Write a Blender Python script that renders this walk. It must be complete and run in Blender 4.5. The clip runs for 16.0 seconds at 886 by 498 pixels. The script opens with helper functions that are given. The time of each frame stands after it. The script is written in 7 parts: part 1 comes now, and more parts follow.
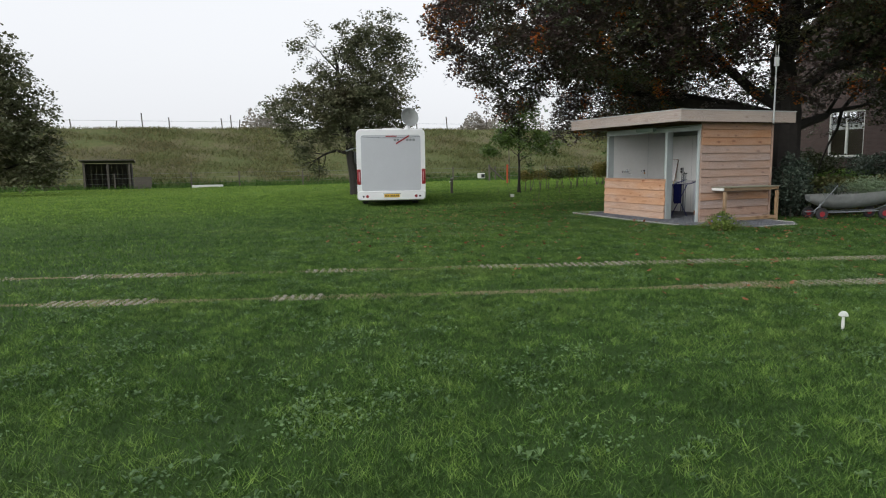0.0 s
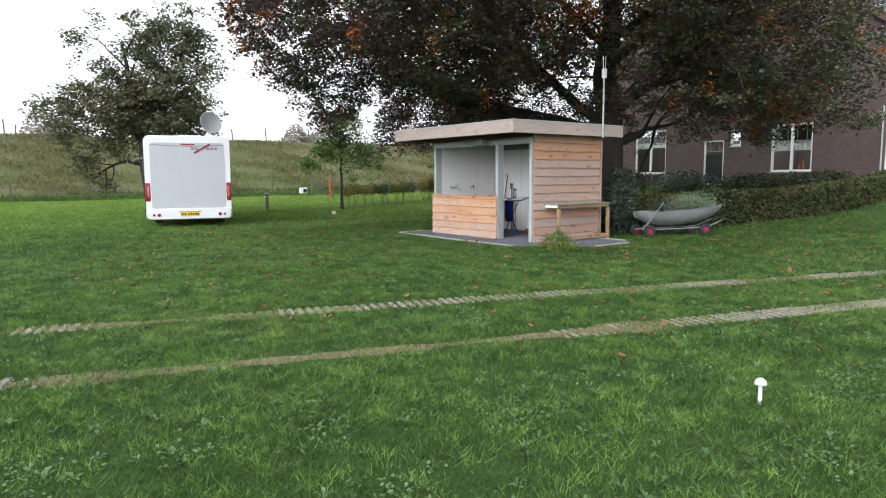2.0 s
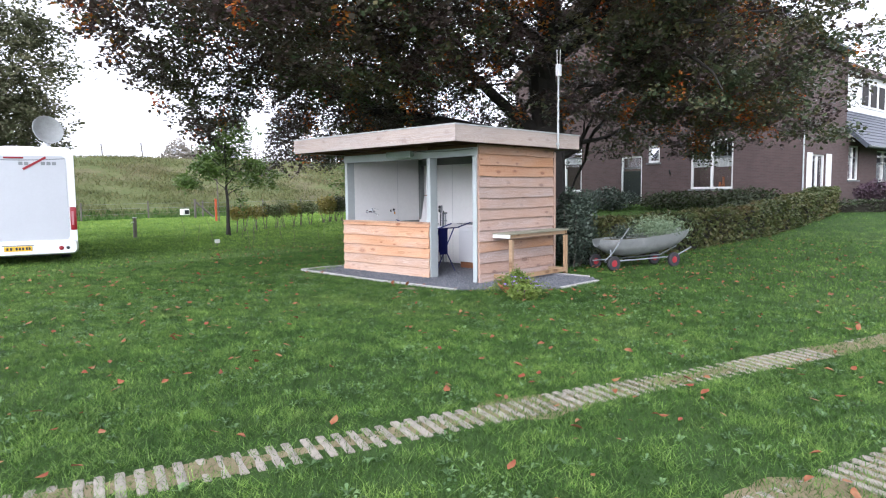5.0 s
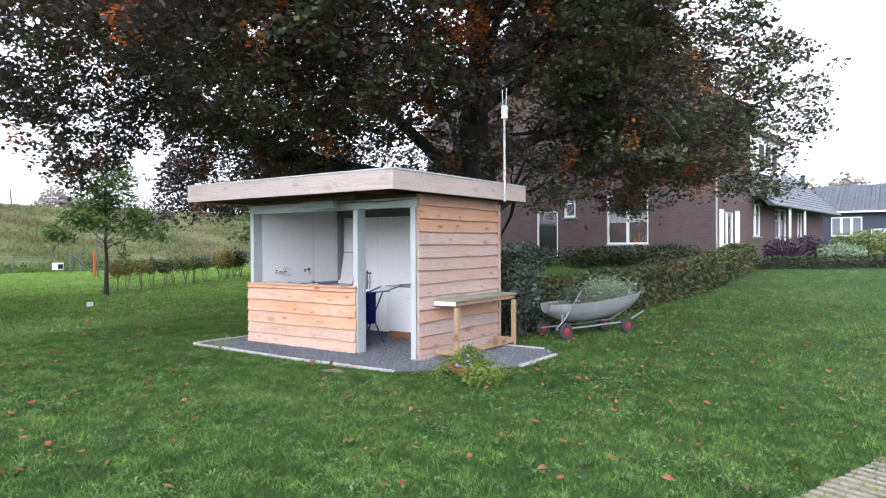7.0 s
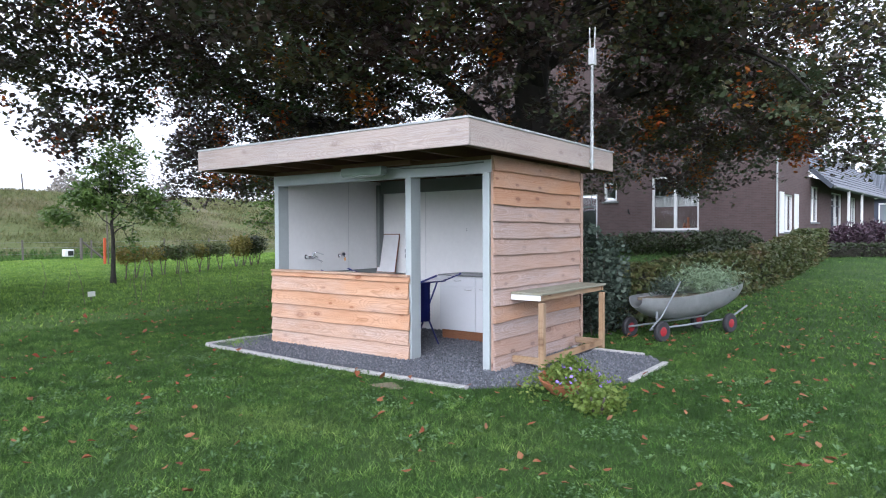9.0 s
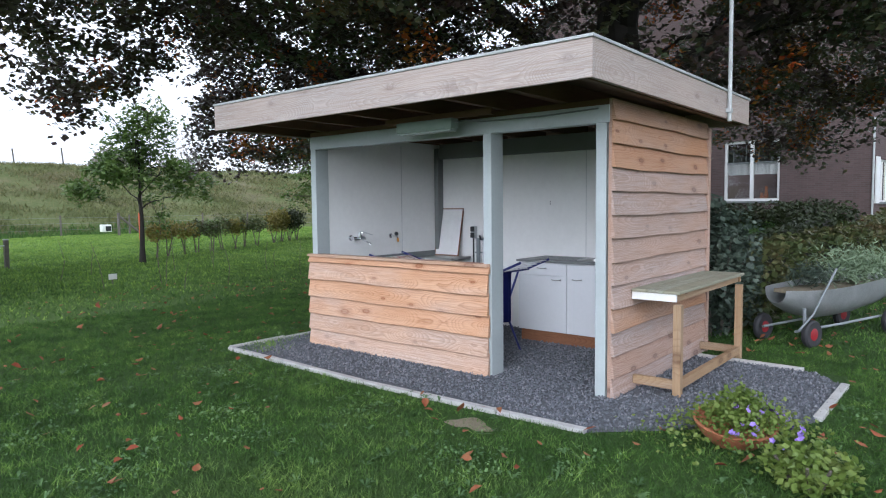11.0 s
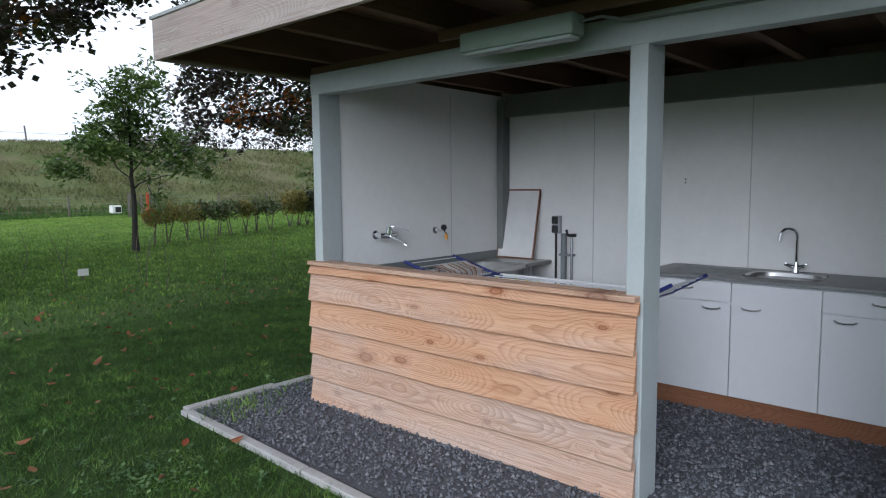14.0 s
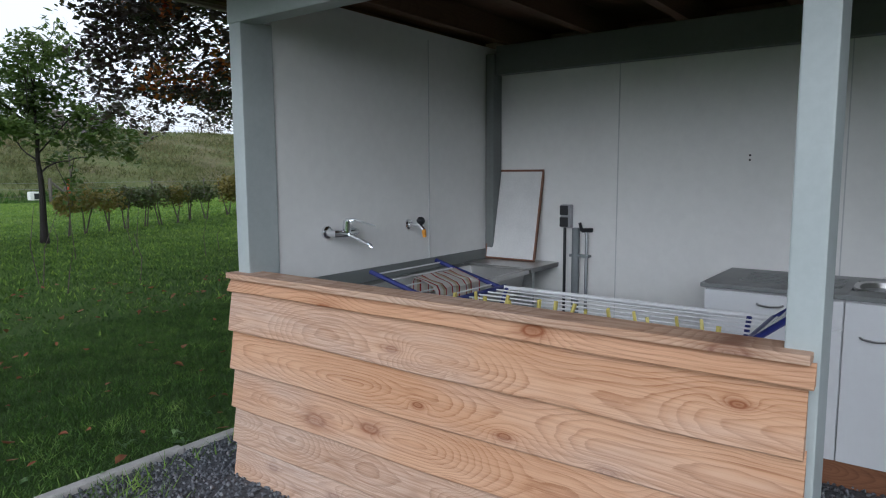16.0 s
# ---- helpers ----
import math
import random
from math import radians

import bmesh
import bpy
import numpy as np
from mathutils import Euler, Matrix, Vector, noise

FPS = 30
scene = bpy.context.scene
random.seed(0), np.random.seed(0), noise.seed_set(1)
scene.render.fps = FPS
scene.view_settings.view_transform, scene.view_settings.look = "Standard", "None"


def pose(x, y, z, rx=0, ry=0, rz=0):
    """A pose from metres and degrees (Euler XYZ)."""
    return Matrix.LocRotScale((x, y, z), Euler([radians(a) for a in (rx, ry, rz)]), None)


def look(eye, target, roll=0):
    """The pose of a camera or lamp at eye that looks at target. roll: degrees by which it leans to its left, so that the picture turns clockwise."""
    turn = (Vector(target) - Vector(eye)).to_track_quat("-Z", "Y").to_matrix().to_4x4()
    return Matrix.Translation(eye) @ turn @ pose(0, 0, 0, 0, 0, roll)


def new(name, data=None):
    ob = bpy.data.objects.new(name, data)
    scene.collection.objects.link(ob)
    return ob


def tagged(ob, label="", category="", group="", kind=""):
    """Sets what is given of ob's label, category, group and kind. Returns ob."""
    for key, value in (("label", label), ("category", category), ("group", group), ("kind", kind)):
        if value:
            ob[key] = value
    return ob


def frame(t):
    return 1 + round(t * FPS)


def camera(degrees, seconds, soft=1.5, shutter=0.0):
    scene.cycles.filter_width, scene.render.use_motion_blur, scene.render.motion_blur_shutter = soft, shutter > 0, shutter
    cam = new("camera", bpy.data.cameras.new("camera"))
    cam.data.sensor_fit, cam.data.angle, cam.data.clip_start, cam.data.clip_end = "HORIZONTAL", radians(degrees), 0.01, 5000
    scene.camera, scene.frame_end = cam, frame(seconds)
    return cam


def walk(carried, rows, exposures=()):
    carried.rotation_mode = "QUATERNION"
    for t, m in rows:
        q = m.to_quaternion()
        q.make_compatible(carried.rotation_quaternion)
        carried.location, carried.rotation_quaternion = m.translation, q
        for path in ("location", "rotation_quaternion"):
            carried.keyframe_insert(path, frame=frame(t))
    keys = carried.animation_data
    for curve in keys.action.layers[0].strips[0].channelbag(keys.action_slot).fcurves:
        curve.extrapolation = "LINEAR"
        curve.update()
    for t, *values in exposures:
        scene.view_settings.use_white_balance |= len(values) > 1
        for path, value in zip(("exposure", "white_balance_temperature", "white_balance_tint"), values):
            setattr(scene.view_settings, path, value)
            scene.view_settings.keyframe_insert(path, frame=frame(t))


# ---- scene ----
cam = camera(67.6, 16.0, soft=1.1)
PATH = [
    (0, (0.861, 1.07, 1.532), (1.622, 2.902, 1.274), -0.8),
    (0.5, (1.059, 1.463, 1.525), (1.91, 3.254, 1.268), -0.6),
    (1, (1.376, 1.882, 1.552), (2.396, 3.586, 1.311), -0.5),
    (1.5, (1.704, 2.371, 1.534), (2.861, 3.986, 1.304), -0.6),
    (2, (2.06, 2.826, 1.505), (3.268, 4.404, 1.286), -0.3),
    (2.5, (2.406, 3.319, 1.462), (3.619, 4.893, 1.24), -0.4),
    (3, (2.75, 3.778, 1.465), (3.974, 5.345, 1.249), -0.2),
    (5.5, (4.085, 6.116, 1.631), (5.592, 7.425, 1.504), -0.5),
    (6, (4.397, 6.505, 1.665), (5.959, 7.753, 1.609), -0.4),
    (6.5, (4.641, 6.927, 1.661), (6.263, 8.097, 1.622), -0.3),
    (7, (4.87, 7.278, 1.668), (6.508, 8.425, 1.654), -0.3),
    (7.5, (5.15, 7.645, 1.676), (6.784, 8.792, 1.789), -0.3),
    (8, (5.429, 8.115, 1.571), (7.061, 9.268, 1.671), -0.2),
    (8.5, (5.791, 8.565, 1.551), (7.419, 9.728, 1.55), -0.2),
    (9, (6.108, 9.01, 1.546), (7.721, 10.191, 1.498), -0.2),
    (11.5, (7.639, 10.842, 1.578), (9.163, 12.129, 1.432), -0.5),
    (12, (7.918, 11.223, 1.572), (9.432, 12.520, 1.416), -0.37),
    (12.5, (8.266, 11.585, 1.565), (9.775, 12.889, 1.406), -0.3),
    (13, (8.564, 11.913, 1.547), (10.064, 13.225, 1.376), -0.4),
    (13.5, (8.822, 12.214, 1.568), (10.315, 13.531, 1.381), -0.47),
    (14, (9.171, 12.465, 1.568), (10.661, 13.786, 1.379), -0.45),
    (14.5, (9.405, 12.749, 1.552), (10.885, 14.081, 1.358), -0.52),
    (15, (9.623, 13.050, 1.541), (11.099, 14.386, 1.349), -0.30),
    (15.5, (9.919, 13.305, 1.513), (11.449, 14.577, 1.301), -0.26),
    (16, (10.105, 13.522, 1.521), (11.693, 14.717, 1.291), -0.29),
]
EXPOSURES = [(0.0, -0.2, 6350, 10), (1.0, 0.17, 6300, 10), (2.0, 0.58, 6150, 13), (3.0, 0.83, 6050, 15), (5.5, 1.03, 5800, 17), (7.0, 1.08, 5750, 17), (9.0, 0.83, 5580, 16), (11.5, 0.47, 5600, 12), (12.5, 0.27, 5600, 12), (14.0, 0.14, 5650, 11), (16.0, -0.03, 5700, 10)]
walk(cam, [(t, look(eye, target, roll)) for t, eye, target, roll in PATH], EXPOSURES)

# ---- world and sun: bright overcast, sun in the south-west behind cloud ----
SUN_AZ, SUN_EL = -112.0, 24.0
world = bpy.data.worlds.new("evening_sky")
scene.world = world
world.use_nodes = True
wn = world.node_tree.nodes
wn.clear()
sky = wn.new("ShaderNodeTexSky")
sky.sky_type = "NISHITA"
sky.sun_disc = False
sky.sun_elevation = radians(SUN_EL)
sky.sun_rotation = radians(SUN_AZ)
sky.air_density, sky.dust_density, sky.ozone_density = 1.0, 6.0, 0.5
hsv = wn.new("ShaderNodeHueSaturation")
hsv.inputs["Saturation"].default_value = 0.12
hsv.inputs["Value"].default_value = 1.0
bg = wn.new("ShaderNodeBackground")
bg.inputs["Strength"].default_value = 0.15
wo = wn.new("ShaderNodeOutputWorld")
wl = world.node_tree.links
wl.new(sky.outputs[0], hsv.inputs["Color"])
cloud = wn.new("ShaderNodeMix")
cloud.data_type = "RGBA"
cloud.inputs[0].default_value = 0.6
cloud.inputs[7].default_value = (10.2, 10.3, 10.5, 1)
wl.new(hsv.outputs[0], cloud.inputs[6])
wl.new(cloud.outputs[2], bg.inputs["Color"])
wl.new(bg.outputs[0], wo.inputs["Surface"])
sun = new("sun", bpy.data.lights.new("sun", "SUN"))
sun.data.energy, sun.data.angle, sun.data.color = 0.32, radians(40), (1.0, 0.96, 0.91)
sd = Vector((math.sin(radians(SUN_AZ)) * math.cos(radians(SUN_EL)), math.cos(radians(SUN_AZ)) * math.cos(radians(SUN_EL)), math.sin(radians(SUN_EL))))
sun.matrix_world = look(sd * 100, (0, 0, 0))


# ---- material tools ----
class Mat:
    """A node material under construction."""

    def __init__(self, name):
        self.m = bpy.data.materials.new(name)
        self.m.use_nodes = True
        self.t = self.m.node_tree
        self.n = self.t.nodes
        self.b = self.n["Principled BSDF"]
        self.tc = self.n.new("ShaderNodeTexCoord")

    def node(self, kind, **vals):
        nd = self.n.new(kind)
        for k, v in vals.items():
            nd.inputs[k].default_value = v
        return nd

    def link(self, a, b):
        self.t.links.new(a, b)

    def coords(self, scale=(1, 1, 1), space="Object", shift=False):
        mp = self.n.new("ShaderNodeMapping")
        mp.inputs["Scale"].default_value = scale
        self.link(self.tc.outputs[space], mp.inputs["Vector"])
        if shift:
            oi = self.n.new("ShaderNodeObjectInfo")
            mul = self.n.new("ShaderNodeMath")
            mul.operation = "MULTIPLY"
            mul.inputs[1].default_value = 37.0
            self.link(oi.outputs["Random"], mul.inputs[0])
            cb = self.n.new("ShaderNodeCombineXYZ")
            for i in range(3):
                self.link(mul.outputs[0], cb.inputs[i])
            self.link(cb.outputs[0], mp.inputs["Location"])
        return mp.outputs[0]

    def noise(self, vec, scale, detail=4.0, rough=0.6, dist=0.0):
        nd = self.node("ShaderNodeTexNoise", Scale=scale, Detail=detail, Roughness=rough, Distortion=dist)
        self.link(vec, nd.inputs["Vector"])
        return nd.outputs["Fac"]

    def ramp(self, fac, stops):
        r = self.n.new("ShaderNodeValToRGB")
        e = r.color_ramp.elements
        while len(e) < len(stops):
            e.new(0.5)
        for el, (p, c) in zip(e, stops):
            el.position = p
            el.color = (*c, 1) if len(c) == 3 else c
        self.link(fac, r.inputs["Fac"])
        return r.outputs["Color"]

    def mix(self, fac, a, b, kind="MIX"):
        m = self.n.new("ShaderNodeMix")
        m.data_type = "RGBA"
        m.blend_type = kind
        for i, v in ((0, fac), (6, a), (7, b)):
            if hasattr(v, "is_linked"):
                self.link(v, m.inputs[i])
            else:
                m.inputs[i].default_value = v if i == 0 else (*v, 1)
        return m.outputs[2]

    def bump(self, height, strength=0.3, dist=0.01):
        b = self.node("ShaderNodeBump", Strength=strength, Distance=dist)
        self.link(height, b.inputs["Height"])
        self.link(b.outputs[0], self.b.inputs["Normal"])

    def done(self, color=None, rough=0.6, metal=0.0, spec=0.5):
        if color is not None:
            if hasattr(color, "is_linked"):
                self.link(color, self.b.inputs["Base Color"])
            else:
                self.b.inputs["Base Color"].default_value = (*color, 1)
        if hasattr(rough, "is_linked"):
            self.link(rough, self.b.inputs["Roughness"])
        else:
            self.b.inputs["Roughness"].default_value = rough
        self.b.inputs["Metallic"].default_value = metal
        self.b.inputs["Specular IOR Level"].default_value = spec
        return self.m


def plain(name, color, rough=0.5, metal=0.0, vary=0.12, scale=6.0, bump=0.0):
    """Paint, plastic or metal with faint mottling and fine wear."""
    k = Mat(name)
    v = k.coords()
    n1 = k.noise(v, scale, 5, 0.65)
    n2 = k.noise(v, scale * 14, 3, 0.6)
    lo = tuple(c * (1 - vary) for c in color)
    hi = tuple(min(1, c * (1 + vary * 0.6)) for c in color)
    c = k.mix(0.3, k.ramp(n1, [(0.3, lo), (0.7, hi)]), k.ramp(n2, [(0.35, lo), (0.65, hi)]))
    if bump:
        k.bump(n2, bump, 0.003)
    return k.done(c, rough, metal)


def timber(name, light, mid, dark, knot, weather=0.0, grey=(0.4, 0.36, 0.34), rough=0.75):
    """Softwood board: grain along local x, growth bands, knots, optional weathering."""
    k = Mat(name)
    v = k.coords((1, 1, 1), shift=True)
    vk = k.n.new("ShaderNodeSeparateXYZ")
    k.link(k.coords((2.1, 1.0, 5.2), shift=True), vk.inputs[0])
    face = k.n.new("ShaderNodeCombineXYZ")
    k.link(vk.outputs["X"], face.inputs[0])
    k.link(vk.outputs["Z"], face.inputs[1])
    vor = k.node("ShaderNodeTexVoronoi", Scale=1.0, Randomness=1.0)
    vor.voronoi_dimensions = "2D"
    k.link(face.outputs[0], vor.inputs["Vector"])
    size = k.n.new("ShaderNodeSeparateColor")
    k.link(vor.outputs["Color"], size.inputs[0])
    grow_ = k.n.new("ShaderNodeMath")
    grow_.operation = "MULTIPLY_ADD"
    grow_.inputs[1].default_value, grow_.inputs[2].default_value = 1.1, 0.5
    k.link(size.outputs[1], grow_.inputs[0])
    sized = k.n.new("ShaderNodeMath")
    sized.operation = "MULTIPLY"
    k.link(vor.outputs["Distance"], sized.inputs[0])
    k.link(grow_.outputs[0], sized.inputs[1])
    knotd = sized.outputs[0]
    # bands bent round the knots
    ben = k.n.new("ShaderNodeMapRange")
    ben.inputs["From Min"].default_value, ben.inputs["From Max"].default_value = 0.0, 0.42
    ben.inputs["To Min"].default_value, ben.inputs["To Max"].default_value = 1.0, 0.0
    k.link(knotd, ben.inputs["Value"])
    sep = k.n.new("ShaderNodeSeparateXYZ")
    k.link(k.coords((1, 1, 1)), sep.inputs[0])
    wob = k.noise(k.coords((1.1, 2.2, 4.2), shift=True), 1.5, 3, 0.55)
    pith = k.noise(k.coords((0.8, 0.0, 0.25), shift=True), 1.0, 2, 0.45)
    oi1 = k.n.new("ShaderNodeObjectInfo")

    def math_node(op, a, b):
        m = k.n.new("ShaderNodeMath")
        m.operation = op
        for i, q in ((0, a), (1, b)):
            if hasattr(q, "is_linked"):
                k.link(q, m.inputs[i])
            else:
                m.inputs[i].default_value = q
        return m.outputs[0]

    # growth rings of a flat-sawn log: arches where the pith comes near the face
    zc = math_node("ADD", sep.outputs["Z"], math_node("MULTIPLY_ADD", oi1.outputs["Random"], 0.14))
    zc.node.inputs[1].links[0].from_node.inputs[2].default_value = -0.17
    depth = math_node("MULTIPLY", math_node("ABSOLUTE", math_node("SUBTRACT", pith, 0.44), 0.0), 0.9)
    rad = math_node("SQRT", math_node("ADD", math_node("MULTIPLY", zc, zc), math_node("MULTIPLY", depth, depth)), 0.0)
    zz = math_node("MULTIPLY", rad, 520.0)
    zz = math_node("ADD", zz, math_node("MULTIPLY", wob, 15.0))
    zz = math_node("ADD", zz, math_node("MULTIPLY", k.noise(k.coords((5, 20, 34), shift=True), 1.0, 3, 0.6), 5.0))
    zz = math_node("ADD", zz, math_node("MULTIPLY", math_node("POWER", ben.outputs[0], 2.4), 30.0))
    band = math_node("FRACT", math_node("MULTIPLY", zz, 0.16), 0.0)
    fine = k.noise(k.coords((3, 60, 160), shift=True), 1.0, 4, 0.7)
    big = k.noise(k.coords((0.9, 3, 3), shift=True), 1.5, 3, 0.5)
    late = tuple(0.3 * p + 0.7 * q for p, q in zip(mid, dark))
    c = k.ramp(band, [(0.0, light), (0.35, light), (0.68, tuple(0.45 * p + 0.55 * q for p, q in zip(light, mid))), (0.88, late), (0.95, late), (1.0, light)])
    fade = k.ramp(k.noise(k.coords((1.2, 3, 7), shift=True), 1.7, 3, 0.6), [(0.44, (0, 0, 0)), (0.68, (0.5, 0.5, 0.5))])
    c = k.mix(fade, c, tuple(0.55 * p + 0.45 * q for p, q in zip(light, mid)))
    oi0 = k.n.new("ShaderNodeObjectInfo")
    c = k.mix(1.0, c, k.ramp(oi0.outputs["Random"], [(0.0, (0.82, 0.74, 0.66)), (0.5, (0.97, 0.95, 0.93)), (1.0, (1.08, 1.10, 1.13))]), "MULTIPLY")
    c = k.mix(0.4, c, k.ramp(fine, [(0.36, dark), (0.54, light)]))
    c = k.mix(0.34, c, k.ramp(big, [(0.36, mid), (0.5, tuple(0.4 * p + 0.6 * q for p, q in zip(mid, light))), (0.62, light)]))
    sel = k.n.new("ShaderNodeSeparateColor")
    k.link(vor.outputs["Color"], sel.inputs[0])
    kd = math_node("ADD", knotd, math_node("MULTIPLY", k.noise(k.coords((30, 30, 40), shift=True), 1.0, 2, 0.6), 0.03))
    kn = k.ramp(kd, [(0.0, (0.95, 0.95, 0.95)), (0.03, (0.7, 0.7, 0.7)), (0.06, (0.6, 0.6, 0.6)), (0.076, (1, 1, 1)), (0.09, (0.75, 0.75, 0.75)), (0.11, (0.35, 0.35, 0.35)), (0.2, (0, 0, 0))])
    kn = math_node("MULTIPLY", kn, math_node("GREATER_THAN", sel.outputs[0], 0.44))
    c = k.mix(kn, c, knot)
    if weather:
        w = k.ramp(k.noise(k.coords((0.7, 2, 2.6), shift=True), 1.2, 4, 0.6), [(0.5 - weather * 0.4, (0, 0, 0)), (0.62 + (1 - weather) * 0.2, (1, 1, 1))])
        oi = k.n.new("ShaderNodeObjectInfo")
        gcol = k.mix(band, grey, tuple(g * 0.55 for g in grey))
        gcol = k.mix(k.ramp(oi.outputs["Random"], [(0.2, (0, 0, 0)), (0.9, (0.5, 0.5, 0.5))]), gcol, tuple(g * 1.15 for g in grey))
        gcol = k.mix(k.ramp(fine, [(0.40, (0.85, 0.85, 0.85)), (0.54, (0, 0, 0))]), gcol, tuple(g * p for g, p in zip(grey, (0.60, 0.52, 0.46))))
        w = math_node("MULTIPLY", w, k.ramp(oi.outputs["Random"], [(0.1, (0.4, 0.4, 0.4)), (0.6, (1, 1, 1))]))
        c = k.mix(w, c, gcol)
    k.bump(k.mix(0.5, band, fine), 0.5, 0.003)
    return k.done(c, rough, 0, 0.25)


def leafy(name, stops, scale=0.9, rough=0.55, trans=0.25, fine=9.0):
    """Leaves: colours drift over the crown and from leaf to leaf."""
    k = Mat(name)
    v = k.coords()
    c1 = k.ramp(k.noise(v, scale, 3, 0.6), stops)
    c2 = k.ramp(k.noise(v, fine, 2, 0.5), stops)
    c = k.mix(0.5, c1, c2)
    k.done(c, rough, 0, 0.35)
    tr = k.n.new("ShaderNodeBsdfTranslucent")
    k.link(c, tr.inputs["Color"])
    mx = k.n.new("ShaderNodeMixShader")
    mx.inputs[0].default_value = trans
    k.link(k.b.outputs[0], mx.inputs[1])
    k.link(tr.outputs[0], mx.inputs[2])
    k.link(mx.outputs[0], k.n["Material Output"].inputs["Surface"])
    return k.m


# ---- materials ----
CLAD = timber("larch_cladding", (0.62, 0.385, 0.245), (0.48, 0.235, 0.11), (0.19, 0.066, 0.026), (0.24, 0.08, 0.03), 0.12, (0.58, 0.44, 0.36))
CLAD_LOW = timber("splashed_larch", (0.60, 0.40, 0.275), (0.47, 0.25, 0.135), (0.19, 0.075, 0.034), (0.19, 0.07, 0.032), 0.55, (0.55, 0.44, 0.375))
CLAD_SIDE = timber("weathering_larch", (0.50, 0.335, 0.25), (0.39, 0.225, 0.145), (0.20, 0.10, 0.06), (0.12, 0.05, 0.028), 0.92, (0.45, 0.375, 0.345))
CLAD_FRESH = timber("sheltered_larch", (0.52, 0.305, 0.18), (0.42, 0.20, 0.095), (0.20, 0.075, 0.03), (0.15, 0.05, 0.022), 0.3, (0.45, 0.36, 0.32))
FASCIA = timber("weathered_fascia", (0.52, 0.43, 0.375), (0.45, 0.365, 0.315), (0.32, 0.245, 0.205), (0.24, 0.17, 0.135), 0.75, (0.48, 0.43, 0.40))
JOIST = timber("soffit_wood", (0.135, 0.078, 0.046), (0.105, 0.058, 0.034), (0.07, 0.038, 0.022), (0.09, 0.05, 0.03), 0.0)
TABLE_LEG = timber("treated_pine", (0.38, 0.26, 0.15), (0.32, 0.21, 0.115), (0.22, 0.135, 0.07), (0.15, 0.085, 0.045), 0.2, (0.34, 0.28, 0.23))
TABLE_TOP = timber("algae_grey_boards", (0.30, 0.29, 0.21), (0.26, 0.25, 0.18), (0.2, 0.19, 0.13), (0.12, 0.11, 0.08), 0.4, (0.33, 0.34, 0.27))
PLINTH = timber("plinth_board", (0.27, 0.125, 0.065), (0.20, 0.085, 0.042), (0.12, 0.05, 0.027), (0.07, 0.03, 0.018), 0.0)
POST = plain("grey_green_paint", (0.40, 0.44, 0.435), 0.5, 0, 0.1, 3, 0.1)
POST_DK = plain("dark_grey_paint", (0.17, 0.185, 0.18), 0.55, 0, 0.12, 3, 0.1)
PANEL = plain("white_wall_panel", (0.79, 0.79, 0.77), 0.42, 0, 0.07, 1.2)
CABINET = plain("white_melamine", (0.68, 0.69, 0.705), 0.3, 0, 0.04, 2)
STEEL = plain("brushed_steel", (0.46, 0.46, 0.45), 0.32, 1.0, 0.12, 8)
CHROME = plain("chrome", (0.75, 0.76, 0.78), 0.08, 1.0, 0.03, 5)
RUBBER = plain("black_rubber", (0.025, 0.025, 0.027), 0.7)
BLACK = plain("black_plastic", (0.02, 0.022, 0.025), 0.4)
WHITE = plain("white_gelcoat", (0.80, 0.81, 0.82), 0.28, 0, 0.04, 2)
REAR_GREY = plain("grey_rear_panel", (0.50, 0.52, 0.55), 0.35, 0, 0.05, 1.5)
RED = plain("red_plastic", (0.27, 0.008, 0.014), 0.3, 0, 0.2, 12)
YELLOW = plain("plate_yellow", (0.75, 0.47, 0.03), 0.5)
GALV = plain("galvanised_steel", (0.46, 0.48, 0.47), 0.55, 0.25, 0.25, 5, 0.1)
PIPE_GREY = plain("grey_pipe", (0.22, 0.24, 0.25), 0.5)
BLUE = plain("navy_frame", (0.022, 0.03, 0.16), 0.35)
RODW = plain("white_rod", (0.72, 0.72, 0.73), 0.35)
PEG = plain("pale_yellow_peg", (0.62, 0.52, 0.14), 0.45)
TERRA = plain("terracotta", (0.38, 0.14, 0.065), 0.8, 0, 0.25, 14, 0.2)
BARK = plain("bark", (0.034, 0.029, 0.026), 0.9, 0, 0.45, 7, 0.8)
BARK_LT = plain("young_bark", (0.13, 0.11, 0.09), 0.9, 0, 0.4, 10, 0.6)
POSTWOOD = plain("grey_fence_wood", (0.13, 0.115, 0.10), 0.9, 0, 0.35, 9, 0.4)
WINWHITE = plain("white_window_paint", (0.78, 0.78, 0.75), 0.45, 0, 0.06, 4)
KERB = plain("pale_kerb", (0.47, 0.46, 0.44), 0.85, 0, 0.25, 9, 0.3)
CONCRETE = plain("mossy_concrete", (0.30, 0.27, 0.22), 0.9, 0, 0.5, 9, 0.6)
ORANGE = plain("orange_marker", (0.50, 0.085, 0.03), 0.5)
BARNWALL = plain("blue_black_boards", (0.035, 0.045, 0.07), 0.6, 0, 0.2, 3)
SLATE = plain("slate_tiles", (0.075, 0.085, 0.105), 0.5, 0, 0.25, 6, 0.3)
CORR = plain("fibre_cement_roof", (0.23, 0.25, 0.28), 0.8, 0, 0.25, 2, 0.2)
VERGE = plain("brown_verge", (0.10, 0.06, 0.045), 0.6)
BRICK = plain("brown_brick", (0.205, 0.128, 0.112), 0.85, 0, 0.4, 20, 0.3)
CURTAIN = plain("lace_curtain", (0.62, 0.62, 0.60), 0.8)
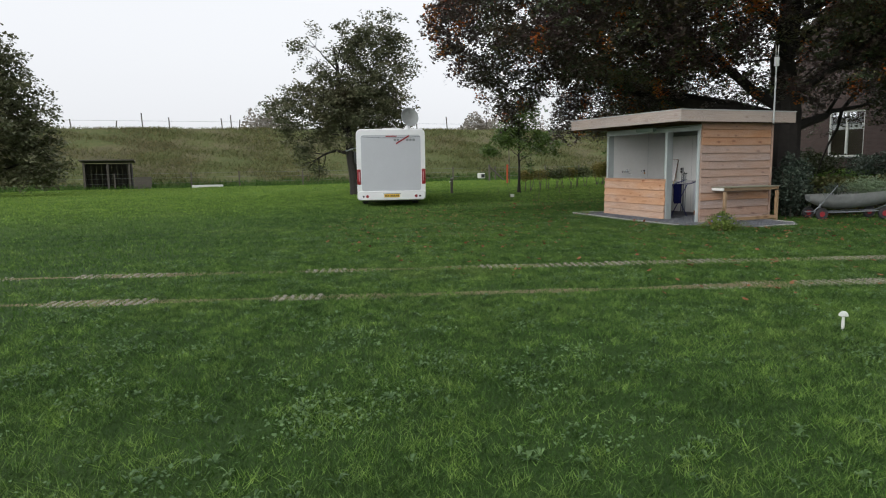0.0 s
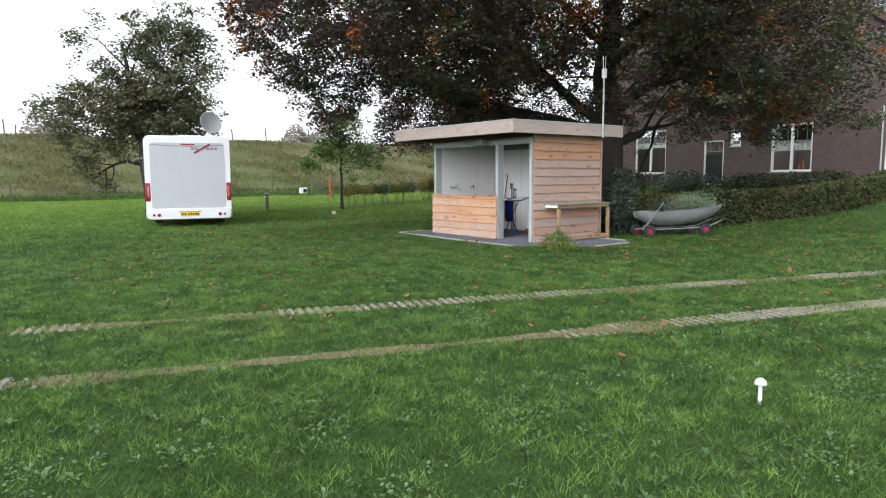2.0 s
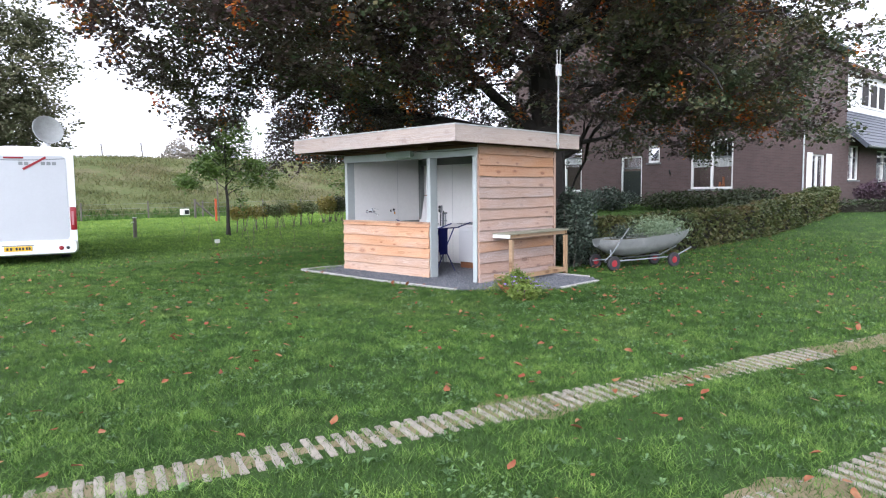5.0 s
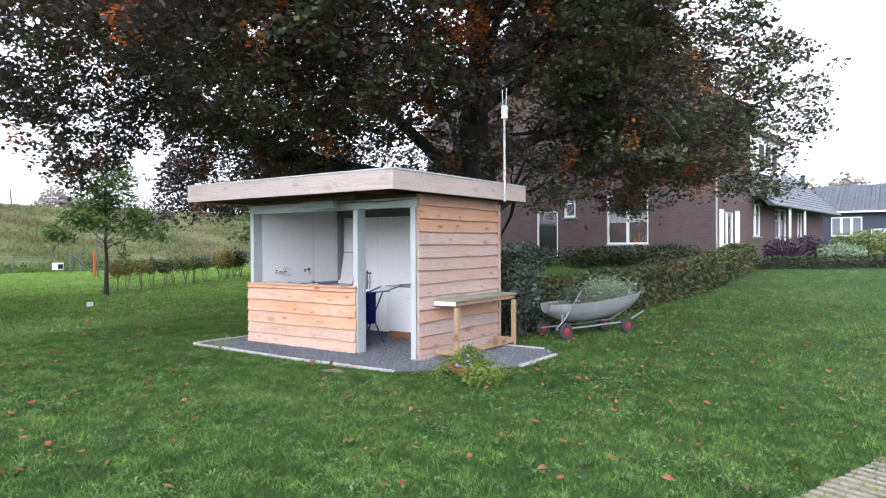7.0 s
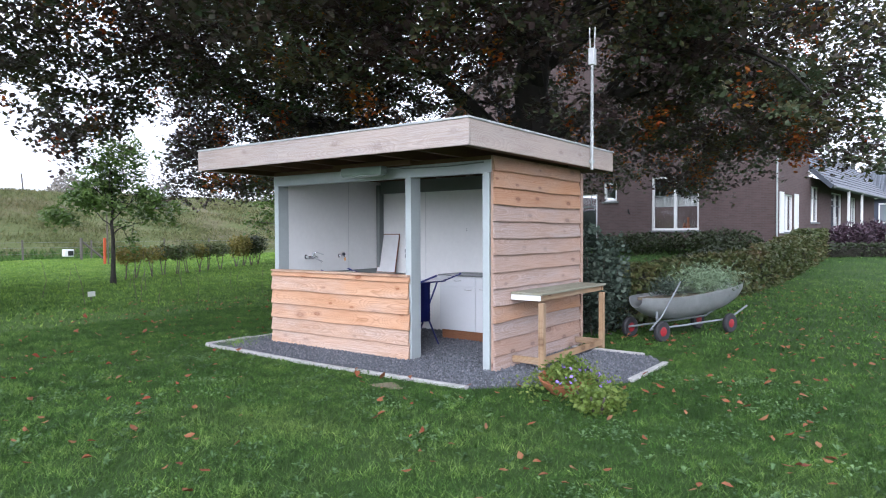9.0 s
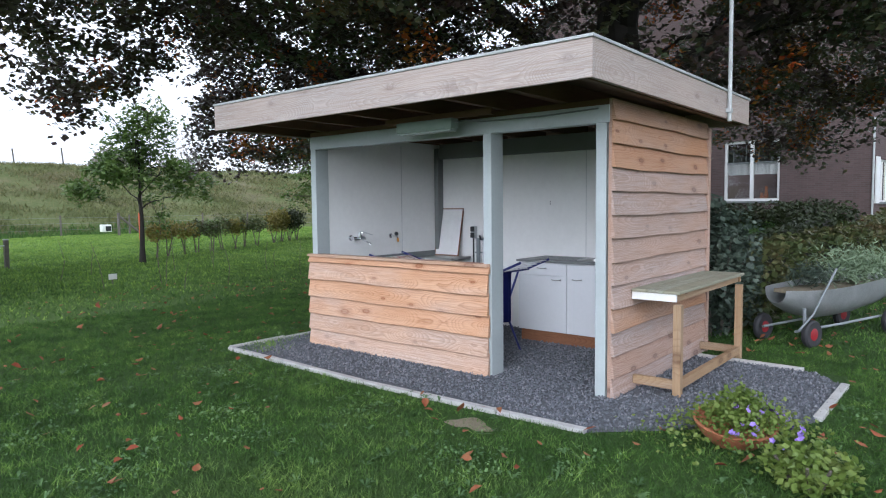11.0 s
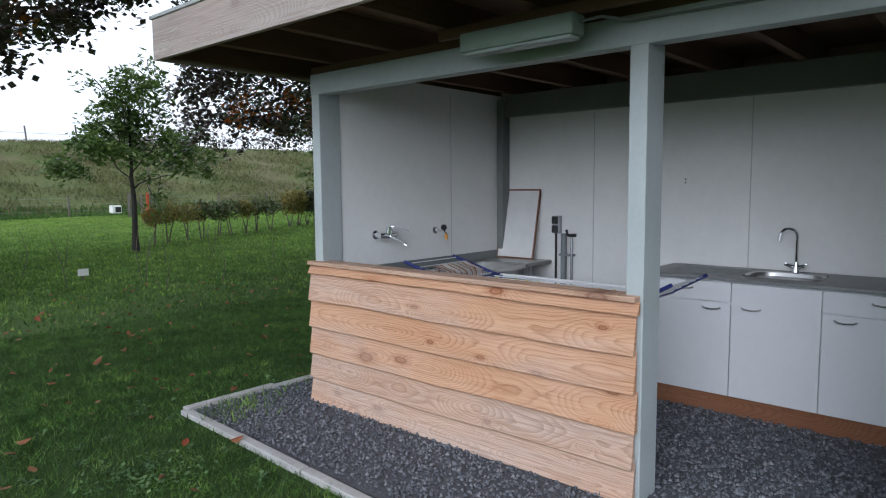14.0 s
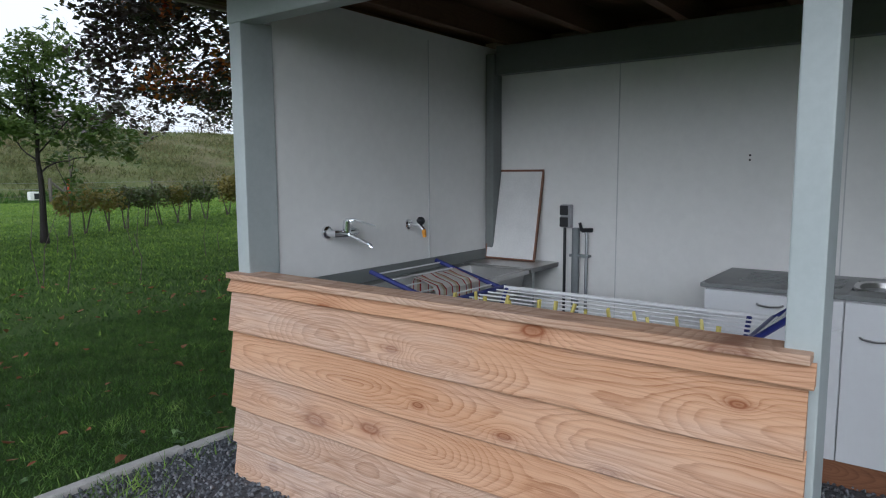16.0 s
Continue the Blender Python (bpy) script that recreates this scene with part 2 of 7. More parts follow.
# dimness of the rooms is put into this colour
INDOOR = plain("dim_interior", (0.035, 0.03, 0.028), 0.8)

BEECH = leafy("copper_beech_leaves", [(0.25, (0.05, 0.03, 0.037)), (0.48, (0.085, 0.058, 0.056)), (0.62, (0.08, 0.088, 0.052)), (0.75, (0.19, 0.07, 0.04))], 0.45, 0.3, 0.25)
BEECH_GREEN = leafy("green_tinged_beech_leaves", [(0.3, (0.058, 0.085, 0.052)), (0.5, (0.10, 0.132, 0.07)), (0.66, (0.19, 0.125, 0.055))], 0.6, 0.3, 0.3)
AUTUMN = leafy("orange_autumn_leaves", [(0.32, (0.34, 0.035, 0.02)), (0.46, (0.42, 0.10, 0.022)), (0.56, (0.46, 0.24, 0.04)), (0.68, (0.26, 0.08, 0.03))], 1.5, 0.5, 0.4)
APPLE = leafy("apple_leaves", [(0.3, (0.085, 0.10, 0.055)), (0.5, (0.135, 0.145, 0.08)), (0.68, (0.20, 0.17, 0.10))], 0.5, 0.55, 0.25)
CHERRY = leafy("cherry_leaves", [(0.3, (0.055, 0.105, 0.026)), (0.5, (0.105, 0.175, 0.042)), (0.7, (0.20, 0.26, 0.075))], 0.8, 0.4, 0.4)
HEDGE = leafy("beech_hedge_leaves", [(0.3, (0.04, 0.062, 0.02)), (0.48, (0.085, 0.112, 0.036)), (0.62, (0.15, 0.135, 0.055)), (0.72, (0.17, 0.085, 0.045))], 0.7, 0.5, 0.25)
HEDGE_DARK = leafy("dark_hedge_leaves", [(0.3, (0.02, 0.03, 0.014)), (0.6, (0.045, 0.06, 0.022)), (0.8, (0.08, 0.07, 0.03))], 0.9, 0.5, 0.2)
YOUNG = leafy("yellowing_hedge_leaves", [(0.3, (0.13, 0.14, 0.035)), (0.5, (0.23, 0.20, 0.05)), (0.7, (0.34, 0.24, 0.07))], 0.9, 0.55, 0.3)
SHRUB = leafy("blue_green_shrub_leaves", [(0.3, (0.03, 0.048, 0.032)), (0.52, (0.07, 0.098, 0.072)), (0.7, (0.17, 0.20, 0.15))], 1.2, 0.5, 0.2)
LAVENDER = leafy("grey_green_herb", [(0.3, (0.15, 0.22, 0.12)), (0.6, (0.27, 0.35, 0.22)), (0.8, (0.36, 0.40, 0.28))], 2.0, 0.6, 0.2)
LIME = leafy("lime_hydrangea", [(0.3, (0.06, 0.10, 0.03)), (0.55, (0.18, 0.23, 0.07)), (0.75, (0.30, 0.29, 0.14))], 0.8, 0.6, 0.25)
PURPLE = leafy("purple_shrub_leaves", [(0.3, (0.045, 0.03, 0.04)), (0.6, (0.10, 0.06, 0.08)), (0.8, (0.13, 0.03, 0.03))], 0.9, 0.6, 0.25)
PETUNIA = leafy("trailing_plant_leaves", [(0.3, (0.07, 0.12, 0.02)), (0.5, (0.16, 0.23, 0.045)), (0.7, (0.26, 0.30, 0.08))], 4.0, 0.5, 0.3)
FLOWER = plain("violet_petals", (0.33, 0.22, 0.62), 0.6)
FLOWER_DK = plain("dark_violet_petals", (0.04, 0.012, 0.12), 0.6)
LITTER = leafy("fallen_leaves", [(0.3, (0.18, 0.03, 0.015)), (0.45, (0.24, 0.068, 0.028)), (0.55, (0.31, 0.16, 0.072)), (0.68, (0.10, 0.05, 0.03))], 3.0, 0.7, 0.1)
# distance haze is painted in as pale, washed-out leaf colour
FARTREE = leafy("haze_tinted_far_tree", [(0.3, (0.24, 0.22, 0.19)), (0.6, (0.34, 0.31, 0.26)), (0.8, (0.4, 0.36, 0.3))], 0.3, 0.8, 0.3)


def grass_material(name, stops, big=0.35, small=5.0):
    k = Mat(name)
    v = k.coords(space="Object")
    c1 = k.ramp(k.noise(v, big, 4, 0.6), stops)
    c2 = k.ramp(k.noise(v, small, 3, 0.7), stops)
    c3 = k.ramp(k.noise(v, 70, 2, 0.7), stops)
    c = k.mix(0.5, k.mix(0.45, c1, c2), c3)
    c = k.mix(1.0, c, k.ramp(k.noise(v, 3.2, 3, 0.65), [(0.34, (0.62, 0.66, 0.62)), (0.5, (1.0, 1.0, 1.0)), (0.66, (1.45, 1.35, 1.3))]), "MULTIPLY")
    c = k.mix(1.0, c, k.ramp(k.noise(v, 17, 2, 0.6), [(0.36, (0.6, 0.64, 0.6)), (0.5, (1.0, 1.0, 1.0)), (0.64, (1.4, 1.35, 1.35))]), "MULTIPLY")
    k.done(c, 0.6, 0, 0.3)
    tr = k.n.new("ShaderNodeBsdfTranslucent")
    k.link(c, tr.inputs["Color"])
    mx = k.n.new("ShaderNodeMixShader")
    mx.inputs[0].default_value = 0.3
    k.link(k.b.outputs[0], mx.inputs[1])
    k.link(tr.outputs[0], mx.inputs[2])
    k.link(mx.outputs[0], k.n["Material Output"].inputs["Surface"])
    return k.m


GRASS = grass_material("lawn_grass", [(0.28, (0.018, 0.052, 0.009)), (0.44, (0.043, 0.106, 0.017)), (0.58, (0.09, 0.172, 0.033)), (0.72, (0.21, 0.27, 0.085))])
GRASS_TIP = grass_material("lush_grass", [(0.28, (0.065, 0.135, 0.024)), (0.44, (0.115, 0.22, 0.042)), (0.58, (0.18, 0.29, 0.07)), (0.72, (0.29, 0.35, 0.13))])
# lit copy of the lawn grass: open sky light put into its colour
LIT_GRASS = grass_material("lit_far_grass", [(0.28, (0.085, 0.155, 0.022)), (0.44, (0.14, 0.245, 0.036)), (0.58, (0.21, 0.32, 0.06)), (0.72, (0.30, 0.38, 0.11))])
CLOVER = grass_material("clover", [(0.3, (0.07, 0.14, 0.048)), (0.6, (0.13, 0.22, 0.09)), (0.8, (0.20, 0.28, 0.145))], 0.5, 8)
ROUGH_GRASS = grass_material("dike_grass", [(0.3, (0.075, 0.11, 0.03)), (0.48, (0.125, 0.15, 0.05)), (0.57, (0.19, 0.17, 0.085)), (0.7, (0.18, 0.135, 0.09))], 0.16, 1.2)


def ground_material():
    k = Mat("lawn_ground")
    v = k.coords(space="Object")
    lawn = k.mix(0.5, k.ramp(k.noise(v, 0.35, 4, 0.6), [(0.3, (0.026, 0.058, 0.012)), (0.5, (0.038, 0.082, 0.017)), (0.72, (0.06, 0.10, 0.027))]),
                 k.ramp(k.noise(v, 45, 6, 0.85), [(0.36, (0.012, 0.028, 0.007)), (0.5, (0.042, 0.085, 0.018)), (0.7, (0.10, 0.15, 0.045))]))
    dike = k.mix(0.5, k.ramp(k.noise(k.coords((1, 1.3, 2.5)), 0.16, 5, 0.65), [(0.36, (0.08, 0.115, 0.032)), (0.5, (0.125, 0.14, 0.052)), (0.57, (0.165, 0.14, 0.08)), (0.68, (0.13, 0.10, 0.075))]),
                 k.ramp(k.noise(v, 3.5, 6, 0.8), [(0.35, (0.035, 0.05, 0.016)), (0.5, (0.095, 0.11, 0.04)), (0.68, (0.19, 0.165, 0.095))]))
    sep = k.n.new("ShaderNodeSeparateXYZ")
    k.link(v, sep.inputs[0])
    mr = k.n.new("ShaderNodeMapRange")
    mr.inputs["From Min"].default_value, mr.inputs["From Max"].default_value = 50.0, 53.0
    k.link(sep.outputs["Y"], mr.inputs["Value"])
    # lawn past the beech coloured brighter, as if under open sky
    lit_far_lawn = k.mix(0.5, k.ramp(k.noise(v, 0.3, 4, 0.6), [(0.3, (0.075, 0.145, 0.024)), (0.5, (0.115, 0.20, 0.036)), (0.72, (0.16, 0.23, 0.06))]),
                     k.ramp(k.noise(v, 14, 6, 0.85), [(0.36, (0.045, 0.09, 0.016)), (0.5, (0.115, 0.20, 0.036)), (0.7, (0.20, 0.27, 0.075))]))
    mf = k.n.new("ShaderNodeMapRange")
    mf.inputs["From Min"].default_value, mf.inputs["From Max"].default_value = 17.0, 25.0
    k.link(sep.outputs["Y"], mf.inputs["Value"])
    lawn = k.mix(mf.outputs[0], lawn, lit_far_lawn)
    c = k.mix(mr.outputs[0], lawn, dike)
    k.bump(k.noise(v, 30, 5, 0.8), 0.8, 0.03)
    return k.done(c, 0.9, 0, 0.2)


GROUND = ground_material()


def soil_material(name="sandy_soil", tint=(1.0, 1.0, 1.0)):
    k = Mat(name)
    v = k.coords()
    c = k.mix(0.5, k.ramp(k.noise(v, 2.2, 5, 0.7), [(0.3, (0.14, 0.125, 0.075)), (0.55, (0.26, 0.22, 0.15)), (0.75, (0.40, 0.35, 0.27))]),
              k.ramp(k.noise(v, 45, 4, 0.8), [(0.3, (0.09, 0.08, 0.05)), (0.6, (0.25, 0.21, 0.155))]))
    c = k.mix(1.0, c, tint, "MULTIPLY")
    k.bump(k.noise(v, 50, 4, 0.8), 0.7, 0.01)
    return k.done(c, 0.95, 0, 0.2)


SOIL = soil_material()
TRACK_SOIL = soil_material("mossy_track_soil", (0.95, 0.93, 0.78))


def gravel_material(name):
    k = Mat(name)
    g = k.n.new("ShaderNodeNewGeometry")
    c = k.ramp(g.outputs["Random Per Island"], [(0.0, (0.085, 0.09, 0.105)), (0.5, (0.15, 0.16, 0.18)), (0.85, (0.23, 0.24, 0.26)), (1.0, (0.33, 0.33, 0.34))])
    c = k.mix(0.3, c, k.ramp(k.noise(k.coords(), 60, 3, 0.7), [(0.3, (0.09, 0.095, 0.11)), (0.7, (0.24, 0.25, 0.27))]))
    return k.done(c, 0.75, 0, 0.4)


GRAVEL = gravel_material("slate_chippings")
GRAVEL_BED = plain("gravel_bed", (0.12, 0.125, 0.14), 0.9, 0, 0.6, 55, 0.8)


def glass_material():
    k = Mat("window_glass")
    k.b.inputs["Transmission Weight"].default_value = 1.0
    k.b.inputs["IOR"].default_value = 1.45
    return k.done((0.92, 0.94, 0.94), 0.02, 0, 0.15)


GLASS = glass_material()


# ---- mesh tools ----
def box(bm, x0, y0, z0, x1, y1, z1, bevel=0.0, m=None):
    vs = [bm.verts.new((x, y, z)) for x in (x0, x1) for y in (y0, y1) for z in (z0, z1)]
    fs = [(0, 1, 3, 2), (4, 6, 7, 5), (0, 4, 5, 1), (2, 3, 7, 6), (0, 2, 6, 4), (1, 5, 7, 3)]
    faces = [bm.faces.new([vs[i] for i in f]) for f in fs]
    if bevel:
        edges = {e for f in faces for e in f.edges}
        r = bmesh.ops.bevel(bm, geom=list(edges), offset=bevel, segments=2, profile=0.6, affect="EDGES")
        vs = list({v for f in r["faces"] for v in f.verts} | {v for v in vs if v.is_valid})
    if m is not None:
        for v in vs:
            v.co = m @ v.co
    return vs


def tube(bm, pts, rad, n=8, cap=True):
    """A swept tube through pts; rad is one radius or one for each point."""
    pts = [Vector(p) for p in pts]
    rads = rad if isinstance(rad, (list, tuple)) else [rad] * len(pts)
    rings = []
    for i, p in enumerate(pts):
        d = (pts[min(i + 1, len(pts) - 1)] - pts[max(i - 1, 0)]).normalized()
        a = d.cross(Vector((0, 0, 1)) if abs(d.z) < 0.9 else Vector((1, 0, 0))).normalized()
        b = d.cross(a)
        rings.append([bm.verts.new(p + rads[i] * (math.cos(2 * math.pi * j / n) * a + math.sin(2 * math.pi * j / n) * b)) for j in range(n)])
    for r0, r1 in zip(rings, rings[1:]):
        for j in range(n):
            bm.faces.new((r0[j], r0[(j + 1) % n], r1[(j + 1) % n], r1[j]))
    if cap:
        bm.faces.new(rings[0][::-1])
        bm.faces.new(rings[-1])


def lathe(bm, profile, n=20, m=None):
    """Turns (radius, height) pairs round the z axis."""
    rings = []
    for r, z in profile:
        rings.append([bm.verts.new(((m or Matrix()) @ Vector((max(r, 1e-4) * math.cos(2 * math.pi * j / n), max(r, 1e-4) * math.sin(2 * math.pi * j / n), z)))) for j in range(n)])
    for r0, r1 in zip(rings, rings[1:]):
        for j in range(n):
            bm.faces.new((r0[j], r0[(j + 1) % n], r1[(j + 1) % n], r1[j]))
    bm.faces.new(rings[0][::-1])
    bm.faces.new(rings[-1])


def finish(bm, name, material, smooth=False):
    bmesh.ops.recalc_face_normals(bm, faces=bm.faces)
    me = bpy.data.meshes.new(name)
    bm.to_mesh(me)
    bm.free()
    me.materials.append(material)
    if smooth:
        me.shade_smooth()
        me.set_sharp_from_angle(angle=radians(35))
    return me


def thing(name, at=(0, 0, 0), rz=0.0, label="", category="", group="", kind=""):
    """The empty at a thing's base that parents its parts."""
    ob = new(name)
    ob.matrix_world = pose(at[0], at[1], at[2], 0, 0, rz)
    return tagged(ob, label, category, group, kind)


def part(name, bm, material, parent=None, label="", smooth=False):
    ob = new(name, finish(bm, name, material, smooth))
    if parent is not None:
        ob.parent = parent
    if label:
        tagged(ob, label)
    return ob


def bulk(name, verts, faces, material, **tags):
    """One mesh straight from numpy arrays: verts (n, 3) and faces (m, 3 or 4)."""
    me = bpy.data.meshes.new(name)
    k = faces.shape[1]
    me.vertices.add(len(verts))
    me.vertices.foreach_set("co", np.ascontiguousarray(verts, dtype=np.float32).ravel())
    me.loops.add(faces.size)
    me.loops.foreach_set("vertex_index", np.ascontiguousarray(faces, dtype=np.int32).ravel())
    me.polygons.add(len(faces))
    me.polygons.foreach_set("loop_start", np.arange(0, faces.size, k, dtype=np.int32))
    me.update(calc_edges=True)
    me.materials.append(material)
    return tagged(new(name, me), **tags) if tags else new(name, me)


# ---- the lie of the land ----
HUT_Z = 0.09


def smoothstep(a, b, x):
    t = np.clip((np.asarray(x, dtype=float) - a) / (b - a), 0, 1)
    return t * t * (3 - 2 * t)


def land(x, y):
    """Height of the ground: flat lawn, house mound to the east, dike to the north."""
    x, y = np.asarray(x, dtype=float), np.asarray(y, dtype=float)
    z = 0.09 + 0.02 * np.sin(x * 0.7 + 1.3) * np.sin(y * 0.6) * smoothstep(20, 30, np.hypot(x - 10, y - 12))
    z = z + 0.14 * smoothstep(16, 26, x) * (1 - smoothstep(30, 46, y)) + 0.70 * smoothstep(23, 33, x) * (1 - smoothstep(26, 44, y))
    bump = 0.10 * np.sin(x * 0.35) * np.sin(y * 0.9 + x * 0.11) + 0.06 * np.sin(x * 0.9 + 2) * np.sin(y * 1.7)
    dike = 4.75 * np.clip((y - 53 + 0.02 * x) / 12.0, 0, 1)
    dike = dike + bump * smoothstep(54, 57, y) * (1 - smoothstep(63, 66, y))
    ditch = -0.25 * np.exp(-((y - 51.2) / 1.0) ** 2)
    return z + dike + ditch


def axis(lo, hi, mid0, mid1, step, far):
    a = list(np.arange(mid0, mid1 + 1e-6, step))
    d, v = step, mid1
    while v < hi:
        d = min(d * 1.35, far)
        v += d
        a.append(v)
    d, v = step, mid0
    while v > lo:
        d = min(d * 1.35, far)
        v -= d
        a.insert(0, v)
    return np.array(a)


gx, gy = axis(-700, 700, -20, 40, 0.8, 60), axis(-500, 900, -4, 68, 0.6, 60)
GX, GY = np.meshgrid(gx, gy)
nv = np.stack([GX.ravel(), GY.ravel(), land(GX, GY).ravel()], 1)
ii = np.arange(len(gx) * len(gy)).reshape(len(gy), len(gx))
fc = np.stack([ii[:-1, :-1].ravel(), ii[:-1, 1:].ravel(), ii[1:, 1:].ravel(), ii[1:, :-1].ravel()], 1)
ground = bulk("ground", nv, fc, GROUND, kind="structure", label="green lawn rising to a grassy dike", category="ground")
ground.data.shade_smooth()


def lz(x, y):
    return float(land(x, y))


# ---- grass, as many small blades ----
rng = np.random.default_rng(7)
STRIPS = [(6.0, 8.86, -0.341, -0.0014), (6.0, 6.95, -0.328, 0.0013)]


def strip_y(i, x):
    x0, y0, s, c = STRIPS[i]
    return y0 + s * (x - x0) + c * (x - x0) ** 2


def lawn_mask(x, y):
    """Where blades may grow, from 0 to 1: not on the gravel, thin on the wheel tracks."""
    keep = np.ones_like(x)
    on_gravel = (x > 11.15) & (x < 14.3) & (y > 11.33) & (y < 16.55) & ~((x > 13.78) & (y < 12.64)) & (x + y > 23.6)
    keep[on_gravel] = 0
    for i in range(2):
        d = np.abs(y - strip_y(i, x))
        worn = smoothstep(1.5, 9.0, x) * 0.2 + 0.6
        worn = worn * (0.7 + 0.3 * np.sin(x * 2.1 + i) * np.sin(x * 0.83 + 2 * i))
        keep *= 1 - worn * (1 - smoothstep(0.12, 0.28, d))
    keep[np.hypot((x - 10.86) * 1.5, y - 13.15) < 0.24 + 0.08 * np.sin(x * 21) * np.sin(y * 17)] *= 0.4
    return keep


def blades(name, x, y, height, width, material, lean=0.5, label="", category="grass"):
    n = len(x)
    h = height * rng.uniform(0.5, 1.25, n)
    w = width * rng.uniform(0.7, 1.3, n)
    a = rng.uniform(0, 2 * np.pi, n)
    b = rng.uniform(0, 2 * np.pi, n)
    l = h * rng.uniform(0.1, 1.0, n) * lean * 2
    z = land(x, y) - 0.004
    v = np.empty((n, 3, 3))
    v[:, 0] = np.stack([x - np.cos(a) * w, y - np.sin(a) * w, z], 1)
    v[:, 1] = np.stack([x + np.cos(a) * w, y + np.sin(a) * w, z], 1)
    v[:, 2] = np.stack([x + np.cos(b) * l, y + np.sin(b) * l, z + h], 1)
    return bulk(name, v.reshape(-1, 3), np.arange(3 * n).reshape(-1, 3), material, kind="stuff", label=label, category=category)


def scatter(x0, x1, y0, y1, density, keep_fn):
    n = int((x1 - x0) * (y1 - y0) * density)
    x, y = rng.uniform(x0, x1, n), rng.uniform(y0, y1, n)
    k = keep_fn(x, y) > rng.uniform(0, 1, n)
    return x[k], y[k]


def near_path(x, y):
    """Ground that the walker passes close by."""
    t = np.clip(((x - 0.9) * 9.2 + (y - 1.1) * 12.4) / (9.2 ** 2 + 12.4 ** 2), 0, 1.15)
    return np.hypot(x - 0.9 - 9.2 * t, y - 1.1 - 12.4 * t)


def patchy(x, y):
    return 0.62 + 0.38 * np.sin(x * 1.9 + np.sin(y * 1.3)) * np.sin(y * 2.3 + np.cos(x * 0.9))


def tufts(x0, x1, y0, y1, density, per, spread, keep_fn):
    """Blades gathered in tufts."""
    cx, cy = scatter(x0, x1, y0, y1, density, keep_fn)
    x = np.repeat(cx, per) + rng.normal(0, spread, len(cx) * per)
    y = np.repeat(cy, per) + rng.normal(0, spread, len(cy) * per)
    k = lawn_mask(x, y) > rng.uniform(0, 1, len(x))
    return x[k], y[k]


X, Y = scatter(-3, 16, 1.5, 20, 4900, lambda x, y: lawn_mask(x, y) * (0.35 + 0.65 * patchy(x, y)) * (1 - smoothstep(3.5, 7.0, near_path(x, y))))
blades("lawn_grass", X, Y, 0.042, 0.0033, GRASS, 0.8, "short green lawn grass beside the path")
# fewer pale tufts near the beech stand in for its deeper shade
X, Y = tufts(-3, 16, 1.5, 20, 120, 22, 0.04, lambda x, y: patchy(x, y) * (0.12 + 0.88 * smoothstep(6.5, 10.5, np.hypot(x - 17.1, y - 14.85))) * (1 - smoothstep(4.0, 7.5, near_path(x, y))))
blades("lawn_grass", X, Y, 0.052, 0.0032, GRASS_TIP, 1.0, "tufts of longer grass in the lawn")
X, Y = scatter(-10, 34, -2, 34, 400, lambda x, y: lawn_mask(x, y) * smoothstep(3.5, 7.0, near_path(x, y)) * (1 - 0.7 * smoothstep(9, 20, near_path(x, y))))
blades("lawn_grass", X, Y, 0.05, 0.009, GRASS, 0.6, "mown green lawn grass farther off")
# denser pale tufts past y 19 brighten the open lawn
X, Y = tufts(-10, 34, -2, 40, 24, 13, 0.10, lambda x, y: smoothstep(3.5, 7.0, near_path(x, y)) * (1 - 0.5 * smoothstep(9, 20, near_path(x, y))) * (0.45 + 0.55 * smoothstep(19, 23, y)))
blades("lawn_grass", X, Y, 0.055, 0.0065, GRASS_TIP, 0.8, "tufts of longer grass farther off")
# brighter blades carry the open sky light on the far lawn
X, Y = scatter(-14, 40, 19, 51, 170, lambda x, y: 0.8 * smoothstep(19, 27, y))
blades("lawn_grass", X, Y, 0.065, 0.018, LIT_GRASS, 0.6, "far orchard lawn grass, coloured as lit by open sky")
X, Y = scatter(-18, 66, 52.5, 66.5, 120, lambda x, y: 0.5 + 0.5 * np.sin(x * 0.7 + y) * np.sin(y * 0.9))
blades("dike_grass", X, Y, 0.26, 0.03, ROUGH_GRASS, 0.7, "rough tussocky grass on the dike slope")
X, Y = scatter(-14, 36, 49.8, 53.5, 110, lambda x, y: 0.7 + 0 * x)
blades("tall_weeds", X, Y, 0.34, 0.035, GRASS, 0.5, "tall dark weeds along the fence", "weeds")

# weeds at the corner of the gravel
X = np.concatenate([rng.normal(11.42, 0.14, 150), rng.uniform(11.3, 12.2, 70)])
Y = np.concatenate([rng.normal(16.30, 0.13, 150), rng.uniform(16.3, 16.5, 70)])
blades("gravel_weeds", X, Y, 0.085, 0.006, GRASS_TIP, 0.7, "thin green weeds growing through the gravel", "weeds")


# ---- placing parts in world coordinates under a thing ----
def world_of(ob):
    m = ob.matrix_parent_inverse @ ob.matrix_basis if ob.parent else ob.matrix_basis.copy()
    return world_of(ob.parent) @ m if ob.parent else m


def under(ob, parent, m=None):
    """Parent ob, keeping (or setting) its place in the world."""
    if m is not None:
        ob.matrix_basis = m
    ob.parent = parent
    ob.matrix_parent_inverse = world_of(parent).inverted()
    return ob


def piece(name, bm, material, parent, label="", smooth=False, m=None):
    """A part built in world coordinates (or at m) under a thing."""
    ob = new(name, finish(bm, name, material, smooth))
    under(ob, parent, m)
    if label:
        tagged(ob, label)
    return ob


def bm_box(*a, bevel=0.0, m=None):
    bm = bmesh.new()
    box(bm, *a, bevel=bevel, m=m)
    return bm


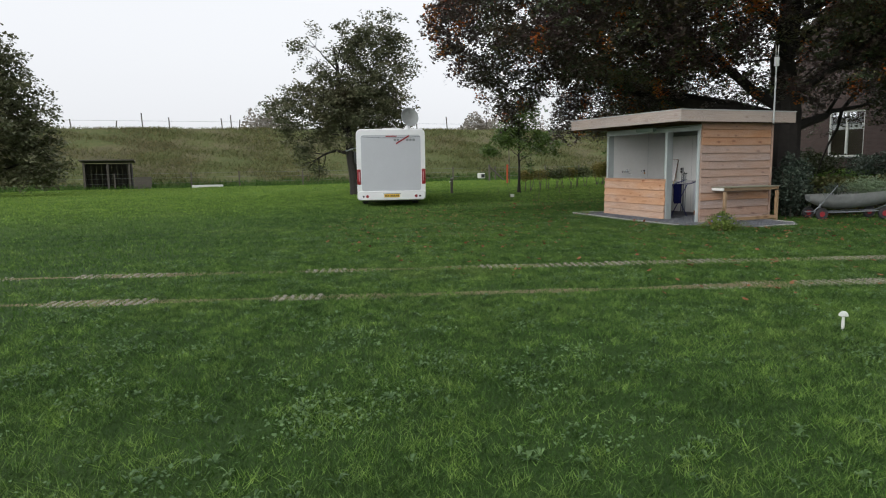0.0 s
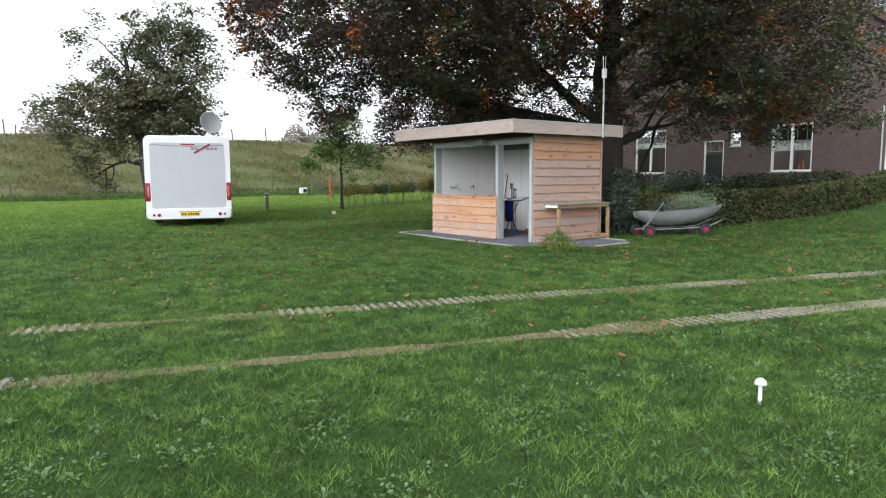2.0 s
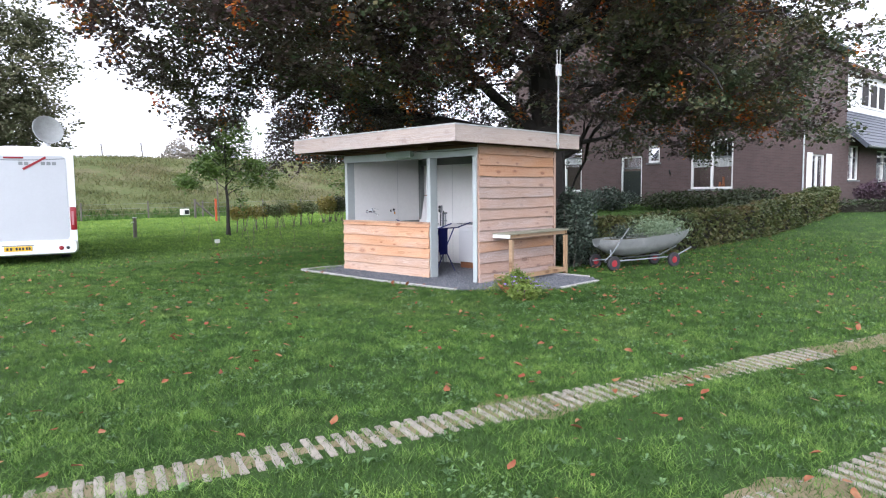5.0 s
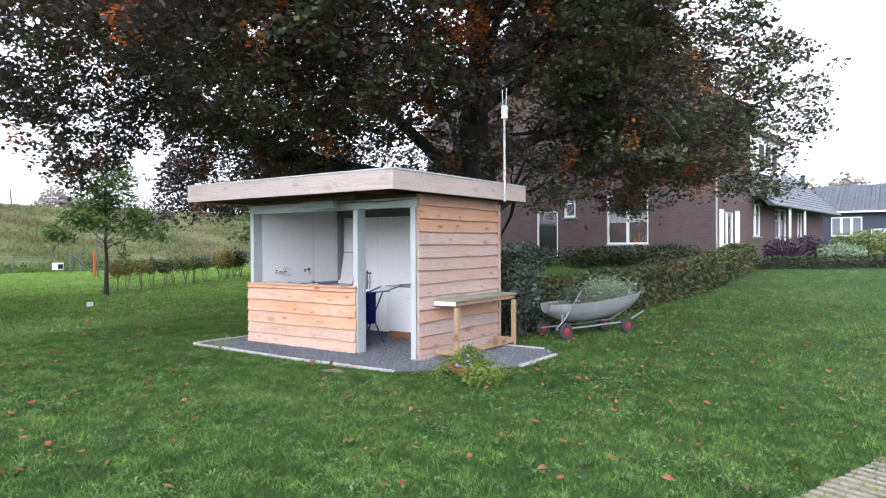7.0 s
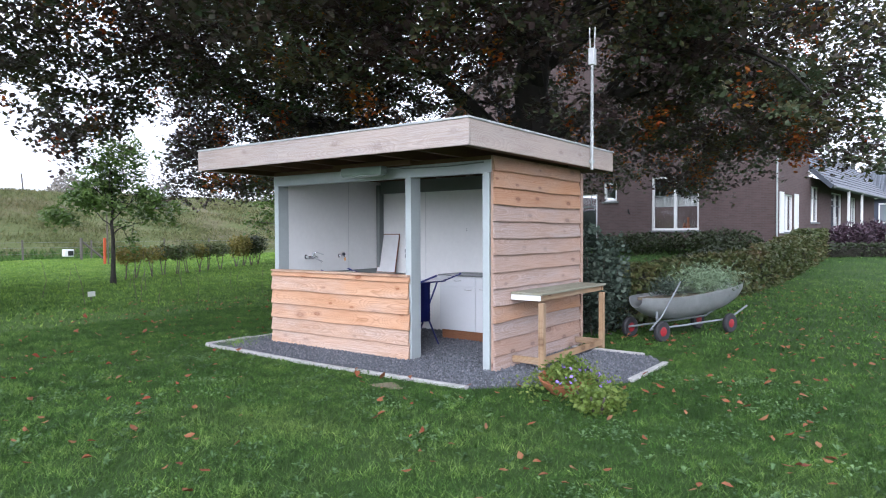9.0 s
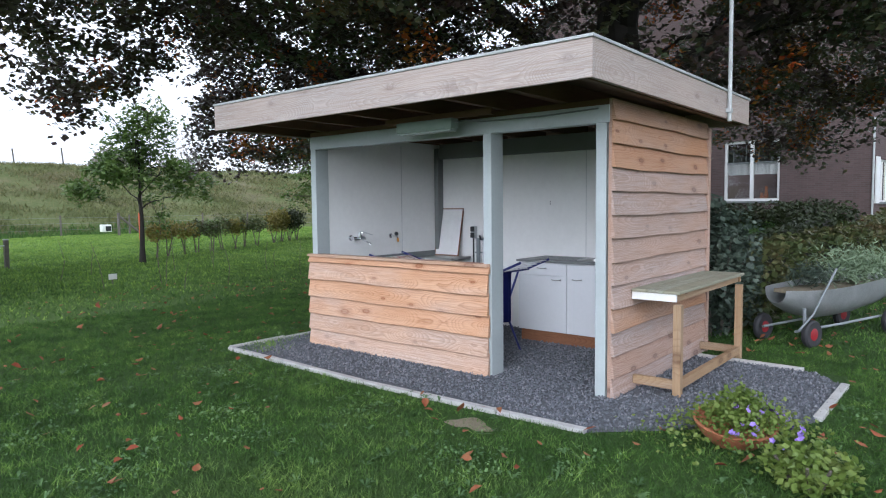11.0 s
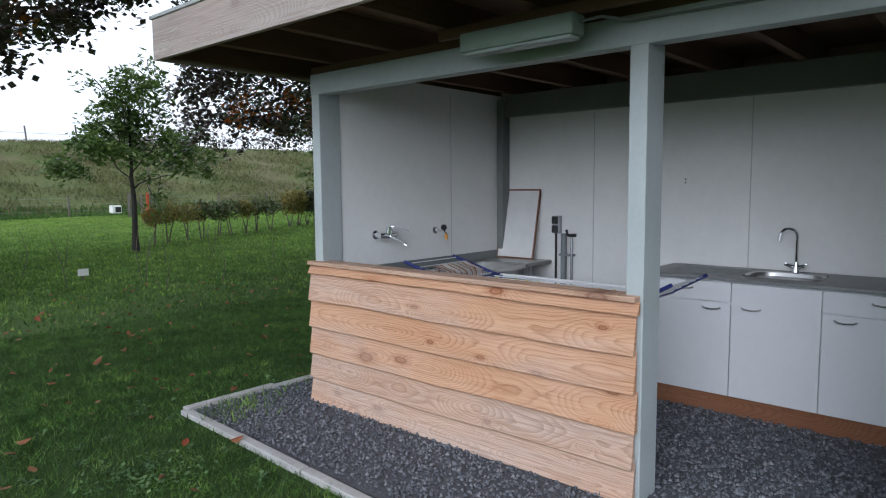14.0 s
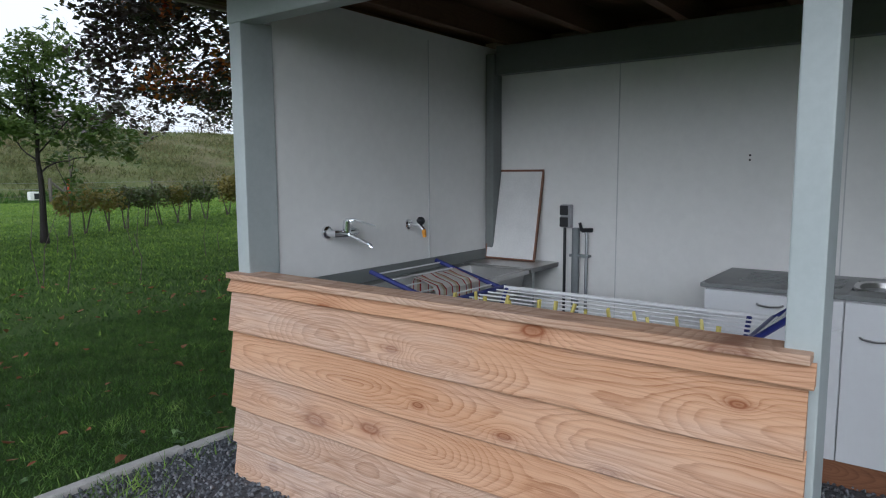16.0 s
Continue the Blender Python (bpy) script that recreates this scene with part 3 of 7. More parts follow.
def bm_tube(pts, r, n=8):
    bm = bmesh.new()
    tube(bm, pts, r, n)
    return bm


def lap_board(length, height, wave, seed, top=0.002, foot=0.033, n=22):
    """A tapered lap board: length along x, face towards -y, with a waney lower edge."""
    r = random.Random(seed)
    ph, ph2 = r.uniform(0, 6), r.uniform(0, 6)
    bm = bmesh.new()
    rows = []
    for i in range(n + 1):
        x = length * i / n
        dz = wave * (0.6 * math.sin(x * 2.3 + ph) + 0.4 * math.sin(x * 6.1 + ph2)) + r.uniform(-0.0012, 0.0012)
        rows.append([bm.verts.new(p) for p in ((x, 0, height), (x, -top, height), (x, -foot, dz + 0.005), (x, -foot + 0.004, dz), (x, 0, dz + 0.006))])
    for a, b in zip(rows, rows[1:]):
        for j in range(5):
            bm.faces.new((a[j], a[(j + 1) % 5], b[(j + 1) % 5], b[j]))
    bm.faces.new(rows[0])
    bm.faces.new(rows[-1][::-1])
    return bm


# ---- the washing-up hut ----
FX, BX = 11.95, 14.05           # front of the posts, back of the hut
RY, LY = 12.66, 16.09           # outer faces of the two side walls
Z0, ZT = HUT_Z, 2.31            # gravel, underside of the roof boards
hut = thing("washing_hut", ((FX + BX) / 2, (RY + LY) / 2, Z0), label="open-fronted larch-clad wash hut with a flat roof, on dark gravel", category="hut")


def post(y0, y1, x0=FX, x1=FX + 0.175, z1=2.19, mat=POST):
    return piece("post", bm_box(x0, y0, Z0 - 0.04, x1, y1, z1, bevel=0.006), mat, hut, "grey-green painted timber post")


post(12.69, 12.775)
post(13.735, 13.82)
post(16.01, 16.09)
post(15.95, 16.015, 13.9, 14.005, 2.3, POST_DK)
piece("beam", bm_box(FX - 0.004, 12.665, 2.175, FX + 0.09, 16.095, 2.308, bevel=0.006), POST, hut, "grey-green painted front beam")
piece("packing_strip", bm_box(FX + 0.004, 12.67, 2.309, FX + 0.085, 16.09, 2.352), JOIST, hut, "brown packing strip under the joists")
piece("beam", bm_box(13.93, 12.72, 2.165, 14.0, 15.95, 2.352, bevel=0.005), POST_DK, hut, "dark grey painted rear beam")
back = piece("wall", bm_box(14.012, RY + 0.01, Z0 - 0.02, BX, LY - 0.005, 2.352), PANEL, hut, "white panelled rear wall")
left = piece("wall", bm_box(FX + 0.175, 16.018, Z0 - 0.02, 14.011, LY - 0.01, 2.352), PANEL, hut, "white panelled side wall")
right = piece("wall", bm_box(FX + 0.175, RY + 0.012, Z0 - 0.02, 14.011, 12.72, 2.352), PANEL, hut, "white panelled side wall behind the cladding")
SEAM = plain("panel_joint", (0.56, 0.57, 0.57), 0.6)
for y in (15.118, 13.916):
    piece("seam_strip", bm_box(14.0085, y - 0.003, Z0, 14.0125, y + 0.003, 2.17), SEAM, back)
piece("seam_strip", bm_box(13.280, 16.0145, Z0, 13.286, 16.0185, 2.3), SEAM, left)

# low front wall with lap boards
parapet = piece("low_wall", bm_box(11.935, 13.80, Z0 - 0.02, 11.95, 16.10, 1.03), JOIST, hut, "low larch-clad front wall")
lo = [0.10, 0.266, 0.437, 0.618, 0.80, 0.985]
for i, z in enumerate(lo):
    h = 0.20 if i < 5 else 0.062
    piece("board", lap_board(2.362 + (0.006, 0.0, 0.012, 0.004, 0.0, 0.015)[i], h, 0.006, 10 + i), CLAD_LOW if i < 2 else CLAD, parapet, m=pose(11.934, 16.118, z, 0, 0, -90))
piece("capping", bm_box(-0.0, -0.03, 0, 2.368, 0.10, 0.026, bevel=0.004), CLAD_LOW, parapet, "larch capping board", m=pose(11.93, 16.12, 1.045, 0, 0, -90))

# clad gable side
side = piece("cladding_base", bm_box(FX + 0.006, RY - 0.012, Z0 - 0.02, BX, RY + 0.014, 2.352), CLAD_SIDE, hut, "clad side wall")
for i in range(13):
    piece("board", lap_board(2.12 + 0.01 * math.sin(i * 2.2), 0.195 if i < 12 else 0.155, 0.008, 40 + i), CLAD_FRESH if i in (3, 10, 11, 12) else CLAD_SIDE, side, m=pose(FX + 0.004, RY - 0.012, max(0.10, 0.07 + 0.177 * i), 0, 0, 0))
north = piece("cladding_base", bm_box(FX + 0.21, LY - 0.008, Z0 - 0.02, BX, LY + 0.012, 2.352), JOIST, hut, "clad side wall facing the orchard")
rear = piece("cladding_base", bm_box(BX + 0.002, RY, Z0 - 0.02, BX + 0.022, LY, 2.352), JOIST, hut, "clad rear wall")
for i in range(13):
    piece("board", lap_board(1.9, 0.195 if i < 12 else 0.11, 0.006, 70 + i), CLAD_SIDE, north, m=pose(BX + 0.01, LY + 0.013, max(0.10, 0.07 + 0.177 * i), 0, 0, 180))
piece("corner_board", bm_box(BX - 0.01, RY - 0.05, Z0, BX + 0.05, RY - 0.012, 2.3, bevel=0.004), CLAD_SIDE, hut)

# flat roof with deep fascia and joists
RX0, RX1, RY0, RY1 = 11.11, 14.52, 12.38, 16.55
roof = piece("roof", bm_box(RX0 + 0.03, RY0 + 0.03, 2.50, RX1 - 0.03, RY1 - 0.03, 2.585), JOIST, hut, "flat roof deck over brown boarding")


def fascia(length, m):
    bm = bm_box(0, -0.032, 0.045, length, 0, 0.288, bevel=0.004)
    return piece("fascia_board", bm, FASCIA, roof, "weathered greyish fascia board", m=m)


fascia(RY1 - RY0, pose(RX0 + 0.032, RY1, 2.305, 0, 0, -90))
fascia(RX1 - RX0 - 0.034, pose(RX0 + 0.034, RY0 + 0.032, 2.305))
fascia(RX1 - RX0 - 0.034, pose(RX1, RY1 - 0.032, 2.305, 0, 0, 180))
fascia(RY1 - RY0 - 0.07, pose(RX1 - 0.032, RY0 + 0.035, 2.305, 0, 0, 90))
for a in ((RX0 - 0.012, RY0 - 0.012, RX0 + 0.05, RY1 + 0.012), (RX0 + 0.05, RY0 - 0.012, RX1 + 0.012, RY0 + 0.05), (RX1 - 0.04, RY0 + 0.05, RX1 + 0.012, RY1 + 0.012), (RX0 + 0.05, RY1 - 0.04, RX1 - 0.04, RY1 + 0.012)):
    piece("roof_trim", bm_box(a[0], a[1], 2.5935, a[2], a[3], 2.614, bevel=0.003), GALV, roof, "grey metal roof edge")
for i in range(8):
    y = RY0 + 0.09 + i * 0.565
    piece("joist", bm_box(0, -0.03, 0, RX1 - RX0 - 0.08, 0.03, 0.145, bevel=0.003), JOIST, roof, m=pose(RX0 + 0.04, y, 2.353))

# tube lamp and its cable on the front beam
lamp = thing("tube_lamp", (11.75, 14.27, 2.2), label="dull green waterproof tube lamp fixed under the roof edge", category="lamp")
piece("housing", bm_box(11.69, 13.955, 2.21, 11.80, 14.587, 2.305, bevel=0.02), plain("green_grey_plastic", (0.19, 0.245, 0.205), 0.5), lamp, smooth=True)
piece("mounting_batten", bm_box(11.735, 13.58, 2.30, 11.77, 14.76, 2.353, bevel=0.003), JOIST, lamp)
piece("diffuser", bm_box(11.705, 13.975, 2.196, 11.785, 14.567, 2.216, bevel=0.006), plain("dull_diffuser", (0.27, 0.32, 0.285), 0.35), lamp)
piece("cable", bm_tube([(11.745, 13.96, 2.265), (11.80, 13.88, 2.285), (FX - 0.01, 13.8, 2.28), (FX - 0.01, 13.2, 2.27), (FX - 0.01, 12.75, 2.285)], 0.007, 6), POST_DK, lamp)

# antenna mast on the roof edge
mast = thing("antenna_mast", (13.78, 12.36, 2.32), label="thin grey antenna mast clamped to the roof edge", category="antenna")
piece("pole", bm_tube([(13.78, 12.352, 2.32), (13.78, 12.352, 3.62)], 0.019, 10), GALV, mast, smooth=True)
piece("pole_clamp", bm_box(13.75, 12.33, 2.40, 13.81, 12.38, 2.44, bevel=0.004), GALV, mast)
piece("antenna_box", bm_box(13.74, 12.315, 3.60, 13.83, 12.385, 3.80, bevel=0.008), WHITE, mast, "white radio box")
for dy in (-0.028, 0.028):
    piece("whip", bm_tube([(13.785, 12.352 + dy, 3.80), (13.785, 12.352 + dy * 1.3, 4.06)], 0.008, 6), WINWHITE, mast)

# ---- kitchen units along the rear wall ----
def handle(y, z, w, parent):
    return piece("handle", bm_tube([(13.418, y - w / 2, z), (13.398, y - w / 2 + 0.012, z - 0.003), (13.394, y, z - 0.007), (13.398, y + w / 2 - 0.012, z - 0.003), (13.418, y + w / 2, z)], 0.005, 6), STEEL, parent, "brushed bow handle")


def unit(y0, y1, drawer, hinge, label):
    u = thing("base_cabinet", (13.72, (y0 + y1) / 2, 0.22), label=label, category="cabinet", group="kitchen base cabinets")
    piece("body", bm_box(13.436, y0 + 0.001, 0.227, 14.0, y1 - 0.001, 0.961), CABINET, u)
    top = 0.951
    if drawer:
        d = piece("drawer", bm_box(13.418, y0 + 0.003, 0.831, 13.435, y1 - 0.003, top, bevel=0.002), CABINET, u)
        handle((y0 + y1) / 2, 0.905, 0.11, d)
        top = 0.821
    d = piece("door", bm_box(13.418, y0 + 0.003, 0.23, 13.435, y1 - 0.003, top, bevel=0.002), CABINET, u)
    handle(y0 + 0.12 if hinge > 0 else y1 - 0.12, 0.788 if drawer else 0.803, 0.11, d)
    return u


unit(13.83, 14.42, True, 1, "white kitchen base cabinet with a drawer, under the steel worktop")
unit(13.325, 13.83, False, -1, "white single-door sink cabinet under the steel worktop")
unit(12.73, 13.325, True, -1, "white kitchen base cabinet beside the clad wall")
pl = thing("plinth", (13.5, 13.6, Z0), label="reddish wooden plinth boards under the kitchen cabinets", category="plinth")
piece("plinth_board", bm_box(0, -0.02, 0, 0.88, 0, 0.128), PLINTH, pl, m=pose(13.47, 14.40, Z0 + 0.005, 0, 0, -90))
piece("plinth_board", bm_box(0, -0.02, 0, 0.79, 0, 0.128), PLINTH, pl, m=pose(13.474, 13.518, Z0 + 0.005, 0, 0, -90))
piece("support_block", bm_box(13.5, 13.0, Z0 - 0.01, 13.98, 13.1, 0.215), PLINTH, pl)
piece("support_block", bm_box(13.5, 14.2, Z0 - 0.01, 13.98, 14.3, 0.215), PLINTH, pl)

top = thing("worktop", (13.7, 13.58, 0.90), label="brushed steel worktop with an inset sink and drainer", category="worktop")
SX, SY, SRX, SRY = 13.72, 13.60, 0.15, 0.20
WT = plain("worn_grey_worktop", (0.20, 0.21, 0.21), 0.42, 0.3, 0.2, 9)
bm = bmesh.new()
N = 28
outer = []
for j in range(N):
    a = 2 * math.pi * j / N
    c, s_ = math.cos(a), math.sin(a)
    k = 1 / max(abs(c), abs(s_))
    outer.append((c, s_, k))
ring_in = [bm.verts.new((SX + SRX * abs(c) ** 0.6 * math.copysign(1, c), SY + SRY * abs(s_) ** 0.6 * math.copysign(1, s_), 0.985)) for c, s_, k in outer]
ring_lo = [bm.verts.new((SX + (SRX - 0.03) * abs(c) ** 0.6 * math.copysign(1, c), SY + (SRY - 0.03) * abs(s_) ** 0.6 * math.copysign(1, s_), 0.873)) for c, s_, k in outer]
ring_rim = [bm.verts.new((SX + (SRX + 0.022) * abs(c) ** 0.6 * math.copysign(1, c), SY + (SRY + 0.022) * abs(s_) ** 0.6 * math.copysign(1, s_), 0.989)) for c, s_, k in outer]
ring_out = [bm.verts.new((SX + (SRX + 0.026) * abs(c) ** 0.6 * math.copysign(1, c), SY + (SRY + 0.026) * abs(s_) ** 0.6 * math.copysign(1, s_), 0.979)) for c, s_, k in outer]
for A, B in ((ring_out, ring_rim), (ring_rim, ring_in), (ring_in, ring_lo)):
    for j in range(N):
        bm.faces.new((A[j], A[(j + 1) % N], B[(j + 1) % N], B[j]))
bm.faces.new(ring_lo)
piece("sink", bm, STEEL, top, "polished steel sink bowl", smooth=True)
bm = bmesh.new()
box(bm, 13.40, 13.82, 0.963, 14.008, 14.435, 0.985, bevel=0.003)
box(bm, 13.40, 12.73, 0.963, 14.008, 13.385, 0.985, bevel=0.003)
box(bm, 13.40, 13.3845, 0.963, 13.555, 13.8205, 0.9848)
box(bm, 13.885, 13.3845, 0.963, 14.008, 13.8205, 0.9848)
piece("counter_slab", bm, WT, top)
for i in range(7):
    piece("drainer_rib", bm_box(13.56 + i * 0.05, 13.86, 0.9845, 13.57 + i * 0.05, 14.3, 0.9885, bevel=0.0015), WT, top)


def tap(at, axis_to_room, label):
    """A tall gooseneck mixer with two star handles."""
    x, y, z = at
    t = thing("kitchen_tap", at, label=label, category="tap")
    bm = bmesh.new()
    lathe(bm, [(0.026, 0), (0.024, 0.02), (0.016, 0.045), (0.013, 0.07)], 14, pose(x, y, z))
    piece("base", bm, CHROME, t, smooth=True)
    pts = [(x, y, z + 0.06), (x, y, z + 0.2)]
    for i in range(9):
        a = math.pi * i / 8
        pts.append((x - 0.025 + 0.025 * math.cos(a), y + 0.045 - 0.045 * math.cos(a), z + 0.24 + 0.05 * math.sin(a)))
    pts.append((x - 0.052, y + 0.094, z + 0.20))
    piece("spout", bm_tube(pts, 0.009, 10), CHROME, t, smooth=True)
    for d in (-1, 1):
        h = piece("handle", bm_tube([(x, y, z + 0.03), (x - 0.01, y + d * 0.05, z + 0.05)], 0.012, 10), CHROME, t, smooth=True)
        bm = bmesh.new()
        box(bm, x - 0.03, y + d * 0.06 - 0.008, z + 0.042, x + 0.01, y + d * 0.06 + 0.008, z + 0.066, bevel=0.006)
        piece("star_grip", bm, CHROME, h, smooth=True)
    return t


tap((13.93, 13.59, 0.985), -1, "tall chrome kitchen mixer tap behind the sink")

# ---- steel trough sink along the side wall ----
tr = thing("trough_sink", (13.1, 15.78, 0.62), label="long brushed steel trough sink fixed to the white wall", category="sink")
bm = bmesh.new()
prof = [(16.012, 0.985), (16.008, 0.985), (16.004, 0.93), (15.93, 0.925), (15.90, 0.76), (15.80, 0.68), (15.66, 0.69), (15.57, 0.80), (15.545, 0.925), (15.50, 0.93), (15.495, 0.905), (15.53, 0.90), (15.555, 0.79), (15.65, 0.675), (15.81, 0.665), (15.915, 0.75), (15.95, 0.90), (16.012, 0.90)]
A = [bm.verts.new((12.28, y, z)) for y, z in prof]
B = [bm.verts.new((13.60, y, z)) for y, z in prof]
for j in range(len(prof)):
    k = (j + 1) % len(prof)
    bm.faces.new((A[j], A[k], B[k], B[j]))
piece("basin", bm, STEEL, tr)
for x0, x1 in ((12.255, 12.283), (13.597, 13.63)):
    bm = bmesh.new()
    vs0 = [bm.verts.new((x0, y, z)) for y, z in prof[3:9] + [(15.5, 0.93)]]
    vs1 = [bm.verts.new((x1, y, z)) for y, z in prof[3:9] + [(15.5, 0.93)]]
    for j in range(len(vs0)):
        k = (j + 1) % len(vs0)
        bm.faces.new((vs0[j], vs0[k], vs1[k], vs1[j]))
    bm.faces.new(vs0)
    bm.faces.new(vs1[::-1])
    piece("end_wall", bm, STEEL, tr)
piece("deck", bm_box(13.63, 15.50, 0.905, 13.995, 16.005, 0.935, bevel=0.004), STEEL, tr)
piece("splashback", bm_box(12.255, 16.0, 0.93, 13.895, 16.0175, 1.0, bevel=0.002), POST_DK, tr, "dark splash strip")
for x in (12.5, 13.75):
    piece("bracket", bm_box(x, 15.56, 0.60, x + 0.03, 16.017, 0.68 if x < 13 else 0.905, bevel=0.003), GALV, tr)

mirror = thing("framed_board", (13.93, 15.82, 0.94), label="white framed board with brown wooden edging leaning in the corner", category="board")
mm = pose(13.885, 15.815, 0.937, 0, 11.5, 0)
piece("panel", bm_box(0, -0.185, 0.01, 0.012, 0.185, 0.60, bevel=0.002), plain("white_board", (0.72, 0.72, 0.71), 0.25), mirror, m=mm)
WOODF = plain("brown_frame", (0.20, 0.09, 0.05), 0.5)
for a in ((-0.19, 0.0, 0.19, 0.012), (-0.19, 0.598, 0.19, 0.612)):
    piece("frame_rail", bm_box(-0.004, a[0], a[1], 0.016, a[2], a[3], bevel=0.002), WOODF, mirror, m=mm)
for y in (-0.192, 0.182):
    piece("frame_stile", bm_box(-0.005, y, 0.0005, 0.017, y + 0.01, 0.6115, bevel=0.002), WOODF, mirror, m=mm)


def wall_mixer(x, y, z):
    t = thing("wall_mixer_tap", (x, y, z), label="chrome single-lever wall mixer above the trough sink", category="tap")
    bm = bmesh.new()
    lathe(bm, [(0.034, 0), (0.032, 0.012), (0.02, 0.02)], 16, pose(x, y, z, 90))
    piece("rosette", bm, CHROME, t, smooth=True)
    bm = bmesh.new()
    lathe(bm, [(0.034, 0), (0.032, 0.012), (0.02, 0.02)], 16, pose(x + 0.15, y, z, 90))
    piece("rosette", bm, CHROME, t, smooth=True)
    piece("body", bm_tube([(x, y - 0.015, z), (x, y - 0.06, z - 0.005), (x + 0.075, y - 0.07, z - 0.008), (x + 0.15, y - 0.06, z - 0.005), (x + 0.15, y - 0.015, z)], 0.02, 12), CHROME, t, smooth=True)
    piece("cartridge", bm_tube([(x + 0.075, y - 0.07, z), (x + 0.075, y - 0.075, z + 0.06)], [0.024, 0.02], 14), CHROME, t, smooth=True)
    piece("lever", bm_tube([(x + 0.075, y - 0.07, z + 0.06), (x + 0.085, y - 0.12, z + 0.065), (x + 0.10, y - 0.25, z + 0.035)], [0.012, 0.008, 0.005], 8), CHROME, t, smooth=True)
    piece("spout", bm_tube([(x + 0.075, y - 0.08, z - 0.01), (x + 0.085, y - 0.18, z - 0.045), (x + 0.09, y - 0.22, z - 0.06), (x + 0.09, y - 0.225, z - 0.075)], 0.01, 10), CHROME, t, smooth=True)


def bib_tap(x, y, z):
    t = thing("hose_tap", (x, y, z), label="small chrome wall tap with a black knob and orange nozzle", category="tap")
    bm = bmesh.new()
    lathe(bm, [(0.03, 0), (0.028, 0.01), (0.014, 0.016)], 16, pose(x, y, z, 90))
    piece("rosette", bm, CHROME, t, smooth=True)
    piece("body", bm_tube([(x, y - 0.01, z), (x, y - 0.09, z), (x, y - 0.12, z - 0.03)], 0.012, 10), CHROME, t, smooth=True)
    bm = bmesh.new()
    lathe(bm, [(0.012, 0), (0.024, 0.01), (0.024, 0.03), (0.014, 0.04)], 12, pose(x, y - 0.085, z + 0.008, 40))
    piece("knob", bm, BLACK, t, smooth=True)
    piece("nozzle", bm_tube([(x, y - 0.12, z - 0.028), (x, y - 0.125, z - 0.07)], [0.013, 0.01], 10), plain("amber_plastic", (0.7, 0.3, 0.02), 0.4), t, smooth=True)


wall_mixer(12.434, 16.018, 1.22)
bib_tap(13.08, 16.018, 1.22)

sk = thing("double_socket", (14.0, 15.46, 1.2), label="grey double weatherproof socket with black flaps on the rear wall", category="socket")
piece("housing", bm_box(13.965, 15.41, 1.165, 14.011, 15.48, 1.312, bevel=0.006), plain("socket_grey", (0.35, 0.36, 0.37), 0.5), sk)
for z in (1.17, 1.245):
    piece("flap", bm_box(13.952, 15.423, z, 13.966, 15.479, z + 0.062, bevel=0.006), BLACK, sk)
piece("conduit", bm_tube([(13.995, 15.46, 1.19), (13.995, 15.46, 0.09)], 0.010, 8), BLACK, sk, "black cable conduit")
wp = thing("water_pipes", (13.98, 15.35, Z0), label="grey drain pipe and thin valve pipes on the rear wall", category="pipe")
piece("drain_pipe", bm_tube([(13.98, 15.375, Z0 - 0.02), (13.98, 15.375, 1.165)], 0.025, 12), PIPE_GREY, wp, smooth=True)
piece("supply_pipe", bm_tube([(13.99, 15.305, Z0 - 0.02), (13.99, 15.305, 1.12), (13.99, 15.315, 1.15)], 0.011, 8), plain("copper_grey", (0.3, 0.31, 0.32), 0.3, 0.8), wp, smooth=True)
piece("pipe_clip", bm_box(13.96, 15.28, 0.98, 14.011, 15.41, 0.995), PIPE_GREY, wp)
v = piece("valve", bm_tube([(13.985, 15.335, 1.15), (13.985, 15.265, 1.155)], 0.014, 8), BLACK, wp)
piece("valve_lever", bm_tube([(13.97, 15.33, 1.15), (13.96, 15.34, 1.2)], 0.011, 6), BLACK, v)
for z in (1.43, 1.455):
    bm = bmesh.new()
    lathe(bm, [(0.006, 0), (0.006, 0.004)], 8, pose(14.012, 14.369, z + 0.15, 0, -90, 0))
    o = part("screw", bm, BLACK)
    tagged(o, "dark screw head in the white rear wall", "screw", "wall screws")
# thin light line on the rear wall
ws = part("wall_line", bm_box(14.0, 13.52, 1.743, 14.0115, 13.76, 1.751), WINWHITE)
tagged(ws, "thin white line on the rear wall", "rail")


# ---- trees ----
def leaf_quads(centres, size, rs, flat=0.5, aspect=0.72):
    """Pointed leaves as folded rhombs round the centres: verts and faces."""
    n = len(centres)
    a = rs.uniform(0, 2 * np.pi, n)
    tilt = rs.normal(0, flat, n)
    d = np.stack([np.cos(a), np.sin(a), np.sin(tilt) - 0.35], 1)
    d /= np.linalg.norm(d, axis=1)[:, None]
    up = np.stack([rs.normal(0, flat, n), rs.normal(0, flat, n), np.ones(n)], 1)
    w = np.cross(d, up)
    w /= np.linalg.norm(w, axis=1)[:, None]
    s = size * rs.uniform(0.65, 1.3, n)[:, None]
    v = np.empty((n, 4, 3))
    v[:, 0] = centres - d * s * 0.5
    v[:, 1] = centres + w * s * aspect * 0.5
    v[:, 2] = centres + d * s * 0.5
    v[:, 3] = centres - w * s * aspect * 0.5
    return v.reshape(-1, 3), np.arange(4 * n).reshape(-1, 4)


def leaf_part(name, centres, size, rs, material, parent, flat=0.5, label="", aspect=0.72):
    v, f = leaf_quads(centres, size, rs, flat, aspect)
    ob = bulk(name, v, f, material)
    under(ob, parent)
    if label:
        tagged(ob, label)
    return ob


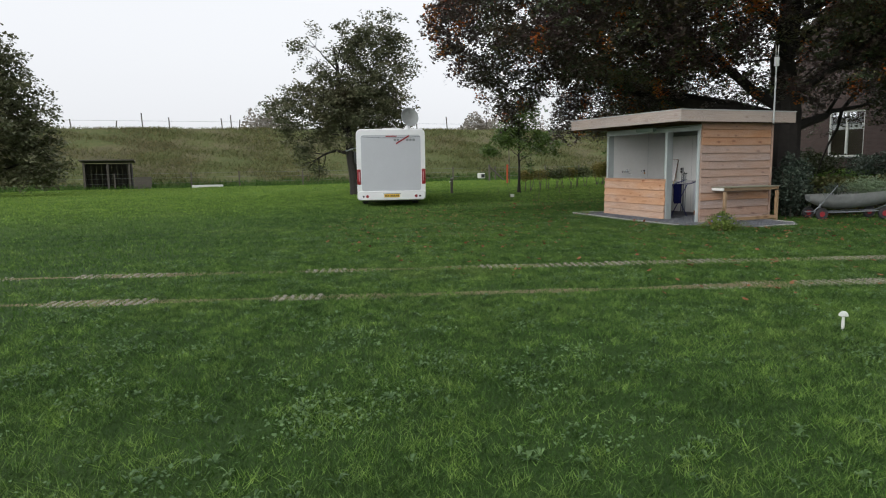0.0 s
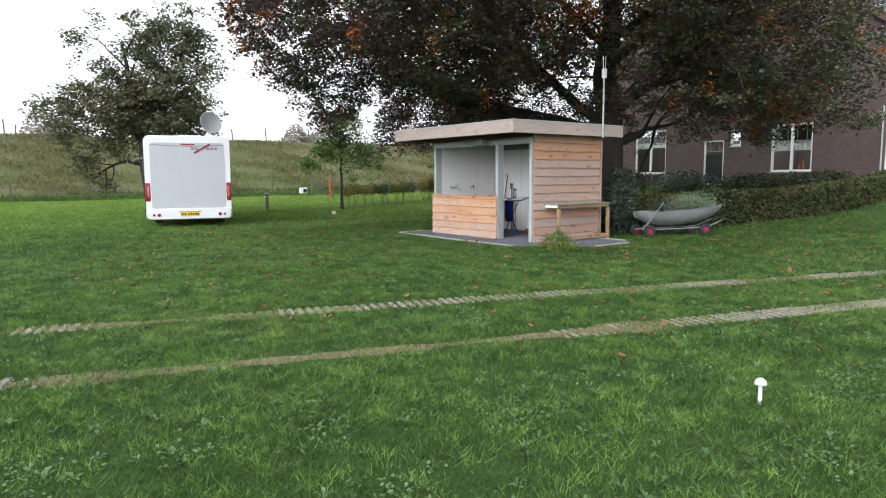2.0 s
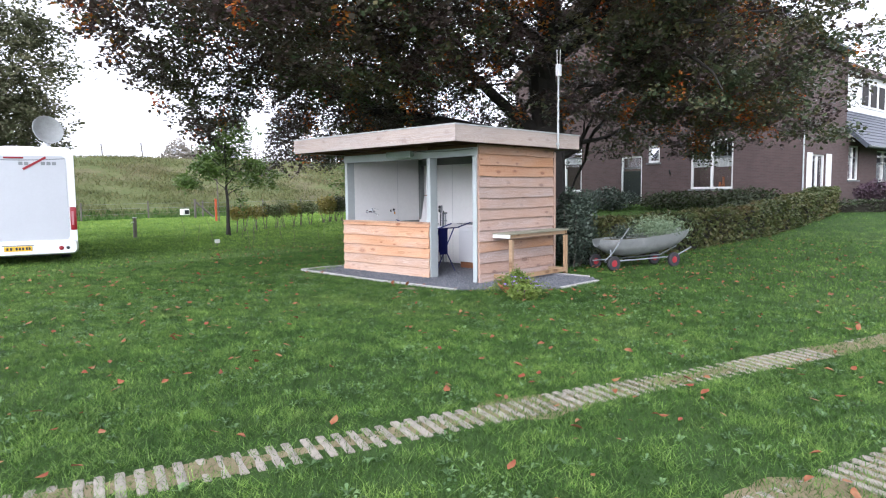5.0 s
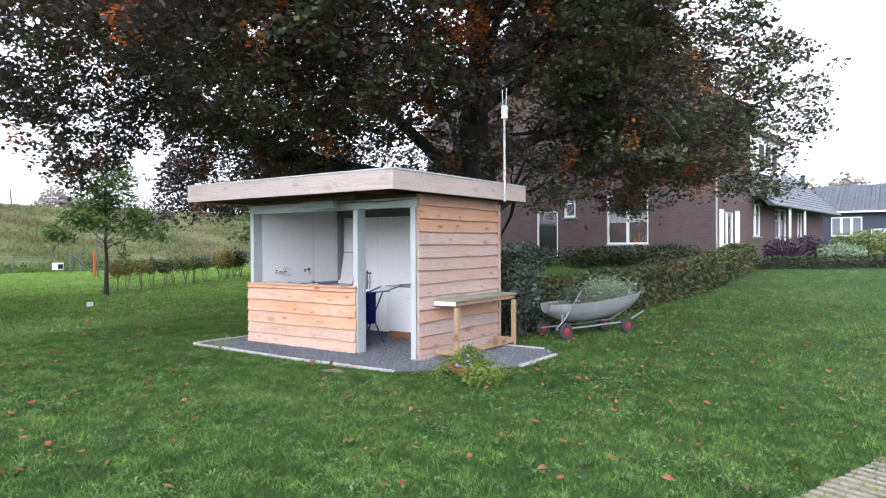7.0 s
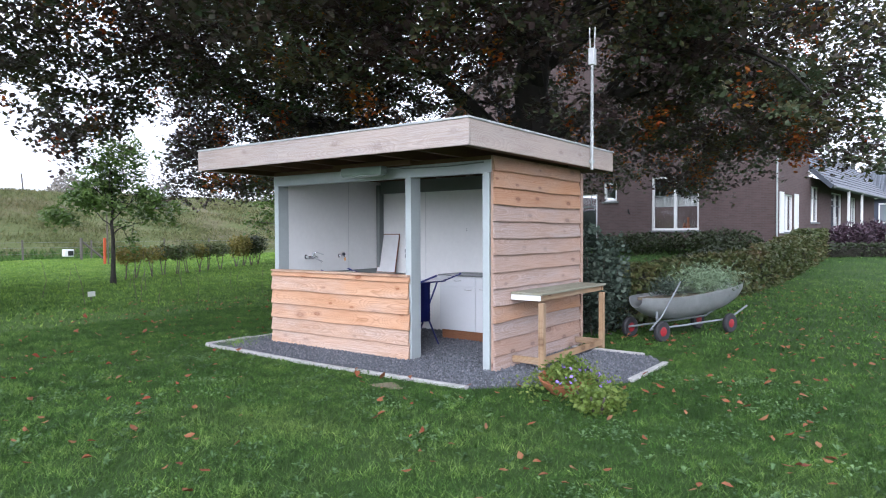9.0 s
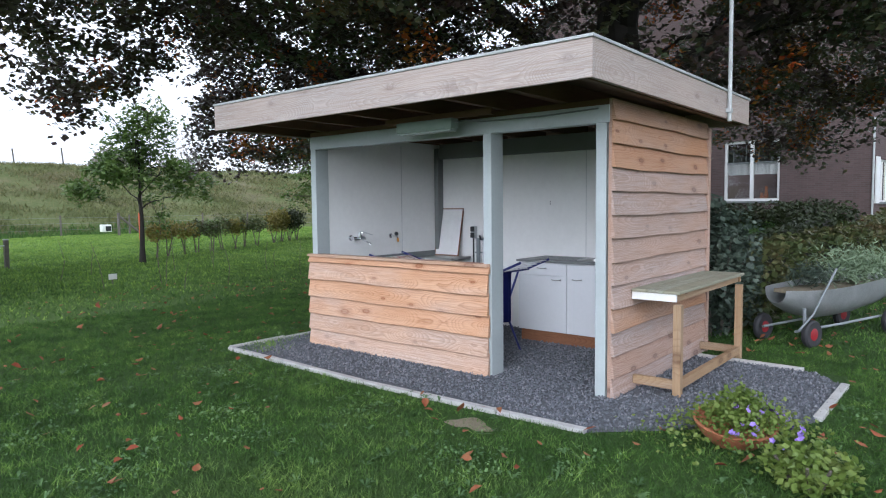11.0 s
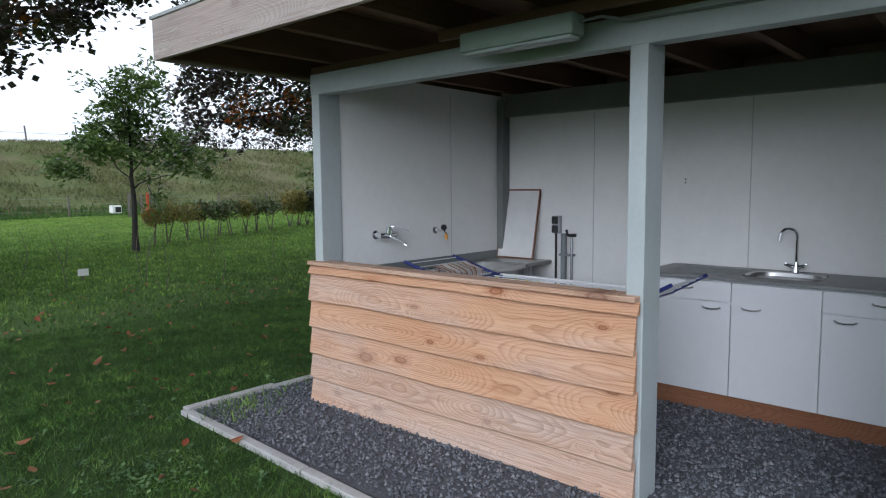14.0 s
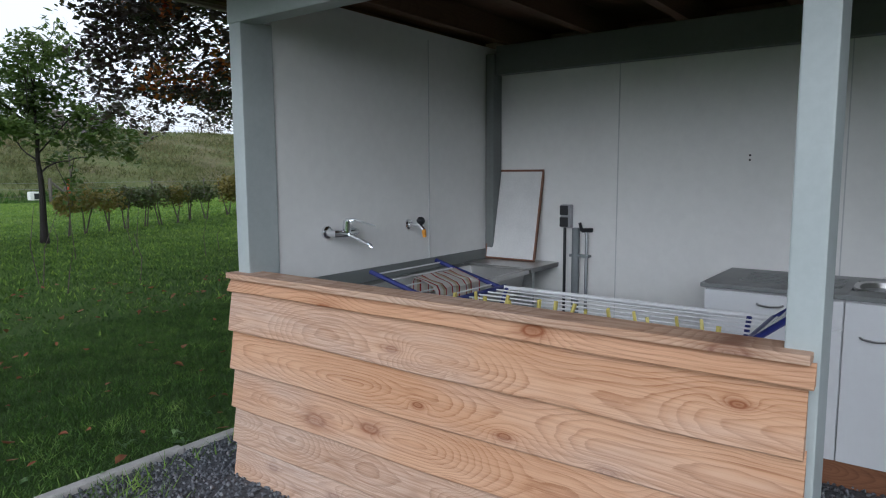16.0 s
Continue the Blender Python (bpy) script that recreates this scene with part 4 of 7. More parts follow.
def limb_path(p, d, length, rs, n=7, droop=0.0, wander=0.34):
    pts, p, d = [np.array(p, float)], np.array(p, float), np.array(d, float)
    for i in range(n):
        d = d + rs.normal(0, wander, 3) * 0.5 + np.array([0, 0, -droop])
        d /= np.linalg.norm(d)
        p = p + d * length / n
        pts.append(p.copy())
    return pts, d


def grow(base, height, r0, limbs, rs, fork, spread, droop, reach, sub=4, lean=(0, 0)):
    """Trunk and limbs as one bmesh; returns it with the tips of the twigs."""
    bm = bmesh.new()
    limb_bms = []
    base = np.array(base, float)
    top = base + np.array([lean[0], lean[1], height])
    tp = [base + (top - base) * k + rs.normal(0, 0.012 * height, 3) * np.array([1, 1, 0]) * 0.5 * (k > 0.2) for k in np.linspace(0, 1, 9)]
    tr_ = [r0 * (1.25 if i == 0 else 1 - 0.85 * i / 8) for i in range(9)]
    tube(bm, [tp[0] - np.array([0, 0, 0.3])] + tp, [r0 * 1.5] + tr_, 10)
    tips = []
    for i in range(limbs):
        k = fork + (0.97 - fork) * (i / limbs) ** 0.9
        p = base + (top - base) * k
        az = i * 2.4 + rs.uniform(-0.4, 0.4)
        el = spread + 0.75 * k + rs.uniform(-0.15, 0.15)
        d = (math.cos(az) * math.cos(el), math.sin(az) * math.cos(el), math.sin(el))
        L = reach(az, k) * rs.uniform(0.75, 1.0)
        r = r0 * (0.42 - 0.32 * k)
        pts, _ = limb_path(p, d, L, rs, 7, droop)
        lb = bmesh.new()
        subs = []
        limb_bms.append((lb, subs))
        tube(lb, pts, [max(0.012, r * (1 - 0.85 * j / 7)) for j in range(8)], 7)
        tips.append(pts[-1])
        for s_ in range(sub):
            j = rs.integers(2, 7)
            sd_ = np.array(pts[j]) - np.array(pts[j - 1])
            sd_ = sd_ / np.linalg.norm(sd_) + rs.normal(0, 0.6, 3)
            sp, _ = limb_path(pts[j], sd_ / np.linalg.norm(sd_), L * rs.uniform(0.3, 0.55), rs, 4, droop * 1.5)
            sbm = bmesh.new()
            subs.append(sbm)
            tube(sbm, sp, [max(0.008, r * 0.35 * (1 - 0.8 * q / 4)) for q in range(5)], 5)
            tips += [sp[-1], sp[-2]]
    return bm, limb_bms, np.array(tips)


def sprays(centres, per, radius, thick, rs):
    """Leaf centres in flattened, hanging sprays."""
    n = len(centres)
    c = np.repeat(centres, per, 0)
    o = rs.normal(0, 1, (n * per, 3))
    o /= np.linalg.norm(o, axis=1)[:, None]
    o *= (rs.uniform(0, 1, n * per) ** 0.5)[:, None]
    o[:, :2] *= radius
    o[:, 2] *= thick
    tilt = np.repeat(rs.normal(0, 0.45, (n, 2)), per, 0)
    o[:, 2] += (o[:, :2] * tilt).sum(1) - 0.25 * np.hypot(o[:, 0], o[:, 1])
    return c + o


# the great copper beech behind the hut
rs = np.random.default_rng(11)
BT = np.array([17.1, 14.85, 0.0])
BT[2] = lz(BT[0], BT[1])


def beech_reach(az):
    """Crown radius by compass direction: long to the orchard and the house, short over the hut."""
    return np.interp(np.degrees(az) % 360, [0, 45, 90, 120, 150, 180, 212, 245, 270, 302, 330, 360], [8.5, 9.0, 9.7, 9.5, 9.4, 9.4, 8.4, 6.0, 5.6, 6.6, 7.6, 8.5])


def beech_point(n):
    """Points in the crown, crowded to its outside and its underside."""
    az = rs.uniform(0, 2 * np.pi, n)
    R = beech_reach(az)
    h = rs.uniform(0, 1, n) ** 1.35
    q = np.sqrt(np.clip(1 - np.clip((h - 0.18) / 0.82, 0, 1) ** 1.8, 0, 1)) * (0.90 + 0.1 * np.clip(h / 0.18, 0, 1))
    f = 1 - rs.uniform(0, 1, n) ** 1.7 * 0.68
    south_s = np.clip(-1.3 * np.sin(az), 0, 1)
    q = q * (1 - south_s * np.clip((h - 0.20) * 3.5, 0, 0.66))
    rad = R * q * f * (1 + 0.10 * np.sin(az * 5 + h * 9) + 0.06 * np.sin(az * 11 + 2))
    deg_ = np.degrees(az) % 360
    x, y = np.cos(az) * rad, np.sin(az) * rad
    side_ = np.clip(-(np.cos(az) * 0.84 + np.sin(az) * 0.54), 0, 1)
    zb = 2.5 + (0.6 + 3.4 * np.clip(f - 0.45, 0, 1)) * side_ + 1.6 * (1 - f) + 0.45 * np.sin(az * 4 + 1) * np.sin(rad * 0.9)
    # the skirt lifts towards the orchard gap and beside the house
    zb = zb + (1.1 * smoothstep(110, 116, deg_) * (1 - smoothstep(165, 180, deg_)) + 0.5 * smoothstep(112, 118, deg_) * (1 - smoothstep(126, 131, deg_))) * np.clip((rad - 5.0) / 1.2, 0, 1)
    zb = zb - 0.7 * smoothstep(133, 136, deg_) * (1 - smoothstep(140, 143, deg_)) * np.clip((rad - 7.0) / 1.0, 0, 1)
    zb = zb - 0.35 * smoothstep(76, 92, deg_) * (1 - smoothstep(100, 116, deg_)) * np.clip((rad - 4.0) / 2.0, 0, 1)
    zb = zb + 1.3 * smoothstep(285, 300, deg_) * (1 - smoothstep(345, 358, deg_)) * np.clip((rad - 6.2) / 1.2, 0, 1) - 0.1 * smoothstep(275, 295, deg_) * np.clip((rad - 2.5) / 1.5, 0, 1) * np.clip((6.4 - rad) / 0.8, 0, 1)
    zb = zb - 0.5 * smoothstep(118, 130, deg_) * (1 - smoothstep(185, 200, deg_)) * np.clip((rad - 4.5) / 2.0, 0, 1)
    keep = rs.uniform(0, 1, n) < np.where((deg_ > 65) & (deg_ < 205), 1.0, np.where((deg_ > 285) & (deg_ < 350) & (rad > 5.8), 0.45, np.where(deg_ > 270, 0.85, 0.66)))
    return np.stack([BT[0] + x, BT[1] + y, zb + h * 12.5], 1)[keep]


beech = thing("copper_beech", BT, label="huge copper beech with dark purple-green leaves and orange patches", category="tree")
bm, limb_bms, tips = grow(BT, 11.0, 0.46, 22, rs, 0.20, 0.12, -0.012, lambda az, k: float(beech_reach(az)) * (1.0 - 0.35 * k), 6)
piece("trunk", bm, BARK, beech, "dark grey beech trunk", smooth=True)
low_limb = bmesh.new()
tube(low_limb, [BT + np.array([r_ * math.cos(math.radians(a_)), r_ * math.sin(math.radians(a_)), z_]) for r_, a_, z_ in ((0.0, 105, 2.4), (1.6, 100, 2.9), (3.4, 104, 3.35), (5.4, 106, 3.9), (6.6, 104, 4.5), (7.4, 106, 5.2), (8.2, 109, 5.7), (9.2, 110, 6.8))], [0.30, 0.26, 0.23, 0.20, 0.18, 0.15, 0.12, 0.05], 9)
piece("limb", low_limb, BARK, beech, "thick low limb rising towards the orchard", smooth=True)
for lb, subs in limb_bms:
    limb = piece("limb", lb, BARK, beech, smooth=True)
    for sbm in subs:
        piece("branch", sbm, BARK, limb, smooth=True)
cl = np.concatenate([beech_point(18800), tips + rs.normal(0, 0.3, tips.shape)])
fill = beech_point(5600)
fdeg = np.degrees(np.arctan2(fill[:, 1] - BT[1], fill[:, 0] - BT[0])) % 360
fill = fill[((fdeg > 100) & (fdeg < 185) & (fill[:, 2] < 9.0)) | ((fdeg > 84) & (fdeg <= 100) & (fill[:, 2] < 5.5))]
gap = np.sin(cl[:, 0] * 1.5 + 0.8 * cl[:, 2]) * np.sin(cl[:, 1] * 1.6 + 1 + 0.5 * cl[:, 0]) * np.sin(cl[:, 2] * 2.0 + 0.4 * cl[:, 1])
north_ = (np.degrees(np.arctan2(cl[:, 1] - BT[1], cl[:, 0] - BT[0])) % 360 > 65) & (np.degrees(np.arctan2(cl[:, 1] - BT[1], cl[:, 0] - BT[0])) % 360 < 205)
az_f, r_f = rs.uniform(math.radians(150), math.radians(290), 330), rs.uniform(1.2, 4.6, 330)
front = np.stack([BT[0] + np.cos(az_f) * r_f, BT[1] + np.sin(az_f) * r_f, 3.2 + rs.uniform(0, 1, 330) ** 1.3 * 6.5], 1)
fill = np.concatenate([fill, front])
upper = beech_point(9000)
upper = upper[(upper[:, 2] > 6.2) & (upper[:, 2] < 8.4)]
fill = np.concatenate([fill, upper[:1300]])
cl = np.concatenate([cl[gap > np.where(north_, -0.16, np.where((cl[:, 1] < BT[1]) & (cl[:, 0] > BT[0]), -0.14, 0.0))], fill])
keepout = (cl[:, 0] > RX0 - 0.9) & (cl[:, 0] < RX1 + 0.3) & (cl[:, 1] > RY0 - 0.6) & (cl[:, 1] < RY1 + 0.6) & (cl[:, 2] < 3.35)
cl = cl[~keepout & (cl[:, 2] < 8.4)]
kind_ = rs.uniform(0, 1, len(cl))
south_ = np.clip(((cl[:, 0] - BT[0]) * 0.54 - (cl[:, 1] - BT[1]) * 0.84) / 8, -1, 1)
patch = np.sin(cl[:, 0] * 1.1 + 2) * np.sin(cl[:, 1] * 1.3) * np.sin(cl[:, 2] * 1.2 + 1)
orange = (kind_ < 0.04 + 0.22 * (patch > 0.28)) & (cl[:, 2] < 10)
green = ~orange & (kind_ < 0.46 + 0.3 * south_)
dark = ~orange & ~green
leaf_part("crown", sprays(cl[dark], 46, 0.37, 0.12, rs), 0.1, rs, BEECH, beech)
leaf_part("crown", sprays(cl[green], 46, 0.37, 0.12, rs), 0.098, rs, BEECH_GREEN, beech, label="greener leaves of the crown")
# oversized leaves above the view, added to shade hut and lawn
high = beech_point(9000)
high = high[high[:, 2] > 8.6]
leaf_part("crown", sprays(high, 16, 0.6, 0.2, rs), 0.3, rs, BEECH, beech, label="unseen dense crown top added to shade the ground")
leaf_part("crown", sprays(cl[orange], 50, 0.24, 0.30, rs), 0.085, rs, AUTUMN, beech, label="orange autumn leaves in the crown")


def small_tree(name, at, height, trunk_r, reach, crown, n_clusters, per, leaf, mat, label, seed, fork=0.3, spread=0.3, droop=0.02, bark=BARK, spray=0.45, category="tree", lean=(0, 0), gaps=0.2, aspect=0.72):
    """A tree whose leaf sprays follow its twigs and fill an uneven crown of lobes (dx, dy, z, rx, rz)."""
    r = np.random.default_rng(seed)
    base = np.array([at[0], at[1], lz(at[0], at[1])])
    t = thing(name, base, label=label, category=category)
    b, lbs, tips_ = grow(base, height * 0.8, trunk_r, 11, r, fork, spread, droop, lambda az, k: reach * (1 - 0.3 * k), 4, lean)
    piece("trunk", b, bark, t, smooth=True)
    for lb, subs in lbs:
        limb = piece("limb", lb, bark, t, smooth=True)
        for sbm in subs:
            piece("branch", sbm, bark, limb, smooth=True)
    cs = [tips_ + r.normal(0, 0.12 * reach / 3, tips_.shape)]
    share = np.array([c[3] ** 2 * c[4] for c in crown])
    for c, sh in zip(crown, share / share.sum()):
        k = int(n_clusters * sh)
        o = r.normal(0, 1, (k, 3))
        o /= np.linalg.norm(o, axis=1)[:, None]
        o *= (r.uniform(0.25, 1, k) ** 0.5)[:, None] * (1 + 0.2 * np.sin(o[:, :1] * 7 + o[:, 2:] * 5))
        cs.append(base + np.array([c[0], c[1], c[2]]) + o * np.array([c[3], c[3], c[4]]))
    cs = np.concatenate(cs)
    g = np.sin(cs[:, 0] * 2.3) * np.sin(cs[:, 1] * 2.1 + 1) * np.sin(cs[:, 2] * 2.6)
    cs = cs[(g > -gaps) & (cs[:, 2] > base[2] + 0.7)]
    leaf_part("crown", sprays(cs, per, spray, spray * 0.4, r), leaf, r, mat, t, 0.5, "", aspect)
    return t


small_tree("apple_tree", (9.2, 31.6), 8.4, 0.28, 2.9, [(0.8, -0.2, 5.4, 2.0, 2.2), (1.0, -0.3, 7.1, 1.25, 1.3), (-2.3, 0.6, 3.6, 1.65, 1.6), (0.4, 0, 4.0, 2.3, 1.3), (-0.9, 0.2, 4.4, 1.5, 1.4)], 850, 60, 0.13, APPLE, "old leaning apple tree with grey-green leaves behind the motorhome", 21, 0.2, 0.25, 0.03, spray=0.5, lean=(-0.9, 0))
small_tree("orchard_tree", (-7.6, 42.0), 8.5, 0.28, 3.6, [(0, 0, 4.2, 2.9, 2.6), (-0.4, 0, 6.6, 2.2, 2.0), (1.4, -0.3, 2.4, 2.2, 1.9), (2.2, -0.6, 1.6, 1.5, 1.2)], 1000, 45, 0.19, APPLE, "spreading orchard tree with dull grey-green leaves", 22, 0.15, 0.2, 0.03, spray=0.55)
small_tree("cherry_sapling", (16.0, 28.2), 4.3, 0.075, 1.7, [(0, 0, 2.6, 1.5, 0.5), (-1.2, 0.2, 2.15, 0.8, 0.45), (1.2, -0.5, 2.1, 0.8, 0.45), (0.1, 0, 3.5, 0.95, 0.8)], 350, 24, 0.15, CHERRY, "young cherry tree with drooping dark green leaves", 23, 0.42, 0.35, 0.05, BARK, 0.28, gaps=0.12, aspect=0.45)
small_tree("green_beech", (24.5, 29.5), 5.6, 0.1, 2.2, [(0, 0, 3.0, 2.1, 1.3), (0.3, 0, 4.3, 1.6, 1.2)], 260, 40, 0.14, CHERRY, "small green tree behind the hut", 24, 0.25, 0.3, 0.02, BARK_LT, 0.4)


def hedge_shrub(name, at, w, h0, h1, n, leaf, mat, label, seed, category="shrub", stems=3, group="", bark=BARK_LT):
    """A small shrub: thin stems below a lumpy head of leaves from h0 to h1."""
    r = np.random.default_rng(seed)
    z = lz(*at)
    t = thing(name, (at[0], at[1], z), label=label, category=category, group=group)
    b = bmesh.new()
    for i in range(stems):
        a = r.uniform(0, 6.28)
        q = w * 0.35
        tube(b, [(at[0] + r.uniform(-0.05, 0.05), at[1] + r.uniform(-0.05, 0.05), z - 0.05), (at[0] + math.cos(a) * q * 0.4, at[1] + math.sin(a) * q * 0.4, z + h0), (at[0] + math.cos(a) * q, at[1] + math.sin(a) * q, z + h0 + (h1 - h0) * 0.75)], [0.022, 0.016, 0.008], 5)
    piece("stem", b, bark, t)
    o = r.normal(0, 1, (n, 3))
    o /= np.linalg.norm(o, axis=1)[:, None]
    o *= (r.uniform(0.15, 1, n) ** 0.45)[:, None] * (1 + 0.22 * np.sin(o[:, :1] * 6 + seed) * np.cos(o[:, 1:2] * 5))
    c = np.array([at[0], at[1], z + (h0 + h1) / 2]) + o * np.array([w / 2, w / 2, (h1 - h0) / 2])
    leaf_part("foliage", c, leaf, r, mat, t, 0.7)
    return t


# row of young hedge plants in the orchard
for i in range(9):
    k = i / 8
    at = (16.95 + 4.6 * k, 29.35 + 1.6 * k + (0.12 if i % 2 else 0))
    m_ = YOUNG if i in (0, 1, 2, 6) else HEDGE
    hedge_shrub("hedge_plant", at, 0.60 + 0.10 * (i % 3), 0.48, 1.06 + 0.07 * (i % 2), 520, 0.085, m_, "young hedge plant with a clipped head on bare stems" if m_ is HEDGE else "young hedge plant with yellowing leaves on bare stems", 100 + i, "shrub", 2, "young hedge row")
for i in range(4):
    hedge_shrub("hedge_plant", (22.8 + 0.5 * i, 31.6 + 0.2 * i), 0.8, 0.4, 1.3, 900, 0.09, HEDGE_DARK if i > 1 else YOUNG, "young hedge plant with a dense dark head", 130 + i, "shrub", 3, "young hedge row")


def hedge_run(name, p0, p1, width, h, density, leaf, mat, label, seed, core):
    """A clipped hedge from p0 to p1: solid near-black core and a skin of leaves."""
    r = np.random.default_rng(seed)
    p0, p1 = np.array(p0, float), np.array(p1, float)
    L = np.linalg.norm(p1 - p0)
    d = (p1 - p0) / L
    nrm = np.array([-d[1], d[0]])
    mid = (p0 + p1) / 2
    t = thing(name, (*mid, lz(*mid)), label=label, category="hedge")
    b = bmesh.new()
    n_ = 24
    rows_ = []
    for i in range(n_ + 1):
        q = p0 + d * L * i / n_
        z = lz(*q)
        w = width / 2 - 0.1
        rows_.append([b.verts.new((*(q + nrm * s_ * w), z + zz_)) for s_, zz_ in ((-1, -0.1), (-0.9, h - 0.12), (0.9, h - 0.12), (1, -0.1))])
    for a_, c_ in zip(rows_, rows_[1:]):
        for j in range(3):
            b.faces.new((a_[j], a_[j + 1], c_[j + 1], c_[j]))
    b.faces.new(rows_[0])
    b.faces.new(rows_[-1][::-1])
    piece("dark_core", b, core, t)
    n2 = int(L * (2 * h + width) * density)
    u = r.uniform(0, L, n2)
    s2 = r.uniform(0, 2 * h + width, n2)
    across = np.where(s2 < h, -width / 2, np.where(s2 < h + width, s2 - h - width / 2, width / 2)) + r.normal(0, 0.035, n2)
    zz2 = np.where(s2 < h, s2, np.where(s2 < h + width, h, 2 * h + width - s2)) + r.normal(0, 0.03, n2)
    lump = 0.05 * np.sin(u * 3.1 + zz2 * 4) + 0.03 * np.sin(u * 7.7)
    across *= 1 + lump
    q = p0[None] + d[None] * u[:, None] + nrm[None] * across[:, None]
    c = np.column_stack([q, land(q[:, 0], q[:, 1]) + zz2 * (1 + lump * 0.6)])
    leaf_part("foliage", c, leaf, r, mat, t, 0.7)
    return t


HCORE = plain("hedge_core", (0.02, 0.018, 0.012), 0.95)
hedge_run("clipped_hedge", (15.4, 13.0), (29.6, 11.9), 0.75, 0.86, 480, 0.10, HEDGE, "clipped beech hedge with green and coppery leaves along the lawn", 31, HCORE)
hedge_run("box_hedge", (29.9, 11.6), (33.5, -3.0), 0.6, 0.36, 260, 0.09, HEDGE_DARK, "low dark box hedge edging the lawn", 32, HCORE)
hedge_run("inner_hedge", (17.9, 14.9), (29.0, 14.2), 0.9, 0.5, 150, 0.12, HEDGE_DARK, "dark low hedge behind the clipped hedge", 33, HCORE)
hedge_shrub("variegated_shrub", (15.05, 12.85), 1.0, -0.05, 1.5, 5200, 0.07, SHRUB, "blue-green variegated shrub beside the hut", 41, stems=5)
hedge_shrub("variegated_shrub", (15.0, 14.6), 1.2, -0.05, 1.6, 1500, 0.08, SHRUB, "blue-green variegated shrub behind the hut", 42, stems=5)
for i, (x, y, w, h, mt, nm, lb) in enumerate((
        (30.4, 17.6, 3.4, 0.75, HEDGE_DARK, "juniper", "dark spreading juniper under the window"), (30.2, 14.9, 3.2, 0.85, HEDGE_DARK, "juniper", "dark spreading juniper with a slanting branch"),
        (29.8, 20.6, 2.8, 0.95, SHRUB, "garden_shrub", "grey-green garden shrub before the brick wall"), (29.2, 24.0, 3.4, 1.2, HEDGE_DARK, "garden_shrub", "dark garden shrub before the brick wall"),
        (34.5, 11.3, 1.6, 0.95, PURPLE, "smoke_bush", "purple-leaved shrub beside the house"), (36.3, 10.7, 1.5, 1.05, PURPLE, "smoke_bush", "reddish shrub beside the porch"),
        (35.6, 9.4, 1.8, 0.7, LAVENDER, "garden_shrub", "pale grey-green garden shrub"), (38.2, 8.6, 3.0, 1.25, LIME, "hydrangea", "rounded lime-green flowering hydrangea bush"), (37.6, 6.0, 2.6, 1.0, LIME, "hydrangea", "lime-green hydrangea with fading flowers"),
        (41.0, 8.0, 2.6, 1.2, SHRUB, "garden_shrub", "grey-green rounded garden shrub"))):
    hedge_shrub(nm, (x, y), w, -0.1, h, int(1100 * w * h), 0.12, mt, lb, 300 + i, stems=4)

for i, (x, y, w, h, mt) in enumerate(((16.5, 13.85, 1.3, 0.95, SHRUB), (17.8, 13.9, 1.5, 0.8, HEDGE_DARK), (19.3, 13.8, 1.5, 0.75, HEDGE), (21.0, 13.7, 1.8, 0.7, HEDGE_DARK))):
    hedge_shrub("border_shrub", (x, y), w, -0.1, h, 1500, 0.09, mt, "dull green border shrub between the two hedges", 350 + i, stems=4)

# bare canes in the lawn beyond the hut
cane_bm = bmesh.new()
for i in range(14):
    x, y = 12.6 + rs.uniform(0, 5.5), 21.5 + rs.uniform(0, 5)
    z, h = lz(x, y), rs.uniform(0.5, 1.1)
    tube(cane_bm, [(x, y, z - 0.03), (x + rs.normal(0, 0.05), y, z + h * 0.5), (x + rs.normal(0, 0.12), y + rs.normal(0, 0.1), z + h)], [0.007, 0.006, 0.003], 4)
tagged(part("bare_canes", cane_bm, BARK_LT), "thin bare canes standing in the grass", "plant", kind="stuff")

# far bushes and woods, distance haze put into their pale colour
for i, (x, y, z, w, h) in enumerate(((12.0, 76.0, 4.6, 7.0, 3.2), (50.0, 90.0, 4.5, 14.0, 6.0), (62, 84, 3.0, 16, 6), (36, 74, 4.6, 6, 2.2))):
    r = np.random.default_rng(400 + i)
    t = thing("far_bush", (x, y, lz(x, y)), label="hazy bare bush on the crest of the dike", category="bush", group="far bushes")
    o = r.normal(0, 1, (1600, 3))
    o /= np.linalg.norm(o, axis=1)[:, None]
    o *= r.uniform(0.3, 1, 1600)[:, None] ** 0.6
    o[:, 2] = np.abs(o[:, 2]) * (1 + 0.3 * np.sin(o[:, 0] * 6 + i))
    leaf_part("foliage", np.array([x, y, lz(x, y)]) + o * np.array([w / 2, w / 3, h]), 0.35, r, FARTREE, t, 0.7)
